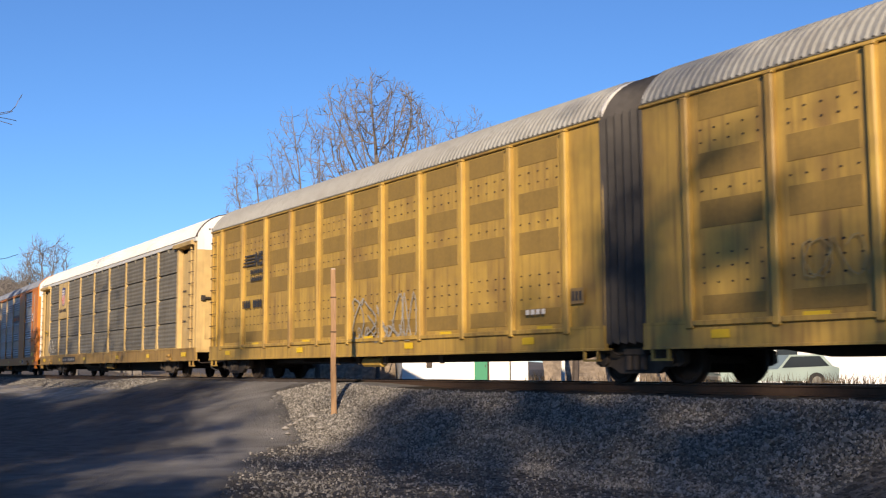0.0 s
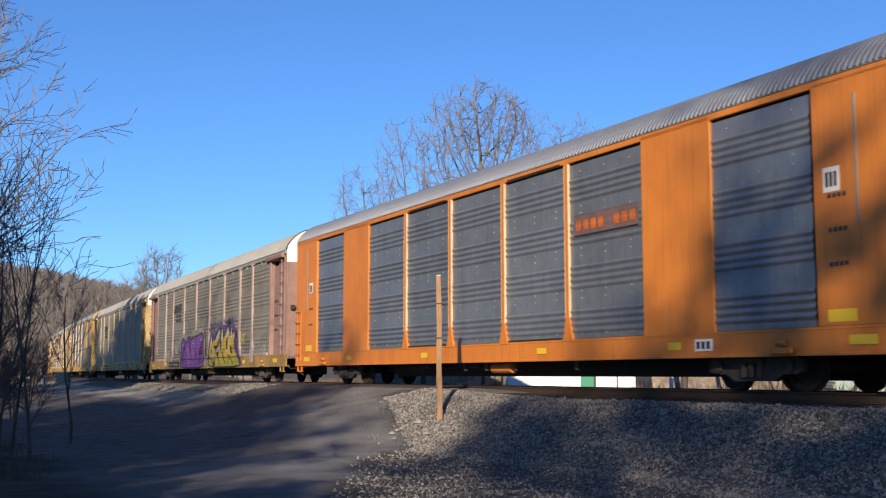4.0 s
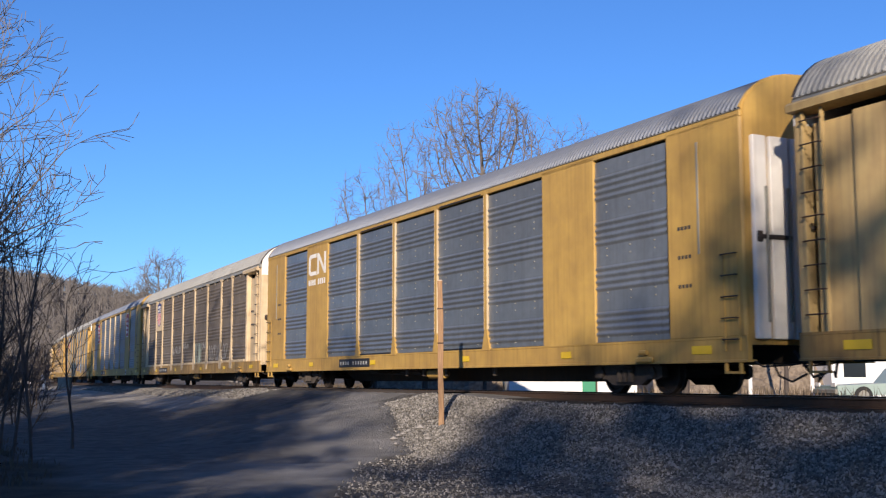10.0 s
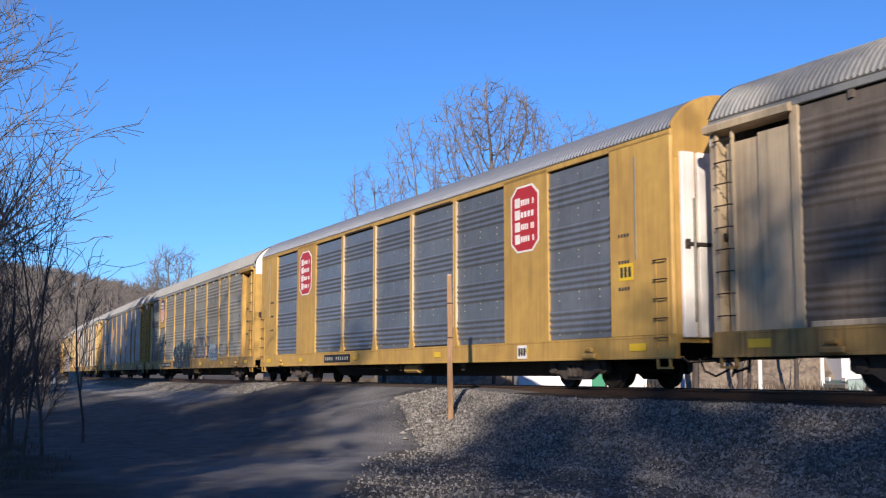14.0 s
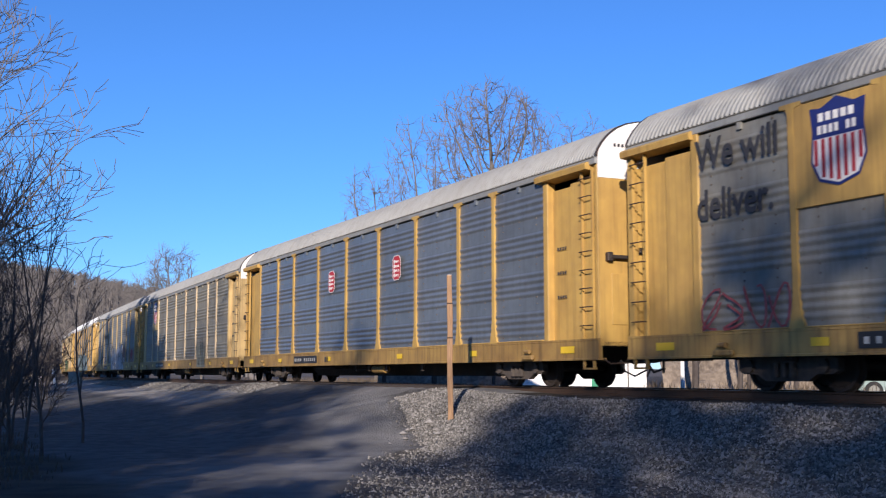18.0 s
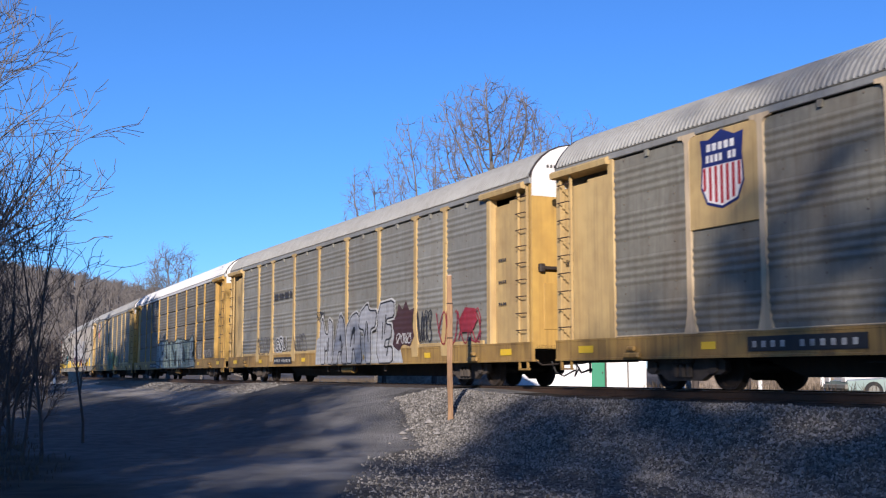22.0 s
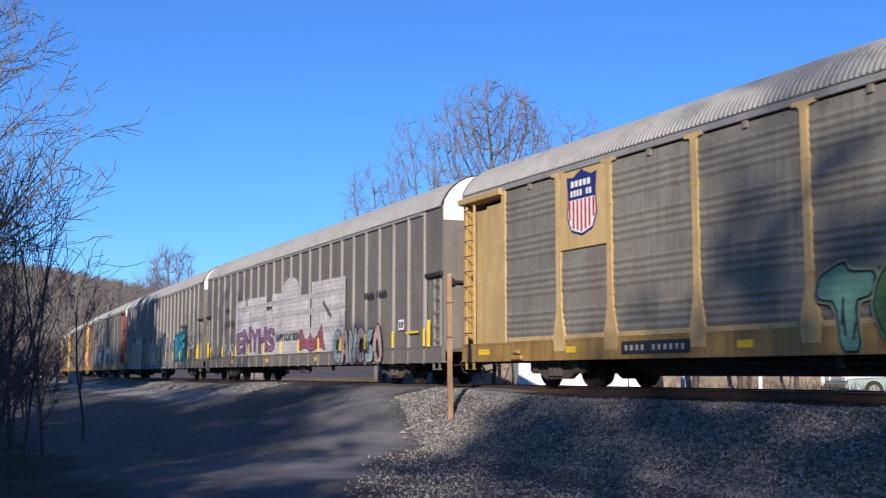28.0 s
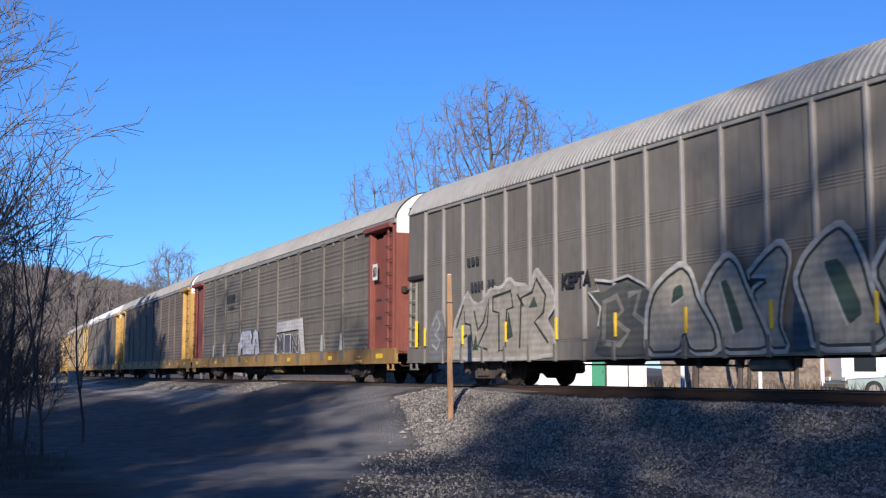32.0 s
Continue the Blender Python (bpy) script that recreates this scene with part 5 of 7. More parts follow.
for x in (-7.4, -3.7, 0.0, 3.7, 7.4):
    decal(c, "reflector", rect(x + 0.95, x + 1.45, 1.0, 1.11), M["hiviz"], 8)
bel = Shape()
rows = []
for k in range(13):
    x = 10.2 + k * 0.11
    sc = 1.0 if k % 2 else 0.94
    rows.append([(x, y * sc, z - 0.05 * (k % 2 == 0)) for y, z in [(-1.47, 0.75), (-1.47, 2.5), *ARCH, (1.47, 2.5), (1.47, 0.75)]])
bel.sheet(rows)
piece("bellows", bel, M["rubber"], c, "dark pleated bellows between the units")

# 3: white roof
c = couple("silver panelled car carrier with white roof, tan ends and posts", "seam", "cream", "zinc_dark", "roof_white", sill=M["sill"])
shield(c, -8.05, 4.1, 0.95, M["cream"], (-9.1, -7.1, 2.95, 4.8))
lettering(c, "slogan", "BUILDING AMERICA", -8.95, 3.3, 0.22, M["ink"], 0.004, wide=0.83)
plate(c, -6.4, 2.9)
scrawl(c, -11.5, -9.6, 1.2, 1.85, 4, P_FAINT, 31)
label_box(c, -12.4, 2.2, 0.45, 0.25, M["hiviz"])

# 4: orange
c = couple("bright orange car carrier with blue-grey ribbed side panels", "solid", "orange", "zinc_blue", "roof_blue")
decal(c, "paint_field", rect(4.6, 6.95, 3.30, 3.75), paint((0.16, 0.10, 0.09)), 1)
bars(c, 4.7, 6.95, 3.4, 3.62, 8, paint((0.62, 0.15, 0.02)), 3)
label_box(c, 11.9, 3.2, 0.35, 0.4), label_box(c, -12.4, 3.1, 0.35, 0.4), label_box(c, 8.6, 0.72, 0.5, 0.22)
for x in (-12.4, 12.2):
    decal(c, "reflector", rect(x - 0.3, x + 0.3, 1.12, 1.32), M["hiviz"], 1)

# 5: purple and yellow graffiti
c = couple("grey ribbed car carrier with brown ends, purple and yellow graffiti", "bracket", "brown", "zinc_tan", "roof", sill=M["sill"], post=M["pink_post"])
speed_lines(c, -6.92, 3.6, 1.75, M["ink"])
plate(c, -6.5, 2.7)
purple, violet = paint((0.21, 0.07, 0.30)), paint((0.10, 0.065, 0.18))
gold, lemon = paint((0.52, 0.36, 0.05)), paint((0.48, 0.40, 0.03))
patch_paint(c, round_off([(-5.05, 0.62), (-5.0, 1.2), (-4.9, 2.1), (-4.3, 2.42), (-3.4, 2.36), (-2.2, 2.45), (-1.2, 2.5), (-0.2, 2.52), (0.45, 2.4), (0.75, 1.9), (0.8, 1.1), (1.0, 0.62)]), paint((0.31, 0.30, 0.21)), 1, "paint_halo")
body_ = [(-4.72, 0.64), (-4.75, 1.2), (-4.6, 2.02), (-4.2, 2.16), (-3.75, 2.02), (-3.45, 1.9), (-3.1, 2.14), (-2.6, 2.2), (-2.25, 2.02), (-2.0, 2.2), (-1.75, 2.1), (-1.4, 2.22), (-0.9, 2.16), (-0.6, 2.26), (0.25, 2.3), (0.5, 2.16), (0.48, 1.4), (0.55, 1.05), (0.6, 0.64)]
patch_paint(c, round_off(body_), purple, 3, "paint_fill")
stroke(c, body_, 0.07, P_BLACK, 5, "paint_edge", True)
plum = paint((0.085, 0.02, 0.13))
for pts in (((-3.95, 2.05), (-3.75, 1.5), (-3.5, 1.75), (-3.35, 1.95)), ((-4.4, 1.2), (-4.1, 0.95), (-4.0, 0.7)), ((-3.3, 1.5), (-3.1, 1.1), (-3.2, 0.7)), ((-2.75, 2.1), (-2.6, 1.6), (-2.35, 1.75), (-2.2, 2.0)),
            ((-2.4, 1.45), (-2.2, 1.05), (-2.3, 0.7)), ((-1.9, 2.1), (-1.8, 1.65), (-1.5, 1.5), (-1.35, 1.2), (-1.5, 0.95)), ((-1.15, 1.5), (-0.9, 1.3), (-1.0, 0.8)), ((-0.7, 1.6), (-0.5, 1.3), (0.2, 1.35)), ((-0.6, 1.0), (-0.2, 0.85), (0.2, 0.95))):
    stroke(c, pts, 0.05, plum, 6)
for pts in (((-4.05, 1.75), (-3.8, 1.4), (-3.55, 1.7), (-3.8, 1.55)), ((-2.7, 1.7), (-2.5, 1.35), (-2.25, 1.65), (-2.5, 1.5)), ((-0.55, 1.5), (0.3, 1.95), (0.35, 1.3), (-0.4, 1.2))):
    patch_paint(c, pts, plum, 6, "paint_shade")
for x, z in ((-4.2, 1.8), (-1.75, 1.85), (-0.05, 1.98)):
    decal(c, "paint_spot", [(x - 0.16, z), (x, z + 0.1), (x + 0.18, z + 0.04), (x + 0.08, z - 0.1)], paint((0.16, 0.34, 0.55)), 7)
patch_paint(c, round_off([(1.35, 0.62), (1.5, 1.4), (1.65, 1.95), (2.1, 2.3), (2.6, 2.15), (2.9, 2.3), (3.3, 2.36), (3.8, 2.58), (4.1, 2.45), (4.4, 2.56), (4.8, 2.35), (5.1, 2.6), (5.5, 2.66), (5.75, 2.5), (6.0, 2.58), (6.4, 2.35), (6.6, 2.3), (6.75, 1.8), (7.0, 1.5), (7.2, 1.2), (7.8, 0.62)]), violet, 1, "paint_halo")
for k in range(26):
    x, z = 1.6 + 0.2 * k, 2.42 + 0.22 * math.sin(1.9 * k) ** 2 + 0.006 * k
    decal(c, "paint_speck", [(x - 0.06, z), (x, z - 0.12), (x + 0.07, z + 0.02), (x + 0.01, z + 0.14)], violet, 1.5)
body_ = [(1.7, 0.64), (1.62, 1.15), (1.75, 1.7), (2.15, 2.12), (2.35, 1.75), (2.6, 2.02), (2.72, 1.85), (3.3, 2.2), (3.78, 2.42), (3.95, 2.2), (3.85, 1.95), (4.12, 2.32), (4.35, 2.42), (4.42, 1.9), (4.9, 2.2), (5.25, 2.5), (5.5, 2.25), (5.68, 1.95), (5.95, 2.4), (6.05, 2.05),
         (6.3, 2.2), (6.5, 2.0), (6.35, 1.75), (6.75, 1.3), (7.2, 0.95), (7.35, 0.64)]
patch_paint(c, body_, gold, 3, "paint_fill")
patch_paint(c, [(1.7, 0.64), (1.65, 1.0), (2.6, 1.12), (3.6, 1.0), (4.6, 1.15), (5.6, 1.05), (6.7, 1.25), (7.3, 0.66)], lemon, 4, "paint_fill")
stroke(c, body_, 0.06, P_BLACK, 5, "paint_edge", True)
tip_ = paint((0.50, 0.46, 0.38))
for pts in (((1.85, 1.72), (2.15, 2.08), (2.28, 1.7)), ((2.9, 1.85), (3.75, 2.36), (3.7, 1.95), (3.3, 1.8)), ((4.0, 1.95), (4.3, 2.36), (4.35, 1.9), (4.15, 1.8)), ((4.9, 2.0), (5.25, 2.44), (5.5, 2.1), (5.2, 1.9)), ((5.7, 1.9), (5.92, 2.34), (5.95, 1.9)), ((6.15, 1.95), (6.4, 2.1), (6.3, 1.85)),
            ((2.9, 1.25), (3.6, 1.62), (3.75, 1.5), (3.4, 1.25))):
    patch_paint(c, pts, tip_, 6, "paint_light")
for pts in (((2.6, 1.65), (3.3, 1.6), (3.75, 1.95), (3.55, 1.62), (3.1, 1.45), (2.75, 1.5)), ((3.2, 1.3), (3.5, 1.05), (3.55, 1.35)), ((3.85, 2.1), (4.1, 1.75), (4.05, 1.25), (3.9, 1.6)), ((4.95, 1.75), (5.2, 1.95), (5.25, 1.45), (5.05, 1.4)), ((5.7, 1.6), (5.95, 1.5), (6.0, 1.2), (5.75, 1.3)), ((2.5, 0.66), (2.8, 1.05), (2.95, 0.7)),
            ((2.1, 1.35), (2.35, 1.45), (2.3, 1.25)), ((5.2, 2.6), (5.5, 2.8), (5.7, 2.55), (5.4, 2.45))):
    patch_paint(c, pts, P_BLACK, 7, "paint_shade")
for pts in (((1.75, 1.1), (2.3, 1.0), (2.6, 0.75)), ((3.6, 1.0), (4.0, 0.7)), ((4.2, 1.3), (4.6, 1.0), (4.9, 0.8)), ((5.2, 1.2), (5.7, 1.05), (6.2, 0.8)), ((6.3, 1.6), (6.7, 1.25))):
    stroke(c, pts, 0.045, P_BLACK, 8)
decal(c, "paint_line", rect(-4.7, 7.2, 1.045, 1.075), P_BLACK, 9)
scrawl(c, 9.2, 11.35, 1.1, 1.6, 5, P_FAINT, 9, 0.014)
scrawl(c, -6.2, -5.3, 1.35, 2.1, 2, P_FAINT, 10)
scrawl(c, -9.0, -7.4, 1.15, 1.6, 4, P_FAINT, 14)
scrawl(c, 7.6, 8.2, 1.55, 2.0, 2, paint((0.45, 0.42, 0.05)), 13)

# 6
c = couple("grey ribbed car carrier with yellow posts and ends", "bracket", "cream", "zinc", "roof", sill=M["sill"])
speed_lines(c, -6.92, 3.6, 1.9, M["black"])
plate(c, -5.3, 2.9)
label_box(c, 1.5, 0.72, 0.45, 0.16)

# 7
c = couple("yellow car carrier with dark blue ribbed side panels", "solid", "yellow", "zinc_blue", "roof_blue", cap=M["yellow"])
mark_logo(c, -8.95, -7.2, 3.95, 4.7, FLAT_WHITE)
bars(c, -8.95, -7.2, 3.6, 3.8, 9, FLAT_WHITE, 1)
plate(c, -4.55, 2.6)

# 8
c = couple("dirty brown-sheeted car carrier with cream posts and ends", "bracket", "pale_cream", "zinc_brown", "roof", sill=M["sill"])
shield(c, -8.1, 4.05, 1.35, M["pale_cream"], (-9.1, -7.1, 3.1, 4.8))
plate(c, -6.5, 2.3)
scrawl(c, -3.95, -1.7, 1.65, 2.05, 8, P_FAINT, 71, 0.018), scrawl(c, -1.15, 0.25, 1.9, 2.15, 6, P_FAINT, 72, 0.018)
scrawl(c, 1.85, 3.3, 1.08, 2.1, 4, paint((0.36, 0.42, 0.36)), 73, 0.03), scrawl(c, 3.5, 4.3, 1.8, 2.1, 3, P_FAINT, 74)
scrawl(c, 5.0, 8.6, 1.2, 1.9, 6, P_FAINT, 75, 0.02)

# 9: two red badges
c = couple("yellow car carrier with blue-grey panels and two red badges", "solid", "yellow", "zinc_blue", "roof_blue", cap=M["yellow"])
badge(c, -8.15, 4.0, 1.55), badge(c, 8.1, 4.0, 1.55)
plate(c, -4.75, 2.5)
label_box(c, 7.7, 0.66, 0.45, 0.32)
label_box(c, 12.0, 2.2, 0.5, 0.35, M["hiviz"])

# 10: slogan
c = couple("pale grey ribbed car carrier with yellow posts and blue shield", "bracket", "yellow", "zinc", "roof", sill=M["sill"], slim=True)
shield(c, -8.05, 4.05, 1.4, M["yellow"], (-9.1, -7.1, 3.05, 4.8))
lettering(c, "slogan", "We will", -11.55, 4.1, 0.80, M["ink"], 0.014, wide=0.86)
lettering(c, "slogan", "deliver.", -11.55, 3.15, 0.80, M["ink"], 0.014, wide=0.86)
plate(c, -6.4, 2.8)
wild(c, "SRENK", -4.1, 0.6, 0.66, 1.98, paint((0.03, 0.045, 0.055)), paint((0.015, 0.02, 0.025)), paint((0.30, 0.46, 0.48)), paint((0.26, 0.42, 0.45)), 91, 4, -0.05, 0.024)
scrawl(c, -11.5, -9.2, 1.1, 1.85, 4, paint((0.40, 0.08, 0.08)), 92)
navy, sky_ = paint((0.06, 0.06, 0.17)), paint((0.34, 0.45, 0.52))
for k in range(4):
    x = 1.6 + 0.95 * k
    stroke(c, [(x, 1.15), (x - 0.1, 1.6), (x + 0.15, 2.05 + 0.1 * (k % 2)), (x + 0.6, 2.15), (x + 0.85, 1.8), (x + 0.8, 1.15)], 0.055, navy, 5, "paint_edge", True)
    stroke(c, [(x + 0.25, 1.4), (x + 0.35, 1.75), (x + 0.55, 1.7), (x + 0.55, 1.35)], 0.045, navy, 5, "paint_line")
patch_paint(c, round_off([(5.3, 0.95), (5.2, 1.5), (5.6, 1.75), (6.6, 1.7), (7.1, 1.4), (7.0, 0.95)]), sky_, 3, "paint_fill")
for k in range(4):
    x = 5.4 + 0.42 * k
    stroke(c, [(x, 1.05), (x + 0.05, 1.5), (x + 0.25, 1.55), (x + 0.2, 1.25), (x + 0.35, 1.1)], 0.05, navy, 5, "paint_line")
stroke(c, [(7.3, 1.2), (7.5, 1.7), (7.9, 1.75), (7.9, 1.35), (8.3, 1.2), (8.5, 1.75), (8.8, 1.3)], 0.06, sky_, 5, "paint_line")

# 11
c = couple("blue-grey ribbed car carrier with yellow posts and two small red badges", "bracket", "yellow", "zinc_blue", "roof", sill=M["sill"], slim=True)
badge(c, -2.78, 3.48, 0.72), badge(c, 2.95, 3.48, 0.72)
plate(c, -5.55, 2.6)
bars(c, -3.4, -3.0, 0.72, 0.9, 2, M["ink"], 1)

# 12
c = couple("weathered grey ribbed car carrier with tan posts and blue shield", "bracket", "cream", "zinc_tan", "roof", sill=M["sill"], post=M["pale_cream"], slim=True)
shield(c, -8.1, 4.05, 1.4, M["cream"], (-9.1, -7.1, 3.0, 4.8))
plate(c, -6.2, 2.7)
patch_paint(c, [(4.85, 0.62), (4.8, 1.9), (5.2, 1.6), (5.6, 1.75), (6.2, 1.9), (6.8, 1.5), (6.8, 0.62)], paint((0.17, 0.185, 0.15)), 1)
scrawl(c, 4.9, 6.8, 0.75, 1.95, 4, P_BLACK, 101, 0.017)

# 13: silver graffiti
c = couple("grey ribbed car carrier with yellow posts and silver graffiti", "bracket", "cream", "zinc", "roof", sill=M["sill"], end=M["yellow"])
bars(c, -6.75, -4.45, 3.22, 3.48, 17, M["ink"], 1)
plate(c, -5.55, 2.3)
patch_paint(c, [(-1.6, 0.62), (-1.5, 1.5), (-0.9, 1.7), (-0.4, 1.4), (1.8, 1.6), (3.3, 1.5), (5.0, 1.7), (5.8, 1.6), (6.0, 1.2), (6.3, 0.62)], paint((0.46, 0.48, 0.50)), 1)
wild(c, "HARTE", -1.0, 5.5, 0.66, 2.3, P_SILVER, P_BLACK, P_WHITE, None, 111, 4, 0.15, 0.055)
patch_paint(c, [(5.5, 1.15), (5.65, 1.5), (5.45, 1.9), (5.8, 2.05), (5.95, 2.4), (6.25, 2.2), (6.5, 2.45), (6.75, 2.15), (7.1, 2.2), (6.95, 1.8), (7.1, 1.4), (6.8, 1.1), (6.3, 1.2), (6.0, 0.98)], paint((0.075, 0.03, 0.03)), 3)
scrawl(c, 5.8, 6.9, 1.2, 1.5, 4, P_WHITE, 112, 0.015)
burner(c, "GSU", -6.5, -5.05, 1.12, 1.88, P_BLACK, P_WHITE, 113, None, 0.1, fat=(0.1, 0.07, 0.0))
scrawl(c, -9.0, -7.2, 1.1, 1.8, 4, paint((0.09, 0.09, 0.10)), 114, 0.016), scrawl(c, -4.2, -2.6, 1.15, 1.8, 4, paint((0.09, 0.09, 0.10)), 115, 0.016)
scrawl(c, -1.5, -0.7, 2.2, 2.5, 3, P_BLACK, 116, 0.015), scrawl(c, 7.3, 8.3, 1.2, 2.1, 3, P_BLACK, 117)
scrawl(c, 8.6, 11.3, 1.1, 2.0, 4, paint((0.33, 0.03, 0.045)), 118, 0.025)
patch_paint(c, [(10.2, 1.4), (10.05, 1.75), (10.4, 2.05), (10.9, 2.0), (11.1, 1.7), (10.8, 1.4)], paint((0.36, 0.03, 0.05)), 3)

# 14: white roof, pale blue graffiti
c = couple("grey panelled car carrier with white roof and pale blue graffiti", "seam", "yellow", "zinc_dark", "roof_white", sill=M["sill"])
speed_lines(c, -6.9, 3.55, 1.8, M["ink"])
plate(c, -5.8, 2.3)
ice, sea = paint((0.27, 0.345, 0.36)), paint((0.14, 0.20, 0.20))
mint, teal_, soot = paint((0.27, 0.34, 0.30)), paint((0.13, 0.19, 0.18)), paint((0.022, 0.03, 0.032))
outline_ = [(-4.62, 0.64), (-4.65, 2.12), (-4.4, 2.22), (-4.1, 2.02), (-3.4, 2.28), (-2.75, 2.24), (-2.0, 2.26), (-1.55, 2.22), (-1.1, 2.33), (-0.4, 2.0), (0.4, 2.22), (0.75, 2.08), (1.55, 2.1), (2.2, 2.32), (2.8, 2.22), (3.6, 2.24), (3.85, 1.98), (3.95, 2.22),
            (4.4, 2.12), (5.6, 2.06), (6.1, 2.25), (6.4, 2.38), (6.7, 2.15), (6.85, 1.7), (6.7, 1.3), (7.1, 1.1), (7.15, 0.64)]
patch_paint(c, outline_, sea, 1, "paint_halo")
stroke(c, outline_, 0.05, soot, 6, "paint_edge", True)
for tone, pts in ((ice, ((-4.6, 2.1), (-4.38, 2.18), (-4.15, 1.0), (-3.9, 0.66), (-4.55, 0.66))), (ice, ((-3.95, 0.66), (-4.05, 1.95), (-3.4, 2.22), (-3.0, 1.5), (-3.3, 0.66))), (ice, ((-2.95, 2.2), (-2.2, 2.2), (-2.0, 1.3), (-2.4, 0.66), (-3.1, 0.66), (-2.8, 1.4))),
                  (mint, ((-1.9, 2.2), (-1.5, 2.18), (-1.45, 0.68), (-2.1, 0.68))), (mint, ((-1.15, 2.28), (-0.5, 2.0), (-0.4, 1.2), (-0.9, 0.7), (-1.3, 0.7))), (mint, ((-0.2, 2.0), (0.35, 2.15), (0.2, 1.4), (0.7, 0.7), (0.1, 0.7))), (teal_, ((0.5, 1.5), (1.4, 1.6), (1.3, 0.7), (0.6, 0.7))),
                  (mint, ((1.5, 2.05), (2.2, 2.26), (2.1, 1.7), (1.6, 1.6))), (ice, ((2.3, 2.22), (2.85, 2.16), (3.0, 1.6), (2.7, 0.7), (2.2, 0.7))), (ice, ((3.05, 2.16), (3.6, 2.18), (3.75, 1.6), (3.7, 0.7), (3.1, 0.7))), (teal_, ((4.1, 1.9), (4.9, 1.95), (5.2, 1.4), (4.8, 0.7), (4.2, 0.7))),
                  (mint, ((5.0, 1.9), (5.6, 2.0), (5.7, 1.2), (5.2, 1.1))), (ice, ((5.75, 1.9), (6.35, 2.32), (6.75, 2.1), (6.4, 1.2), (6.95, 1.05), (6.9, 0.7), (5.8, 0.7)))):
    patch_paint(c, round_off(list(pts)), tone, 3, "paint_fill")
for pts in (((-4.12, 1.9), (-4.05, 1.9), (-3.85, 1.05), (-4.0, 0.95)), ((-3.6, 1.25), (-3.45, 1.3), (-3.1, 0.7), (-3.3, 0.68)), ((-2.75, 1.6), (-2.2, 1.75), (-2.3, 1.5), (-2.6, 1.4)), ((-1.45, 1.75), (-1.2, 2.2), (-1.05, 1.45), (-0.75, 1.2), (-1.3, 1.15)), ((-0.4, 1.5), (-0.3, 1.5), (0.1, 0.7), (-0.15, 0.68)),
            ((0.45, 1.95), (0.6, 2.0), (1.3, 1.5), (1.2, 1.2)), ((1.45, 1.5), (1.9, 1.6), (2.0, 1.0), (1.8, 0.7), (1.35, 0.9)), ((2.45, 1.3), (2.6, 1.35), (2.95, 0.7), (2.75, 0.68)), ((3.25, 2.1), (3.42, 2.12), (3.4, 1.75), (3.24, 1.72)), ((3.3, 1.1), (3.42, 1.1), (3.45, 0.7), (3.32, 0.7)),
            ((3.8, 2.0), (4.25, 1.7), (4.7, 1.2), (4.6, 0.95), (3.95, 1.0), (3.75, 1.4)), ((6.3, 2.05), (6.45, 2.05), (6.4, 1.55), (6.28, 1.5)), ((6.35, 1.4), (6.7, 1.5), (6.5, 1.2)), ((5.6, 1.4), (5.72, 1.5), (5.75, 0.8), (5.65, 0.8))):
    patch_paint(c, pts, soot, 5, "paint_shade")
scrawl(c, 9.3, 11.2, 1.15, 1.5, 6, P_FAINT, 136, 0.014)
scrawl(c, 7.9, 8.85, 1.05, 1.9, 3, P_FAINT, 133)
for z in (1.06, 1.995):
    decal(c, "seam", rect(-4.75, 7.05, z, z + 0.03), M["black"], 13)

# 15
c = couple("weathered grey ribbed car carrier with yellow posts and green graffiti", "bracket", "cream", "zinc_tan", "roof", sill=M["sill"], end=M["yellow"])
shield(c, -8.1, 4.05, 1.4, M["cream"], (-9.1, -7.1, 3.05, 4.8))
plate(c, -5.6, 2.2)
wild(c, "TOSK", -1.1, 3.1, 0.66, 2.05, paint((0.13, 0.30, 0.22)), P_BLACK, paint((0.27, 0.36, 0.18)), None, 141, 4, 0.1, 0.04, paint((0.12, 0.23, 0.08)))
spray(c, 3.6, 6.2, 0.9, 1.7, 3, paint((0.25, 0.30, 0.12)), P_BLACK, 142)

# 16: white block
c = couple("taupe steel car carrier covered in white block graffiti", "steel", "taupe", "taupe", "roof", post=M["taupe_post"])
P_BLOCK = paint((0.64, 0.625, 0.59))
dome = [(1.15 - 1.05 * (1 - math.cos(a)), 3.55 + 0.42 * math.sin(a)) for a in [k * math.pi / 9 for k in range(10)]]
patch_paint(c, [(-7.9, 1.06), (2.5, 1.06), (2.5, 3.15), (1.2, 3.2), *dome, (-0.95, 3.45), (-2.38, 3.48), (-2.38, 2.85), (-3.13, 2.85), (-3.13, 3.45), (-6.1, 3.5), (-6.1, 2.95), (-6.28, 2.95), (-6.28, 3.45), (-7.9, 3.5)], P_BLOCK, 4)
patch_paint(c, [(2.67, 1.06), (6.22, 1.06), (6.22, 3.55), (2.67, 3.6)], P_BLOCK, 4)
# Relief of the covered posts and ribs, put into the colour as darker lines.
for k in range(-6, 6):
    decal(c, "post_edge", rect(k * 1.148 + 0.035, k * 1.148 + 0.06, 1.08, 3.3), paint((0.34, 0.325, 0.30)), 5)
for z in (1.75, 2.45, 3.0):
    decal(c, "paint_band", rect(-7.85, 6.2, z, z + 0.2), paint((0.54, 0.52, 0.485)), 4.6)
decal(c, "paint_gap", [(3.9, 2.75), (4.05, 2.85), (4.9, 2.3), (4.75, 2.2)], paint((0.13, 0.115, 0.10)), 6)
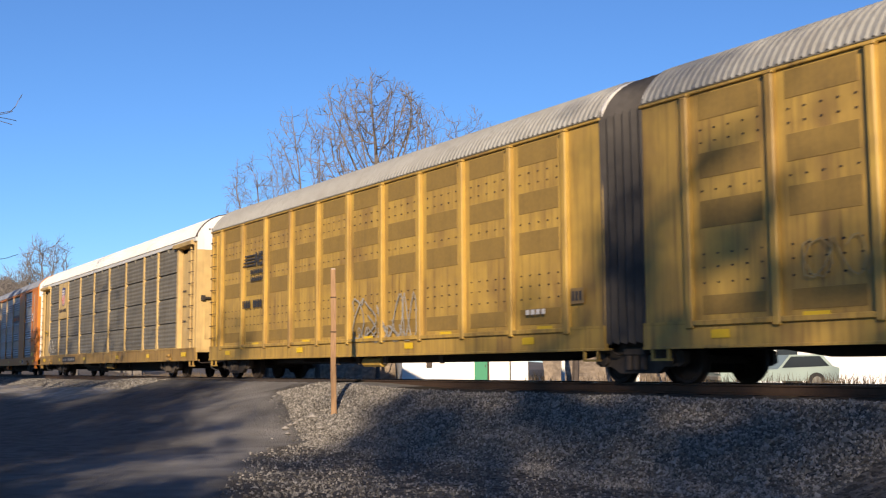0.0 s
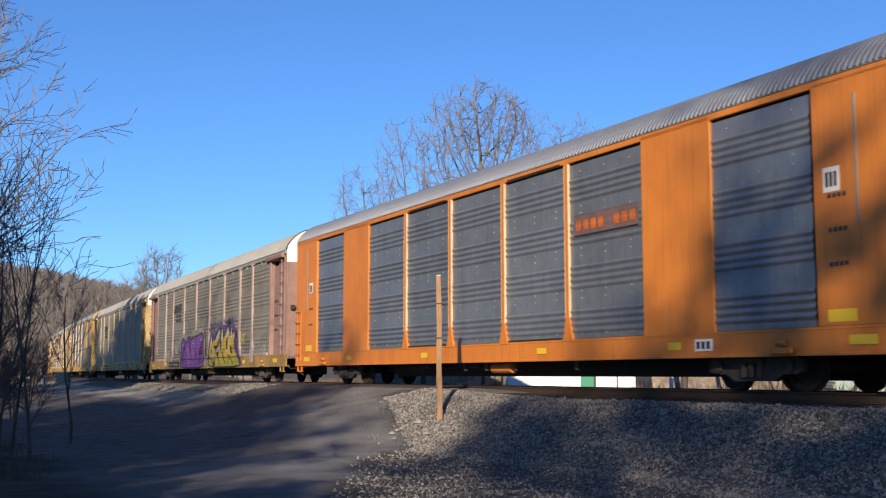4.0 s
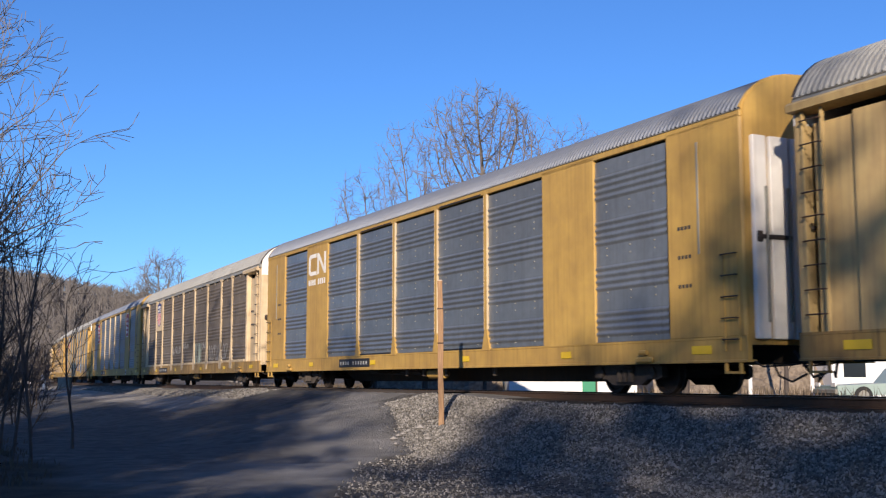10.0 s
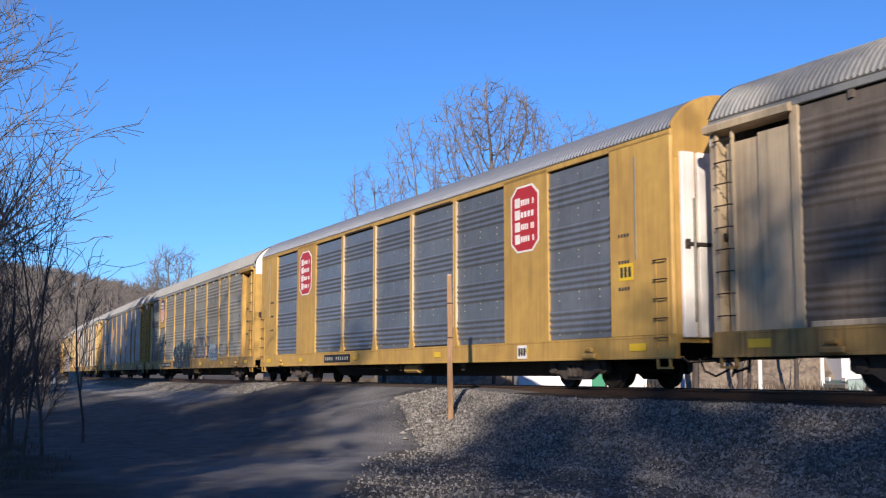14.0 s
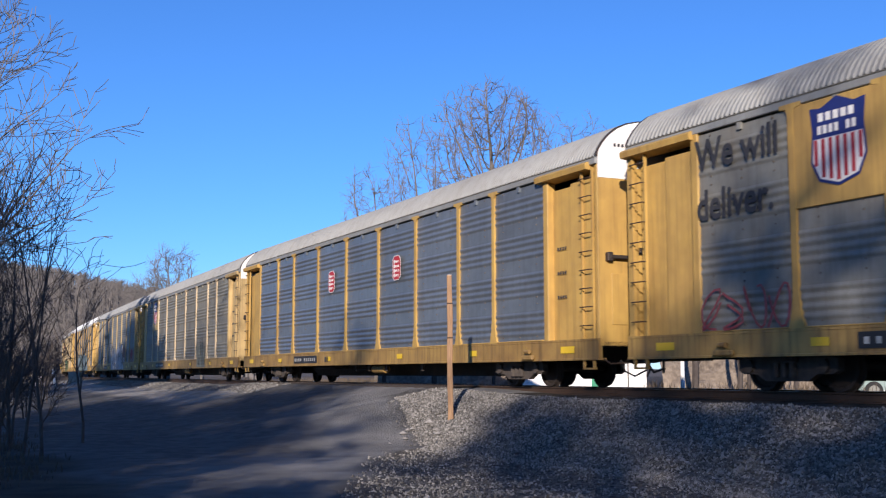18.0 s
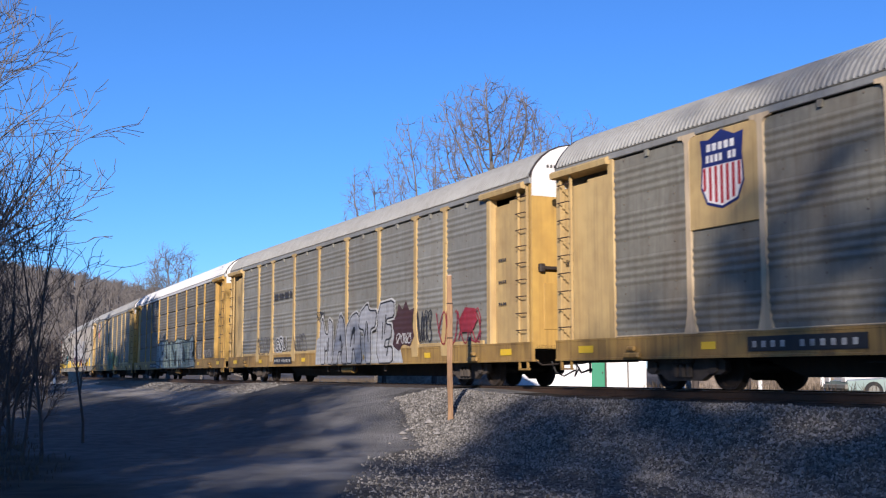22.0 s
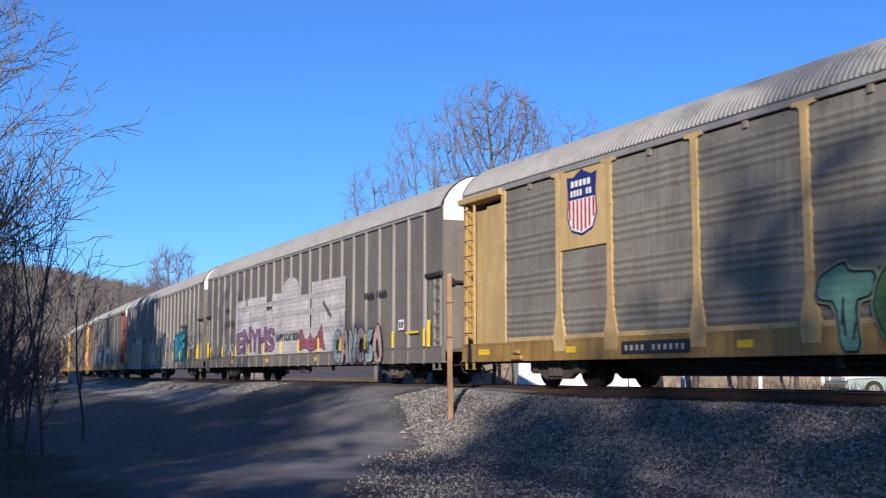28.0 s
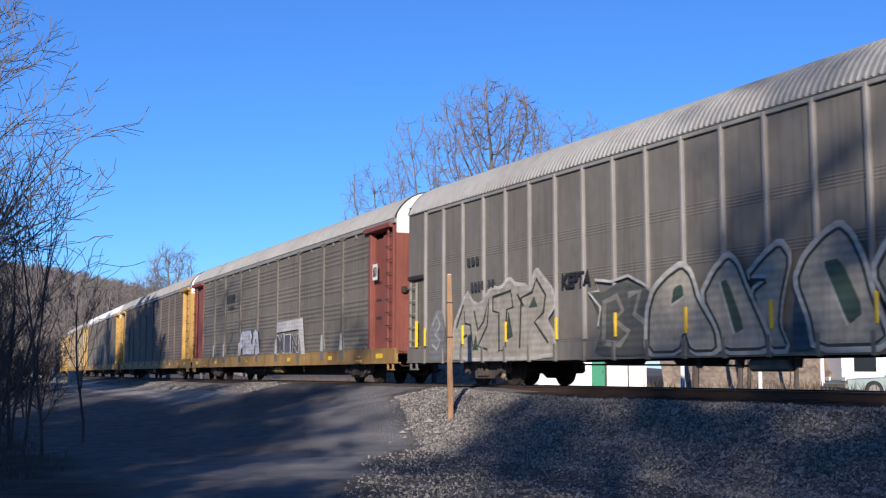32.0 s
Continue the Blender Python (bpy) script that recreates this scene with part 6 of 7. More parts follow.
burner(c, "ENYHS", -7.7, -1.9, 1.08, 2.3, paint((0.27, 0.15, 0.23)), paint((0.12, 0.05, 0.10)), 151, None, 0.10, fat=(0.1, 0.05, 0.02), lift=0.022)
lettering(c, "paint_tag", "HAPPY B-DAY IRISH", -1.7, 1.55, 0.42, paint((0.05, 0.05, 0.07)), 0.006, 0.2, 9, 0.80)
rose = paint((0.36, 0.11, 0.16))
wing = [(1.3, 1.15), (1.35, 1.8), (1.6, 1.95), (1.9, 1.6), (2.3, 1.5), (2.6, 1.75), (3.0, 1.5), (3.5, 1.7), (3.9, 2.05), (4.05, 1.5), (4.3, 1.12), (3.6, 1.25), (2.8, 1.1), (2.0, 1.25)]
patch_paint(c, wing, rose, 7, "paint_fill")
stroke(c, wing, 0.03, paint((0.16, 0.04, 0.07)), 9, "paint_edge", True)
for pts in (((1.6, 1.3), (1.8, 1.5), (2.1, 1.35)), ((2.5, 1.25), (2.7, 1.5), (3.0, 1.3)), ((3.3, 1.35), (3.7, 1.6), (3.9, 1.35))):
    stroke(c, pts, 0.04, paint((0.16, 0.04, 0.07)), 9)
wild(c, "CANCSO", 5.2, 9.6, 0.64, 1.72, paint((0.36, 0.48, 0.44)), P_BLACK, None, None, 153, 10, 0.1, 0.04, paint((0.50, 0.36, 0.33)))
bars(c, -9.95, -9.1, 3.1, 3.3, 3, M["ink"], 6), bars(c, -9.85, -8.4, 2.42, 2.7, 7, M["ink"], 6)
bars(c, 8.0, 9.9, 2.65, 2.85, 9, M["ink"], 6)
label_box(c, 10.8, 1.58, 0.42, 0.3)
scrawl(c, -12.2, -11.0, 1.1, 1.6, 3, P_FAINT, 154), scrawl(c, -10.1, -8.3, 1.08, 1.6, 3, P_WHITE, 155, 0.03)
decal(c, "reflector", rect(11.4, 12.3, 1.45, 1.52), M["hiviz"], 6)

# 17: pale letters and cyan letters
c = couple("taupe steel car carrier with pale and cyan graffiti", "steel", "taupe", "taupe", "roof", post=M["taupe_post"])
pale, dk = paint((0.56, 0.515, 0.41)), paint((0.035, 0.045, 0.035))
pale, chalk, moss = paint((0.40, 0.37, 0.30)), paint((0.52, 0.52, 0.47)), paint((0.05, 0.085, 0.06))


def arch_letter(car, pts, hole=None, fill=pale, layer=6):
    """A tall sprayed letter: chalky outer line, fill, dark line inside its edge."""
    mx, mz = sum(p[0] for p in pts) / len(pts), sum(p[1] for p in pts) / len(pts)
    patch_paint(car, round_off(pts), fill, layer, "paint_fill")
    stroke(car, pts, 0.10, chalk, layer + 1, "paint_outline", True)
    stroke(car, [(mx + 0.9 * (x - mx), max(0.68, mz + 0.92 * (z - mz) - 0.02)) for x, z in pts], 0.055, dk, layer + 2, "paint_edge", True)
    if hole:
        patch_paint(car, round_off(list(hole)), moss, layer + 2, "paint_hole")
        stroke(car, [hole[0], hole[-1]], 0.05, chalk, layer + 3)


patch_paint(c, round_off([(-12.3, 0.64), (-12.3, 1.5), (-11.9, 2.0), (-11.5, 2.05), (-11.3, 1.5), (-11.2, 0.64)]), paint((0.22, 0.225, 0.23)), 4)
stroke(c, ((-12.1, 1.6), (-11.8, 1.9), (-11.6, 1.6), (-11.9, 1.35), (-11.6, 1.2), (-11.8, 0.95), (-12.1, 1.1)), 0.06, chalk, 6)
word_ = [(-10.85, 0.66), (-10.83, 1.5), (-10.0, 2.45), (-9.68, 2.13), (-9.3, 2.04), (-8.7, 2.45), (-8.23, 2.4), (-7.78, 2.63), (-7.5, 2.45), (-7.0, 2.4), (-6.84, 2.22), (-6.53, 2.77), (-6.16, 2.49), (-5.82, 2.22), (-5.67, 1.86), (-6.1, 1.54), (-5.7, 1.13), (-5.75, 0.66)]
patch_paint(c, word_, pale, 5, "paint_fill")
stroke(c, word_, 0.09, chalk, 6, "paint_outline", True)
for pts in (((-10.6, 1.5), (-10.2, 2.1), (-10.1, 1.6), (-9.8, 1.55), (-9.7, 1.0)), ((-9.6, 1.9), (-9.4, 1.4), (-9.1, 1.6), (-8.8, 2.2), (-8.9, 1.5), (-9.4, 1.0), (-8.9, 0.9)), ((-8.6, 2.2), (-7.7, 2.3), (-7.6, 1.9), (-7.9, 1.85), (-8.0, 0.9), (-8.3, 0.85), (-8.3, 1.8), (-8.6, 1.85), (-8.6, 2.2)),
            ((-7.3, 0.9), (-7.2, 2.1), (-6.7, 2.2), (-6.5, 2.5), (-6.1, 2.1), (-6.2, 1.7), (-6.6, 1.5), (-6.0, 1.0)), ((-7.4, 2.2), (-7.1, 1.9)), ((-10.4, 0.7), (-10.3, 1.2), (-10.0, 1.3))):
    stroke(c, pts, 0.065, dk, 8, "paint_edge")
for pts in (((-6.85, 1.85), (-6.6, 2.1), (-6.45, 1.85)), ((-8.0, 1.1), (-7.8, 1.8), (-7.6, 1.2)), ((-9.7, 0.9), (-9.5, 1.3), (-9.4, 0.9))):
    patch_paint(c, pts, moss, 9, "paint_hole")
patch_paint(c, round_off([(-4.2, 0.66), (-3.9, 1.2), (-4.0, 1.6), (-4.3, 2.0), (-3.8, 2.0), (-3.2, 2.2), (-2.6, 2.1), (-2.1, 1.9), (-1.9, 0.66)]), paint((0.10, 0.105, 0.09)), 4, "paint_shade")
stroke(c, ((-4.0, 1.3), (-3.9, 1.7), (-4.35, 2.05), (-3.95, 2.05), (-4.1, 2.3), (-3.5, 2.22), (-2.9, 2.3), (-2.45, 2.12), (-2.2, 2.0)), 0.06, chalk, 6)
for pts in (((-3.8, 0.95), (-3.75, 1.8), (-3.3, 1.9), (-3.1, 1.6), (-3.4, 1.4), (-2.9, 1.15), (-3.2, 0.9), (-3.8, 0.95)), ((-2.9, 1.9), (-2.5, 1.95), (-2.7, 1.5), (-2.3, 1.3))):
    stroke(c, pts, 0.14, paint((0.30, 0.285, 0.24)), 6)
arch_letter(c, [(-2.35, 0.68), (-2.3, 1.55), (-2.08, 1.97), (-1.62, 2.25), (-1.15, 2.42), (-0.87, 2.22), (-0.68, 1.72), (-0.14, 1.08), (-0.1, 0.68), (-0.9, 0.68), (-1.1, 1.1), (-1.3, 0.68)], ((-1.5, 1.6), (-1.4, 1.95), (-1.15, 2.0), (-1.1, 1.75)))
arch_letter(c, [(-0.05, 0.68), (-0.14, 1.1), (-0.62, 1.75), (-0.24, 2.2), (0.17, 2.48), (0.42, 2.3), (0.67, 1.8), (0.97, 1.3), (1.17, 0.95), (1.2, 0.68)], ((-0.05, 1.95), (0.15, 2.0), (0.58, 1.1), (0.3, 1.0)), layer=9)
arch_letter(c, [(0.6, 2.0), (1.07, 2.35), (1.51, 2.58), (1.75, 2.3), (1.5, 1.6), (1.42, 1.1), (1.65, 0.68), (1.22, 0.68), (1.15, 1.0), (0.9, 1.4), (0.75, 1.75), (1.2, 1.95)], None, layer=6)
arch_letter(c, [(1.8, 1.85), (2.04, 2.25), (2.5, 2.58), (2.86, 2.72), (3.1, 2.52), (3.35, 2.05), (3.5, 1.5), (3.85, 0.68), (2.2, 0.68), (2.1, 1.2)], ((2.45, 2.1), (2.85, 2.14), (3.3, 1.25), (2.95, 1.05)), layer=9)
patch_paint(c, [(1.72, 0.68), (1.75, 1.3), (1.85, 1.7), (2.1, 1.1), (2.15, 0.68)], paint((0.04, 0.07, 0.10)), 6, "paint_shade")
arch_letter(c, [(3.45, 1.9), (3.75, 2.3), (4.1, 2.55), (4.4, 2.45), (4.75, 1.9), (5.05, 1.25), (5.3, 0.68), (4.6, 0.68), (4.4, 1.1), (4.1, 0.68), (3.95, 0.68), (3.8, 1.3)], ((4.05, 1.5), (4.1, 1.95), (4.3, 1.95), (4.5, 1.45)), layer=6)
arch_letter(c, [(5.1, 1.5), (5.3, 2.05), (5.7, 2.3), (6.1, 2.1), (6.3, 1.5), (6.3, 0.68), (5.4, 0.68)], ((5.55, 1.2), (5.6, 1.8), (5.85, 1.8), (5.95, 1.2)), paint((0.28, 0.265, 0.22)), 9)
lettering(c, "paint_tag", "KEPTA", -5.45, 2.22, 0.42, P_BLACK, 0.02, 0.1, 4, 0.95)
patch_paint(c, [(6.35, 0.95), (6.4, 2.3), (6.7, 2.5), (9.5, 2.75), (9.55, 0.9)], paint((0.015, 0.16, 0.20)), 4)
burner(c, "BSF", 6.5, 9.4, 1.0, 2.5, P_CYAN, P_BLACK, 164, None, 0.04, fat=(0.12, 0.085, 0.04), lift=0.022)
bars(c, -10.0, -9.3, 3.1, 3.3, 3, M["ink"], 6), bars(c, -9.8, -8.5, 2.42, 2.65, 7, M["ink"], 6)
bars(c, 8.0, 9.9, 2.75, 2.92, 9, M["ink"], 6)
label_box(c, 10.8, 1.6, 0.42, 0.34)
scrawl(c, 10.9, 12.2, 2.2, 2.5, 4, P_FAINT, 165), scrawl(c, 9.8, 10.6, 1.7, 2.3, 3, P_BLACK, 166, 0.014), scrawl(c, 5.6, 6.3, 1.5, 2.2, 2, P_BLACK, 167, 0.014)
lettering(c, "paint_tag", "FIFTY", 11.3, 1.6, 0.26, FLAT_WHITE, 0.004, 0, 6)

# 18: red ends
c = couple("grey ribbed car carrier with oxide red ends", "bracket", "red", "zinc_dark", "roof", sill=M["sill"], post=M["zinc_dark"])
spray(c, -4.4, -0.95, 1.0, 2.2, 3, paint((0.55, 0.56, 0.58)), paint((0.08, 0.12, 0.25)), 171)
patch_paint(c, [(1.5, 1.9), (1.6, 2.3), (4.9, 2.35), (5.2, 1.0), (4.8, 1.0), (4.4, 1.95)], P_WHITE, 2)
burner(c, "MIN", 1.6, 4.4, 1.05, 1.85, paint((0.10, 0.10, 0.11)), P_WHITE, 172, None, 0.03, fat=(0.05, 0.05, 0.02))
bars(c, -6.7, -5.2, 3.5, 3.9, 4, M["ink"], 1), bars(c, -6.4, -5.2, 3.2, 3.35, 5, M["ink"], 1)
for x in POSTS:
    decal(c, "post_foot", [(x - 0.14, 1.08), (x + 0.14, 1.08), (x + 0.08, 1.65), (x - 0.08, 1.65)], P_WHITE, 3)
label_box(c, 12.0, 3.2, 0.4, 0.5)

# 19 to 22: the cars behind
c = couple("grimy brown ribbed car carrier with yellow ends", "bracket", "yellow", "zinc_brown", "roof", sill=M["sill"], post=M["zinc_brown"])
c = couple("grimy dark ribbed car carrier with white-capped yellow ends", "bracket", "yellow", "zinc_dark", "roof_white", sill=M["sill"], post=M["zinc_brown"])
c = couple("tan car carrier with faded panels and yellow ends", "bracket", "cream", "zinc_tan", "roof", sill=M["sill"])
c = couple("faded yellow car carrier with grey panels", "solid", "ochre", "zinc_dark", "roof")

# ---------------------------------------------------------------- trees
def tubes(name, p0, p1, r0, r1, sides=3):
    """One mesh of many tapered rods."""
    p0, p1 = np.asarray(p0, float), np.asarray(p1, float)
    d = p1 - p0
    d /= np.linalg.norm(d, axis=1)[:, None] + 1e-9
    ref = np.where(np.abs(d[:, 2:3]) < 0.9, (0.0, 0.0, 1.0), (1.0, 0.0, 0.0))
    a = np.cross(d, ref)
    a /= np.linalg.norm(a, axis=1)[:, None] + 1e-9
    b = np.cross(d, a)
    n = len(p0)
    ang = 2 * np.pi * np.arange(sides) / sides
    off = np.cos(ang)[None, :, None] * a[:, None] + np.sin(ang)[None, :, None] * b[:, None]
    v = np.concatenate([p0[:, None] + off * np.asarray(r0)[:, None, None], p1[:, None] + off * np.asarray(r1)[:, None, None]], 1).reshape(-1, 3)
    base = (np.arange(n) * 2 * sides)[:, None]
    fs = [np.concatenate([base + j, base + (j + 1) % sides, base + sides + (j + 1) % sides, base + sides + j], 1) for j in range(sides)]
    return fast_mesh(name, v.tolist(), np.concatenate(fs).tolist())


def branching(seed, height, bole=0.25, spread_=0.5, limbs=13, thick=0.22, levels=4, up=0.35, stems=1, twiggy=1.0, thin=0.011, split=2):
    """Rods of a leafless tree: trunk and limbs, and the fine twigs, as two lists."""
    rng = np.random.RandomState(seed)
    big, fine = [], []

    def grow(p, d, length, r, level):
        n = (6, 5, 4, 3, 2)[level]
        seg = length / n
        pts = [p]
        for i in range(n):
            d = unit(d + rng.normal(0, (0.06, 0.11, 0.14, 0.17, 0.2)[level], 3) + np.array((0, 0, up * 0.10 * level)))
            q = pts[-1] + d * seg
            ra, rb = r * (1 - 0.75 * i / n), r * (1 - 0.75 * (i + 1) / n)
            (big if level < split else fine).append((pts[-1], q, max(ra, thin), max(rb, 0.85 * thin)))
            pts.append(q)
            if level < levels and (level > 0 or i >= 0):
                start = bole * n if level == 0 else 0.6
                if i + 1 < start:
                    continue
                kids = (limbs / (n * (1 - bole)), 1.5, 1.5, 1.6)[level] * (1 if level == 0 else twiggy)
                for _ in range(int(kids) + (rng.rand() < kids % 1)):
                    ax = unit(rng.normal(0, 1, 3))
                    side = unit(np.cross(d, ax))
                    tilt = rng.uniform(0.5, 1.0) * (spread_ * 1.5 if level == 0 else 0.9)
                    nd = unit(d * math.cos(tilt) + side * math.sin(tilt))
                    frac = (i + 1) / n
                    grow(q, nd, length * rng.uniform(0.38, 0.62) * (1.15 - 0.5 * frac), rb * rng.uniform(0.45, 0.7), level + 1)
    for k in range(stems):
        a = 6.283 * k / stems + rng.rand()
        lean = 0 if stems == 1 else 0.22
        grow(np.zeros(3), unit((lean * math.cos(a), lean * math.sin(a), 1)), height * rng.uniform(0.62, 0.72), thick * (1 if stems == 1 else 0.7), 0)
    return big, fine


def rods(name, segs, sides=3):
    p0, p1, r0, r1 = zip(*segs)
    return tubes(name, p0, p1, r0, r1, sides)


def bare_tree(label, at, seed, material, twig_material=None, group="", name="tree", **k):
    big, fine = branching(seed, **k)
    x, y = at
    tr = thing(name, label, "tree", Matrix.Translation((x, y, ground_z(x, y) - 0.1)), group)
    if k.get("split") == 1:
        piece("trunk", Shape().tube([big[0][0], *[q for _, q, _, _ in big]], [big[0][2], *[r for _, _, _, r in big]], 6), material, tr)
    else:
        piece("trunk", rods("trunk", big, 6), material, tr)
    piece("crown", rods("crown", fine, 3), twig_material or material, tr, "bare twigs")
    return tr


def colony(seed, crown, radii, n=420, step_=0.40, tip=0.018, start=0.55, twig=0.45, power=2.05):
    """Rods of a tree that grows towards points scattered through its crown; crown and radii are offsets from its foot."""
    rng = np.random.RandomState(seed)
    u = rng.normal(0, 1, (n, 3))
    u *= (rng.rand(n, 1) ** (1 / 2.2)) / np.linalg.norm(u, axis=1)[:, None]
    u = np.sign(u) * np.abs(u) ** 0.68
    pts = np.array(crown) + u * np.array(radii) * (1 + 0.12 * np.sin(3 * np.arctan2(u[:, 1:2], u[:, 0:1]) + 2 * u[:, 2:3] + seed))
    low = crown[2] - radii[2] * start
    m = max(4, int(low / step_))
    nodes = [np.array((crown[0] * 0.4 * (i / m) ** 2, crown[1] * 0.4 * (i / m) ** 2, low * i / m)) + rng.normal(0, 0.03, 3) for i in range(m + 1)]
    par = list(range(-1, m))
    best, bd = np.zeros(n, int), np.full(n, 1e9)
    fresh, alive = list(range(len(nodes))), np.ones(n, bool)
    for _ in range(70):
        P = np.array([nodes[k] for k in fresh])
        d = np.linalg.norm(pts[:, None] - P[None], axis=2)
        j = d.argmin(1)
        dm = d[np.arange(n), j]
        up = dm < bd
        bd[up], best[up] = dm[up], np.array(fresh)[j[up]]
        alive &= bd > 0.6
        if not alive.any():
            break
        fresh = []
        for k in np.unique(best[alive]):
            v_ = pts[alive & (best == k)] - nodes[k]
            g = unit((v_ / np.linalg.norm(v_, axis=1)[:, None]).sum(0) + rng.normal(0, 0.42, 3) + (0, 0, 0.12))
            nodes.append(nodes[k] + g * step_)
            par.append(int(k))
            fresh.append(len(nodes) - 1)
    k = len(nodes)
    area = np.zeros(k)
    kids = np.zeros(k, int)
    for i in range(k - 1, 0, -1):
        if kids[i] == 0:
            area[i] = tip ** power
        area[par[i]] += area[i]
        kids[par[i]] += 1
    rad = np.maximum(area, tip ** power) ** (1 / power)
    big, fine = [], []
    for i in range(1, k):
        (big if rad[i] > 3.2 * tip else fine).append((nodes[par[i]], nodes[i], rad[par[i]] if kids[par[i]] == 1 else min(rad[par[i]], 1.3 * rad[i]), rad[i]))
        if rad[i] < 3 * tip:
            d0 = unit(nodes[i] - nodes[par[i]])
            for _ in range(3):
                d1 = unit(d0 + rng.normal(0, 0.55, 3) + (0, 0, 0.2))
                q = nodes[i] + d1 * twig * rng.uniform(0.5, 1.2)
                fine.append((nodes[i], q, 0.75 * tip, 0.6 * tip))
                fine.append((q, q + unit(d1 + rng.normal(0, 0.4, 3)) * twig * 0.6, 0.6 * tip, 0.5 * tip))
    return big, fine


def crown_tree(label, at, material, group="", **k):
    big, fine = colony(**k)
    x, y = at
    tr = thing("tree", label, "tree", Matrix.Translation((x, y, ground_z(x, y) - 0.1)), group)
    piece("trunk", rods("trunk", big, 6), material, tr)
    piece("crown", rods("crown", fine, 3), material, tr, "bare twigs")
    return tr


# trees beyond the line
crown_tree("tall leafless tree with pale grey branches behind the railway", (3.1, 70.0), M["bark"], seed=4, crown=(0.0, 0, 14.3), radii=(3.6, 3.1, 4.7), n=3800, tip=0.018, start=0.95)
crown_tree("leafless tree with pale forked branches behind the railway", (-0.2, 71.0), M["bark"], seed=9, crown=(-1.6, 0, 12.0), radii=(1.9, 1.8, 5.0), n=900, tip=0.015, start=0.9)
crown_tree("slim leafless tree behind the railway", (8.3, 76.0), M["bark"], seed=14, crown=(0.6, 0, 13.6), radii=(2.8, 2.4, 5.0), n=800, tip=0.013)
crown_tree("low leafless tree behind the railway", (-4.6, 78.0), M["bark"], seed=19, crown=(0, 0, 10.2), radii=(2.7, 2.5, 5.0), n=800, tip=0.013)
crown_tree("distant leafless tree with a rounded crown", (-31.6, 130.0), M["bark_far"], seed=24, crown=(0, 0, 9.6), radii=(2.9, 2.9, 6.0), n=700, tip=0.024, twig=0.7)
crown_tree("distant leafless tree with a rounded crown", (-35.0, 133.0), M["bark_far"], seed=29, crown=(0, 0, 7.8), radii=(2.9, 2.9, 5.2), n=650, tip=0.022, twig=0.7)
bare_tree("distant leafless tree beside the line", (-36.0, 138.0), 43, M["bark_far"], height=14.0, spread_=0.7, limbs=14, thick=0.25, bole=0.2, up=0.1)
bare_tree("distant leafless tree beside the line", (-30.2, 142.0), 47, M["bark_far"], height=13.5, spread_=0.7, limbs=14, thick=0.25, bole=0.2, up=0.1)
# thicket beside the lane
for x, y, h, sd in ((-8.75, 23.0, 6.4, 3), (-8.25, 22.4, 6.0, 7), (-7.55, 21.5, 6.6, 9), (-8.6, 21.0, 5.4, 13), (-7.9, 25.0, 5.2, 15), (-9.3, 24.5, 7.0, 17)):
    bare_tree("thin dark sapling in the roadside thicket", (x, y), sd, M["bark_dark"], group="saplings beside the lane", name="sapling", height=h, spread_=0.36, limbs=7, thick=0.036, bole=0.3, levels=2, twiggy=0.6, thin=0.007, split=1)
for x, y, h, sd in ((-13.6, 31.0, 14.0, 51), (-15.6, 34.0, 15.0, 53), (-12.3, 29.0, 10.5, 55), (-19.5, 40.0, 14.0, 57), (-23.5, 46.0, 13.0, 59)):
    bare_tree("leafless roadside tree with pale sunlit twigs", (x, y), sd, M["bark"], group="roadside trees", height=h, spread_=0.5, limbs=14, thick=0.13, bole=0.2 if x > -17 else 0.45, levels=3, up=0.1, twiggy=1.0)

for x, y, h, sd in ((-9.4, 24.0, 6.2, 71), (-9.0, 22.8, 4.8, 73), (-10.2, 26.0, 6.8, 75), (-9.8, 25.2, 5.0, 77), (-8.5, 20.6, 3.8, 79), (-11.0, 28.0, 7.5, 81)):
    bare_tree("twiggy brown bush in the roadside thicket", (x, y), sd, M["bark_dark"], group="bushes beside the lane", name="bush", height=h, spread_=0.5, limbs=9, thick=0.03, bole=0.12, levels=3, twiggy=0.7, thin=0.0045, split=1)

for k in range(14):
    y = 27.0 + 1.7 * k
    x = -y * (0.375 + 0.03 * math.sin(2.3 * k)) - 0.2
    bare_tree("low tangled brown bush at the edge of the thicket", (x, y), 200 + k, M["bark_dark"], group="brush beside the lane", name="bush", height=2.6 + 1.3 * math.sin(1.7 * k) ** 2, spread_=0.6, limbs=12, thick=0.03, bole=0.05, levels=3, twiggy=0.8, thin=0.007, split=1)

# woods on the far hill, and brush
rng = np.random.RandomState(5)
P0, P1, R0, R1 = [], [], [], []
ang = rng.uniform(radians(-30), radians(-9), 9000)
dist = rng.uniform(150, 620, 9000)
hx, hy = dist * np.sin(ang), dist * np.cos(ang)
hz, hs, hw = ground_height(hx, hy)
for x, y, z, w in zip(hx, hy, hz, hw):
    if -30 < w < 6:
        continue
    h = rng.uniform(3.5, 6.5)
    P0.append((x, y, z)), P1.append((x, y, z + h)), R0.append(0.22), R1.append(0.04)
    for k in range(9):
        q = np.array((x, y, z + h * rng.uniform(0.3, 0.85)))
        d = np.array((rng.normal(0, 0.6), rng.normal(0, 0.6), rng.uniform(0.5, 1.2)))
        P0.append(q), P1.append(q + d * h * 0.32), R0.append(0.13), R1.append(0.05)
tagged(piece("woods", tubes("woods", P0, P1, R0, R1, 3), M["bark_far"]), "brown leafless woods covering the distant hillside", "woods", kind="stuff")


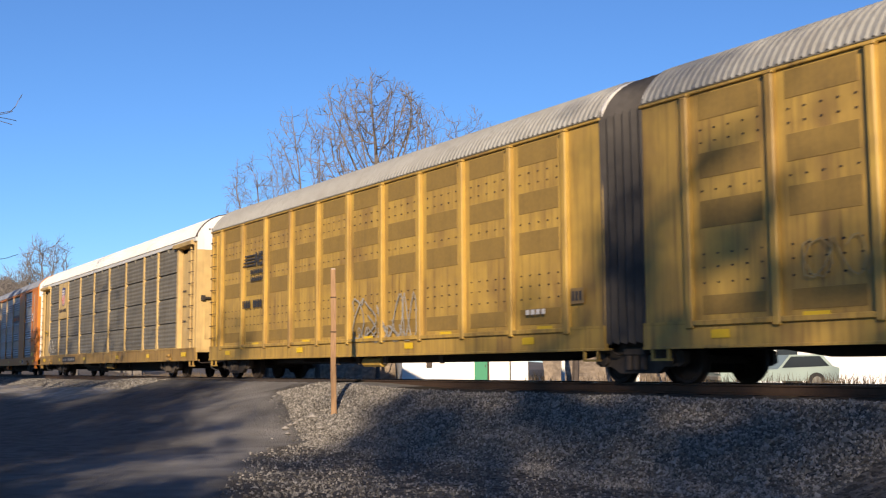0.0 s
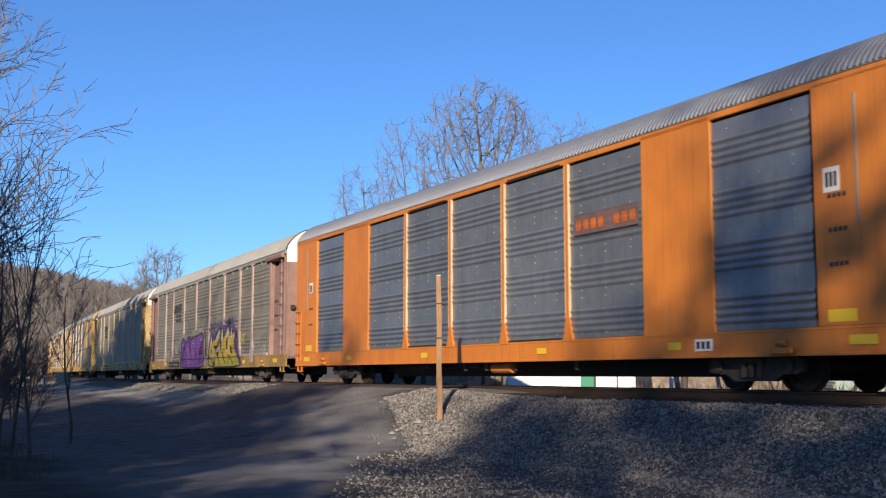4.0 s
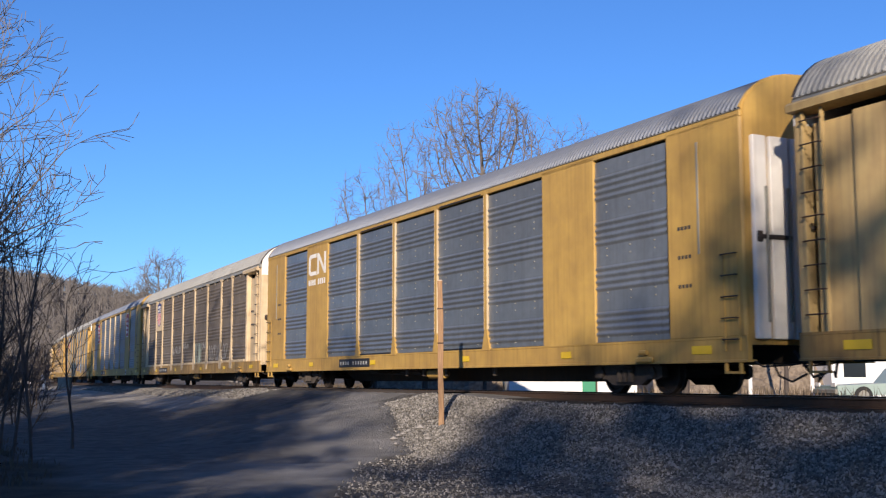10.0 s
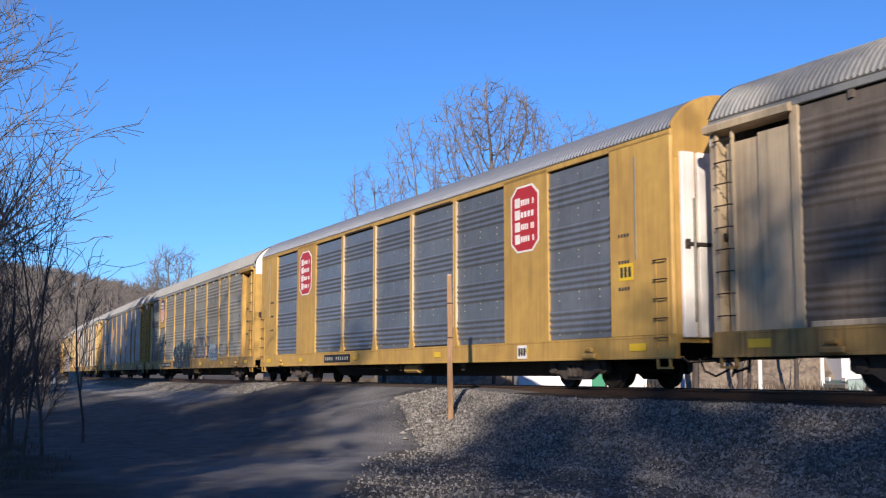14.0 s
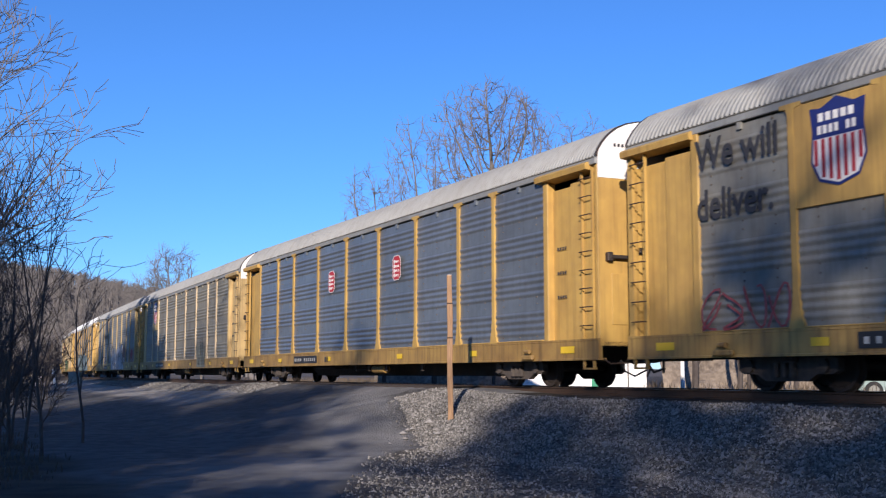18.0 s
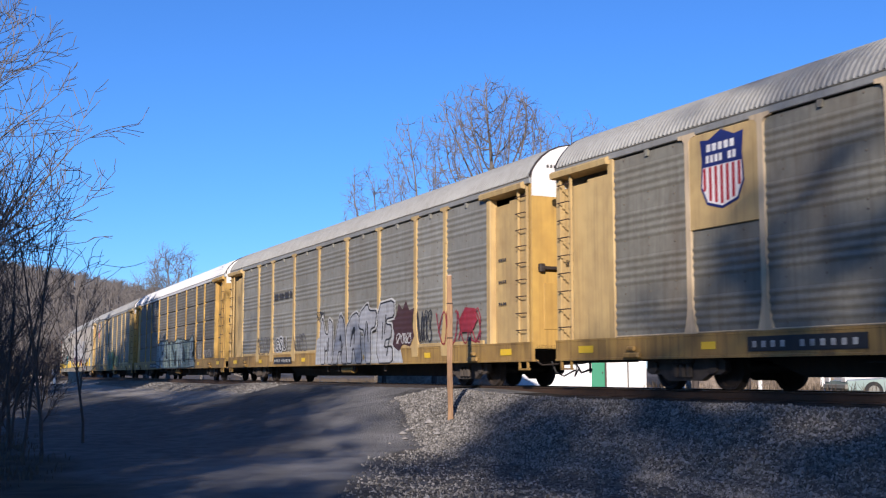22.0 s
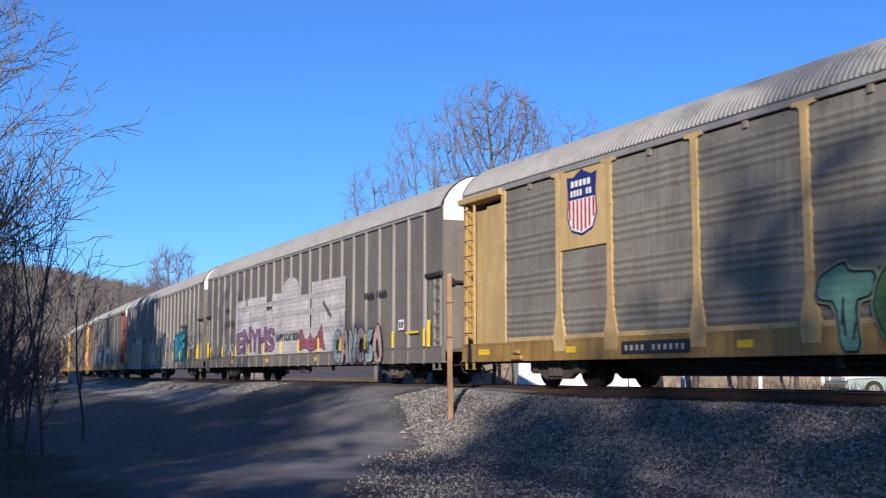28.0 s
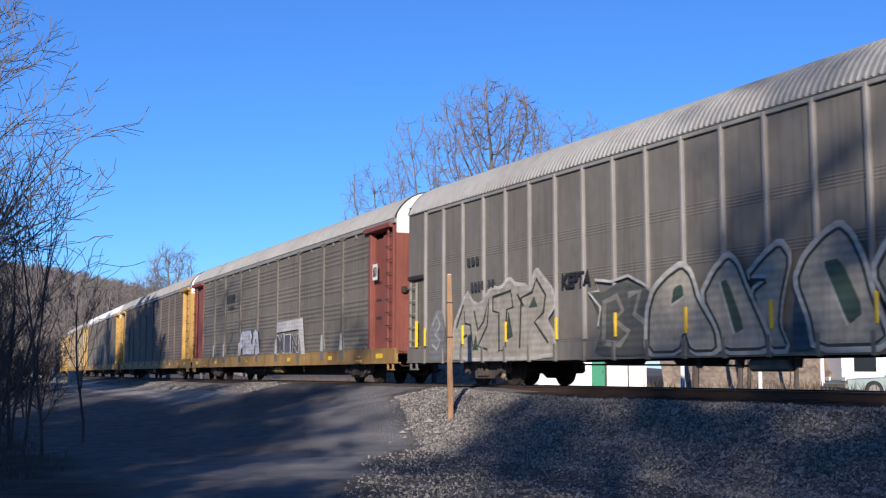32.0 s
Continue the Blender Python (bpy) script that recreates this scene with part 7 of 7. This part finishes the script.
def blades(name, label, pts, h0, h1, material, seed, per=16, wide=0.3):
    rng = np.random.RandomState(seed)
    v, f = [], []
    for x, y, z in pts:
        for _ in range(per):
            a, r = rng.uniform(0, 6.28), wide * rng.rand()
            bx, by = x + r * math.cos(a), y + r * math.sin(a)
            h = rng.uniform(h0, h1)
            lx, ly = rng.normal(0, 0.25 * h, 2)
            t = 0.006 + 0.008 * rng.rand()
            k = len(v)
            v += [(bx - t, by, z - 0.03), (bx + t, by, z - 0.03), (bx + lx * 0.5 + t, by + ly * 0.5, z + h * 0.6), (bx + lx * 0.5 - t, by + ly * 0.5, z + h * 0.6), (bx + lx, by + ly, z + h)]
            f += [(k, k + 1, k + 2, k + 3), (k + 3, k + 2, k + 4)]
    return tagged(piece(name, fast_mesh(name, v, f), material), label, "weeds", kind="stuff")


def strew(n, s0, s1, w0, w1, seed):
    rng = np.random.RandomState(seed)
    s, w = rng.uniform(s0, s1, n), rng.uniform(w0, w1, n)
    x, y, _ = line(s, w)
    z = ground_height(x, y)[0]
    return list(zip(x, y, z))


blades("dry_weeds", "tall dry brown weeds growing beyond the track", [p for p in strew(1100, -75, 30, -20, -9.5, 3) if not 3.25 < 50 * p[0] / p[1] < 9.1], 0.1, 0.7, M["weeds"], 4, 9, 0.6)
rng = np.random.RandomState(12)
yb_ = rng.uniform(15.5, 29, 900)
xb_ = -yb_ * (0.372 + 0.13 * np.sqrt(rng.rand(900))) + 0.5 * np.sin(yb_ * 1.9) + rng.normal(0, 0.25, 900)
blades("undergrowth", "tangled dark dead stalks under the roadside thicket", list(zip(xb_, yb_, ground_height(xb_, yb_)[0])), 0.04, 0.18, M["weeds"], 13, 7, 0.6)
# loose stones of the ballast
def stones(name, label, x, y, size, seed, material):
    rng = np.random.RandomState(seed)
    z = ground_height(x, y)[0]
    n = len(x)
    sc = size * rng.uniform(0.55, 1.45, (n, 1, 1)) * rng.uniform(0.6, 1.2, (n, 1, 3))
    octa = np.array([(1, 0, 0), (-1, 0, 0), (0, 1, 0), (0, -1, 0), (0, 0, 1), (0, 0, -1)], float)[None] + rng.normal(0, 0.22, (n, 6, 3))
    v = octa * sc
    a = rng.uniform(0, 6.28, n)
    tl = rng.uniform(-0.6, 0.6, n)
    c, s_ = np.cos(a)[:, None], np.sin(a)[:, None]
    vx, vy, vz = v[..., 0], v[..., 1], v[..., 2]
    vy, vz = vy * np.cos(tl)[:, None] - vz * np.sin(tl)[:, None], vy * np.sin(tl)[:, None] + vz * np.cos(tl)[:, None]
    vx, vy = vx * c - vy * s_, vx * s_ + vy * c
    v = np.stack([vx + x[:, None], vy + y[:, None], vz + z[:, None] + 0.25 * size], -1).reshape(-1, 3)
    tri = np.array([(0, 2, 4), (2, 1, 4), (1, 3, 4), (3, 0, 4), (2, 0, 5), (1, 2, 5), (3, 1, 5), (0, 3, 5)])
    f = (tri[None] + (np.arange(n) * 6)[:, None, None]).reshape(-1, 3)
    return tagged(piece(name, fast_mesh(name, v.tolist(), f.tolist()), material), label, "gravel", kind="stuff")


def stone_material():
    m = bpy.data.materials.new("loose_ballast")
    m.use_nodes = True
    n, l = m.node_tree.nodes, m.node_tree.links
    b = n["Principled BSDF"]
    b.inputs["Roughness"].default_value = 0.9
    b.inputs["Specular IOR Level"].default_value = 0.3
    g = n.new("ShaderNodeNewGeometry")
    r = n.new("ShaderNodeValToRGB")
    els = r.color_ramp.elements
    els[0].color, els[1].color = (0.06, 0.056, 0.05, 1), (0.29, 0.276, 0.255, 1)
    e = els.new(0.5)
    e.color = (0.15, 0.142, 0.129, 1)
    l.new(g.outputs["Random Per Island"], r.inputs[0]), l.new(r.outputs[0], b.inputs["Base Color"])
    return m


LOOSE = stone_material()
rng = np.random.RandomState(2)
s, w = rng.uniform(0.5, 19, 46000), rng.uniform(1.95, 5.6, 46000)
x, y, _ = line(s, w)
ok = x > np.interp(y, [r[0] for r in ROAD_R], [r[1] for r in ROAD_R]) + 0.1
stones("ballast_stones", "pale grey crushed stone heaped along the track", x[ok], y[ok], 0.024, 3, LOOSE)
s, w = rng.uniform(0.5, 19, 3600), rng.uniform(1.95, 5.4, 3600)
x, y, _ = line(s, w)
ok = x > np.interp(y, [r[0] for r in ROAD_R], [r[1] for r in ROAD_R]) + 0.15
stones("ballast_stones", "larger pale lumps among the crushed stone of the ballast", x[ok], y[ok], 0.036, 7, LOOSE)
x, y = rng.uniform(-1.4, 5.5, 15000), rng.uniform(11.5, 29, 15000)
edge_ = np.interp(y, [r[0] for r in ROAD_R], [r[1] for r in ROAD_R])
wl_ = line_coords(x, y)[1]
ok = (x > edge_ + rng.normal(0.1, 0.25, len(x))) & (wl_ > 2.0)
stones("shoulder_stones", "scattered pale stones on the lane's shoulder", x[ok], y[ok], 0.022, 4, LOOSE)
s, w = rng.uniform(-60, -12, 12000), rng.uniform(1.4, 3.4, 12000)
x, y, _ = line(s, w)
stones("ballast_stones", "pale grey ballast along the track beyond the crossing", x, y, 0.03, 6, LOOSE)

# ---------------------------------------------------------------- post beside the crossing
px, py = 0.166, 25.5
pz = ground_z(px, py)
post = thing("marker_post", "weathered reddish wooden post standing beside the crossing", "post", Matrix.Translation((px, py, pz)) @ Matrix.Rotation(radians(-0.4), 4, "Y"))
rows = []
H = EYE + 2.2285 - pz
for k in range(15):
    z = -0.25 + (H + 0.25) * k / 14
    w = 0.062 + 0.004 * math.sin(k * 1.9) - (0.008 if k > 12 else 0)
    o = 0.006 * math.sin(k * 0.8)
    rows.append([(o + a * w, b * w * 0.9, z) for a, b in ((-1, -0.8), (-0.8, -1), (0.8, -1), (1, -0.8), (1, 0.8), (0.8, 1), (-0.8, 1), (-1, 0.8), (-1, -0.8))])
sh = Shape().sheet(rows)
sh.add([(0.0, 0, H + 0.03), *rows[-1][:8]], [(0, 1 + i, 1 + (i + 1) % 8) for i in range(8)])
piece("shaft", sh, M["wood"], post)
for z in (H * 0.80, H * 0.56):
    piece("band", Shape().box(-0.069, 0.069, -0.064, 0.064, z, z + 0.03, 0.006), M["rail"], post, "dark rusty band")
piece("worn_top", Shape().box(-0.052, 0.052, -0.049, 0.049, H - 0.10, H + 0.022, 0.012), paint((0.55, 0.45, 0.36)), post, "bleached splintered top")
rub = [(px + random.uniform(-1.1, -0.1), py + random.uniform(-1.2, 0.4)) for _ in range(7)]
for x, y in rub:
    sh = Shape()
    r = random.uniform(0.06, 0.14)
    sh.add([(a * r * random.uniform(0.8, 1.3), b * r * random.uniform(0.8, 1.3), c * r * 0.6) for a, b, c in ((1, 0, 0), (0.3, 0.9, 0), (-0.8, 0.5, 0), (-0.8, -0.6, 0), (0.4, -0.9, 0), (0, 0, 1), (0, 0, -0.6))],
           [(0, 1, 5), (1, 2, 5), (2, 3, 5), (3, 4, 5), (4, 0, 5), (1, 0, 6), (2, 1, 6), (3, 2, 6), (4, 3, 6), (0, 4, 6)])
    ob = piece("rock", sh, M["ballast"], at=Matrix.Translation((x, y, ground_z(x, y) + 0.03)))
    tagged(ob, "rough dark stone lying beside the post", "rock", "rocks at the post")

# ---------------------------------------------------------------- beyond the track
def building(name, label, x0, x1, y, depth, h, roof_h, door=None, windows=()):
    z = -0.62
    b = thing(name, label, "building", Matrix.Translation(((x0 + x1) / 2, y, z)))
    w = (x1 - x0) / 2
    for k in range(12):
        a = k * h / 12
        piece("siding_board", Shape().prism([(-0.03, a), (0.0, a), (0.012, a + 0.01), (0.0, a + h / 12), (-0.03, a + h / 12)], "x", -w, w), M["siding"], b, at=Matrix.Diagonal((1, -1, 1, 1)))
    piece("wall", Shape().box(-w, w, 0.03, depth, 0, h, 0.02), M["siding"], b)
    piece("roof", Shape().prism([(-0.35, h - 0.05), (depth / 2, h + roof_h), (depth + 0.35, h - 0.05), (depth + 0.35, h + 0.05), (depth / 2, h + roof_h + 0.12), (-0.35, h + 0.05)], "x", -w - 0.3, w + 0.3), M["shingle"], b)
    if door:
        d = piece("door", Shape().box(door[0], door[1], -0.06, -0.012, 0.05, 2.1, 0.015), M["green"], b, "green painted door")
        piece("knob", Shape().tube([(door[1] - 0.1, -0.12, 1.0), (door[1] - 0.1, -0.05, 1.0)], 0.03, 8), M["steel"], d)
        piece("door_trim", Shape().box(door[1], door[1] + 0.09, -0.05, -0.012, 0.0, 2.2, 0.01), M["steel"], b)
    for a, c in windows:
        wnd = piece("window", Shape().box(a, c, -0.05, -0.012, 1.0, 2.0, 0.01), M["glass"], b)
        piece("window_frame", Shape().box(a - 0.07, c + 0.07, -0.045, -0.012, 0.92, 1.0, 0.01), M["siding"], wnd)
    return b


def bank(x0, x1, y, h):
    """A bank of earth and leaves with small ledges."""
    xs, vs = np.arange(x0, x1 + 0.01, 0.22), np.linspace(0, 1, 16)
    g = []
    for v_ in vs:
        row = []
        for x in xs:
            k = 0.18 * math.sin(2.1 * x + 9 * v_) + 0.12 * math.sin(5.3 * x - 14 * v_) + 0.10 * random.uniform(-1, 1)
            row.append((x, y + 2.2 * v_ + 0.5 * math.floor(v_ * 4 + k) / 4 + 0.4 * k, -0.9 + h * v_ * (1 + 0.08 * math.sin(0.7 * x)) + 0.06 * random.uniform(-1, 1)))
        g.append(row)
    g.append([(x, y + 9.0, -0.9 + h * 1.05) for x in xs])
    tagged(piece("bank", Shape().sheet(g), M["leaf_litter"]), "tan earth bank strewn with dry leaves", "bank", kind="structure")


bank(-3.0, 3.2, 51.0, 2.6)
bank(9.1, 17.2, 46.0, 2.8)
for x, y, r in ((9.55, 43.0, 0.16), (11.3, 43.2, 0.12), (11.75, 43.6, 0.09), (2.2, 49.5, 0.1), (-0.4, 49.0, 0.13), (-2.6, 49.6, 0.1), (13.5, 43.4, 0.1)):
    st_ = thing("tree", "slim dark trunk before the leafy bank", "tree", Matrix.Translation((x, y, ground_z(x, y) - 0.1)), "trunks on the bank")
    piece("trunk", Shape().tube([(0, 0, 0), (0.05, 0, 1.2), (-0.03, 0, 2.6), (0.08, 0.05, 4.2)], [r, 0.85 * r, 0.7 * r, 0.3 * r], 7), M["bark_dark"], st_)
    piece("limb", Shape().tube([(0.0, 0, 1.0), (0.35, 0, 1.7), (0.5, 0.1, 2.6)], [0.4 * r, 0.3 * r, 0.12 * r], 5), M["bark_dark"], st_)
b1 = building("white_shed", "low white boarded building with a green door", 3.34, 8.98, 50.0, 6.0, 2.5, 1.2, door=(0.40, 0.98))
piece("downpipe", Shape().tube([(2.0, -0.08, 0.0), (2.0, -0.08, 2.4)], 0.03, 6), M["steel"], b1)
piece("meter_box", Shape().box(-1.75, -1.5, -0.14, -0.012, 0.95, 1.25, 0.02), M["steel"], b1)
building("white_house", "white boarded house with a porch beyond the track", 16.2, 24.0, 46.0, 7.0, 3.0, 1.8, windows=((-3.4, -2.5), (-1.2, -0.3)))
for i, x in enumerate((8.46, 11.2, 13.4)):
    y = 40.0
    p = thing("fence_post", "slim white fence post beyond the track", "post", Matrix.Translation((x, y, ground_z(x, y) - 0.1)), "white fence posts")
    piece("shaft", Shape().tube([(0, 0, 0), (0, 0, 1.5)], 0.075, 8), M["white"], p)
    piece("cap", Shape().tube([(0, 0, 1.5), (0, 0, 1.56)], [0.09, 0.03], 8), M["white"], p)


def parked_car(at, turn):
    c_ = thing("parked_car", "pale green parked car beyond the track", "car", Matrix.Translation((at[0], at[1], ground_z(*at))) @ Matrix.Rotation(turn, 4, "Z"))
    prof = [(-2.2, 0.35), (2.2, 0.35), (2.25, 0.66), (0.1, 0.76), (-0.35, 1.25), (-1.6, 1.27), (-2.0, 0.86), (-2.25, 0.80)]
    sh = Shape()
    for a, b in ((-0.86, 0.86),):
        sh.prism(prof, "y", a, b)
    piece("body", sh, M["palegreen"], c_)
    for sgn in (-1, 1):
        piece("side_window", Shape().prism([(-0.05, 0.80), (-0.4, 1.19), (-1.5, 1.21), (-1.85, 0.86)], "y", sgn * 0.865 - 0.004, sgn * 0.865 + 0.004), M["glass"], c_)
        for x in (-1.35, 1.35):
            wh = piece("wheel", Shape().tube([(x, sgn * 0.90, 0.32), (x, sgn * 0.68, 0.32)], 0.32, 16), M["tyre"], c_)
            piece("rim", Shape().tube([(x, sgn * 0.905, 0.32), (x, sgn * 0.88, 0.32)], 0.19, 12), M["zinc"], wh)
    for x, m_ in ((2.24, M["white"]), (-2.24, M["redp"])):
        for y in (-0.6, 0.6):
            piece("lamp", Shape().box(x - 0.03, x + 0.03, y - 0.15, y + 0.15, 0.62, 0.76, 0.01), m_, c_)
    piece("bumper", Shape().box(2.2, 2.32, -0.85, 0.85, 0.38, 0.55, 0.03), M["zinc"], c_)


parked_car((15.5, 38.5), radians(186))
# small things beside the distant line
box = thing("relay_cabinet", "grey-green steel cabinet beside the distant track", "cabinet", Matrix.Translation(along(-72, 3.6, 0)))
zc = ground_z(box.location.x, box.location.y)
box.location.z = zc
piece("body", Shape().box(-0.5, 0.5, -0.35, 0.35, 0, 0.95, 0.03), paint((0.22, 0.25, 0.23)), box)
piece("lid", Shape().box(-0.54, 0.54, -0.39, 0.39, 0.95, 1.02, 0.02), paint((0.30, 0.33, 0.31)), box)
mk = thing("line_marker", "short white marker post beside the distant line", "post", Matrix.Translation((-31.2, 91.0, ground_z(-31.2, 91.0))))
piece("shaft", Shape().box(-0.09, 0.09, -0.09, 0.09, 0, 1.3, 0.03), M["white"], mk)
piece("plate", Shape().box(-0.2, 0.2, -0.12, -0.09, 0.85, 1.35, 0.02), M["white"], mk)
bin_ = thing("storage_bin", "small pale bin standing beside the distant line", "bin", Matrix.Translation((-36.8, 103.0, ground_z(-36.8, 103.0))))
piece("body", Shape().prism([(-0.3, 0), (0.3, 0), (0.38, 0.8), (-0.38, 0.8)], "y", -0.3, 0.3), paint((0.55, 0.52, 0.58)), bin_)
piece("lid", Shape().box(-0.42, 0.42, -0.34, 0.34, 0.8, 0.88, 0.02), M["white"], bin_)

# ---------------------------------------------------------------- trees behind the camera, whose shade falls on the scene
def shade_tree(at, seed, h, dense, low=0.2, leafy=0.0, wide=0.55):
    big, fine = branching(seed, h, bole=low, spread_=wide, limbs=16, thick=0.24, levels=3, up=0.1)
    tr = thing("tree", "roadside tree holding clumps of dead leaves", "tree", Matrix.Translation((*at, ground_z(*at) - 0.1)), "trees behind the lane")
    piece("trunk", rods("trunk", big, 5), M["bark"], tr)
    piece("twig_mass", rods("twig_mass", fine, 3), M["bark"], tr)
    rng = np.random.RandomState(seed)
    v, f = [], []
    for _, q, _, _ in fine:
        patchy = 0.55 + 0.5 * math.sin(1.7 * q[0] + 0.8 * q[2] + seed) + 0.5 * math.sin(1.5 * q[2] - 1.1 * q[0] + 2 * seed) + 0.3 * math.sin(3.7 * q[0] + seed) * math.sin(3.1 * q[2])
        if q[2] < h * low or rng.rand() > 1.5 * dense * max(0.0, patchy) * (0.12 if q[2] < leafy else 1.5 if leafy and q[2] < leafy + 2.8 else 1):
            continue
        for _ in range(4):
            c_ = q + rng.normal(0, 0.3, 3)
            a, b = rng.normal(0, 0.11, 3), rng.normal(0, 0.11, 3)
            k = len(v)
            v += [tuple(c_ - a), tuple(c_ + b), tuple(c_ + a), tuple(c_ - b)]
            f += [(k, k + 1, k + 2, k + 3)]
    piece("foliage", fast_mesh("foliage", v, f), M["weeds"], tr)
    return tr


for at, sd, h, dense in (((-16.5, -12), 101, 21.0, 1.0), ((-15.0, -15), 102, 20.0, 1.0), ((-14.2, -11), 103, 15.5, 1.0), ((-18.5, -13), 105, 22.0, 1.1), ((-22, -12), 106, 23.0, 1.1), ((-26, -12), 125, 23.0, 1.1),
                         ((-21.8, 47), 145, 13.0, 0.8), ((-24, 47), 121, 16.0, 1.0), ((-26.5, 46), 122, 19.0, 0.8), ((-30.5, 44), 123, 21.0, 0.9), ((-34.5, 48), 124, 21.0, 0.9), ((-39, 53), 126, 21.0, 0.45),
                         ((-10.0, -10), 127, 9.5, 1.3), ((-8.4, -12), 142, 9.6, 1.3), ((-6.3, -12), 144, 9.2, 1.3), ((-9.6, -13), 143, 11.0, 1.3), ((-11.8, -12), 128, 12.5, 1.3), ((-13.0, -9), 129, 12.0, 1.3), ((-9.4, -38), 130, 22.4, 0.12), ((-5.9, -38), 131, 23.8, 0.5), ((-4.6, -39), 146, 24.2, 0.34), ((-3.2, -39), 132, 25.2, 0.26), ((-1.2, -38), 135, 26.4, 0.28), ((-0.5, -37), 141, 26.0, 0.24), ((1.6, -38), 133, 27.0, 0.26), ((4.2, -36), 134, 27.0, 0.16)):
    shade_tree(at, sd, h, dense, 0.58 if at[1] > 0 else 0.2, 20.2 if at[1] < -30 else 0.0, 0.36 if at[1] < -30 else 0.55)

# ---------------------------------------------------------------- what moves
def run(t):
    """How far the train has gone."""
    u = t - 23
    return 13.6 * (u - 0.0006 * u * u)


def motions():
    for car, mid, length in CARS:
        rows = []
        for k in range(65):
            t = k / 2
            s = mid + run(t)
            half = 9.75 if length > 25 else 8.5
            x0, y0, _ = line(s - half)
            x1, y1, _ = line(s + half)
            rows.append((t, pose((x0 + x1) / 2, (y0 + y1) / 2, 0, 0, 0, math.degrees(math.atan2(y1 - y0, x1 - x0)))))
        walk(car, rows)
    # the axles turn as the train rolls: 80 degrees from row to row
    done = {}
    turn = radians(80) * 0.42
    times, t = [0.0], 0.0
    while t < 32.0:
        t = min(32.0, t + turn / 13.75)
        times.append(t)
    for wh in WHEELS:
        spot = wh.matrix_basis.translation.copy()
        key = round(spot.x, 3)
        if key not in done:
            walk(wh, [(t, Matrix.Translation(spot) @ Matrix.Rotation((run(t) - run(0)) / 0.42, 4, "Y")) for t in times])
            done[key] = wh
        else:
            wh.rotation_mode = "QUATERNION"
            ad = wh.animation_data_create()
            ad.action = done[key].animation_data.action
            ad.action_slot = done[key].animation_data.action_slot


motions()
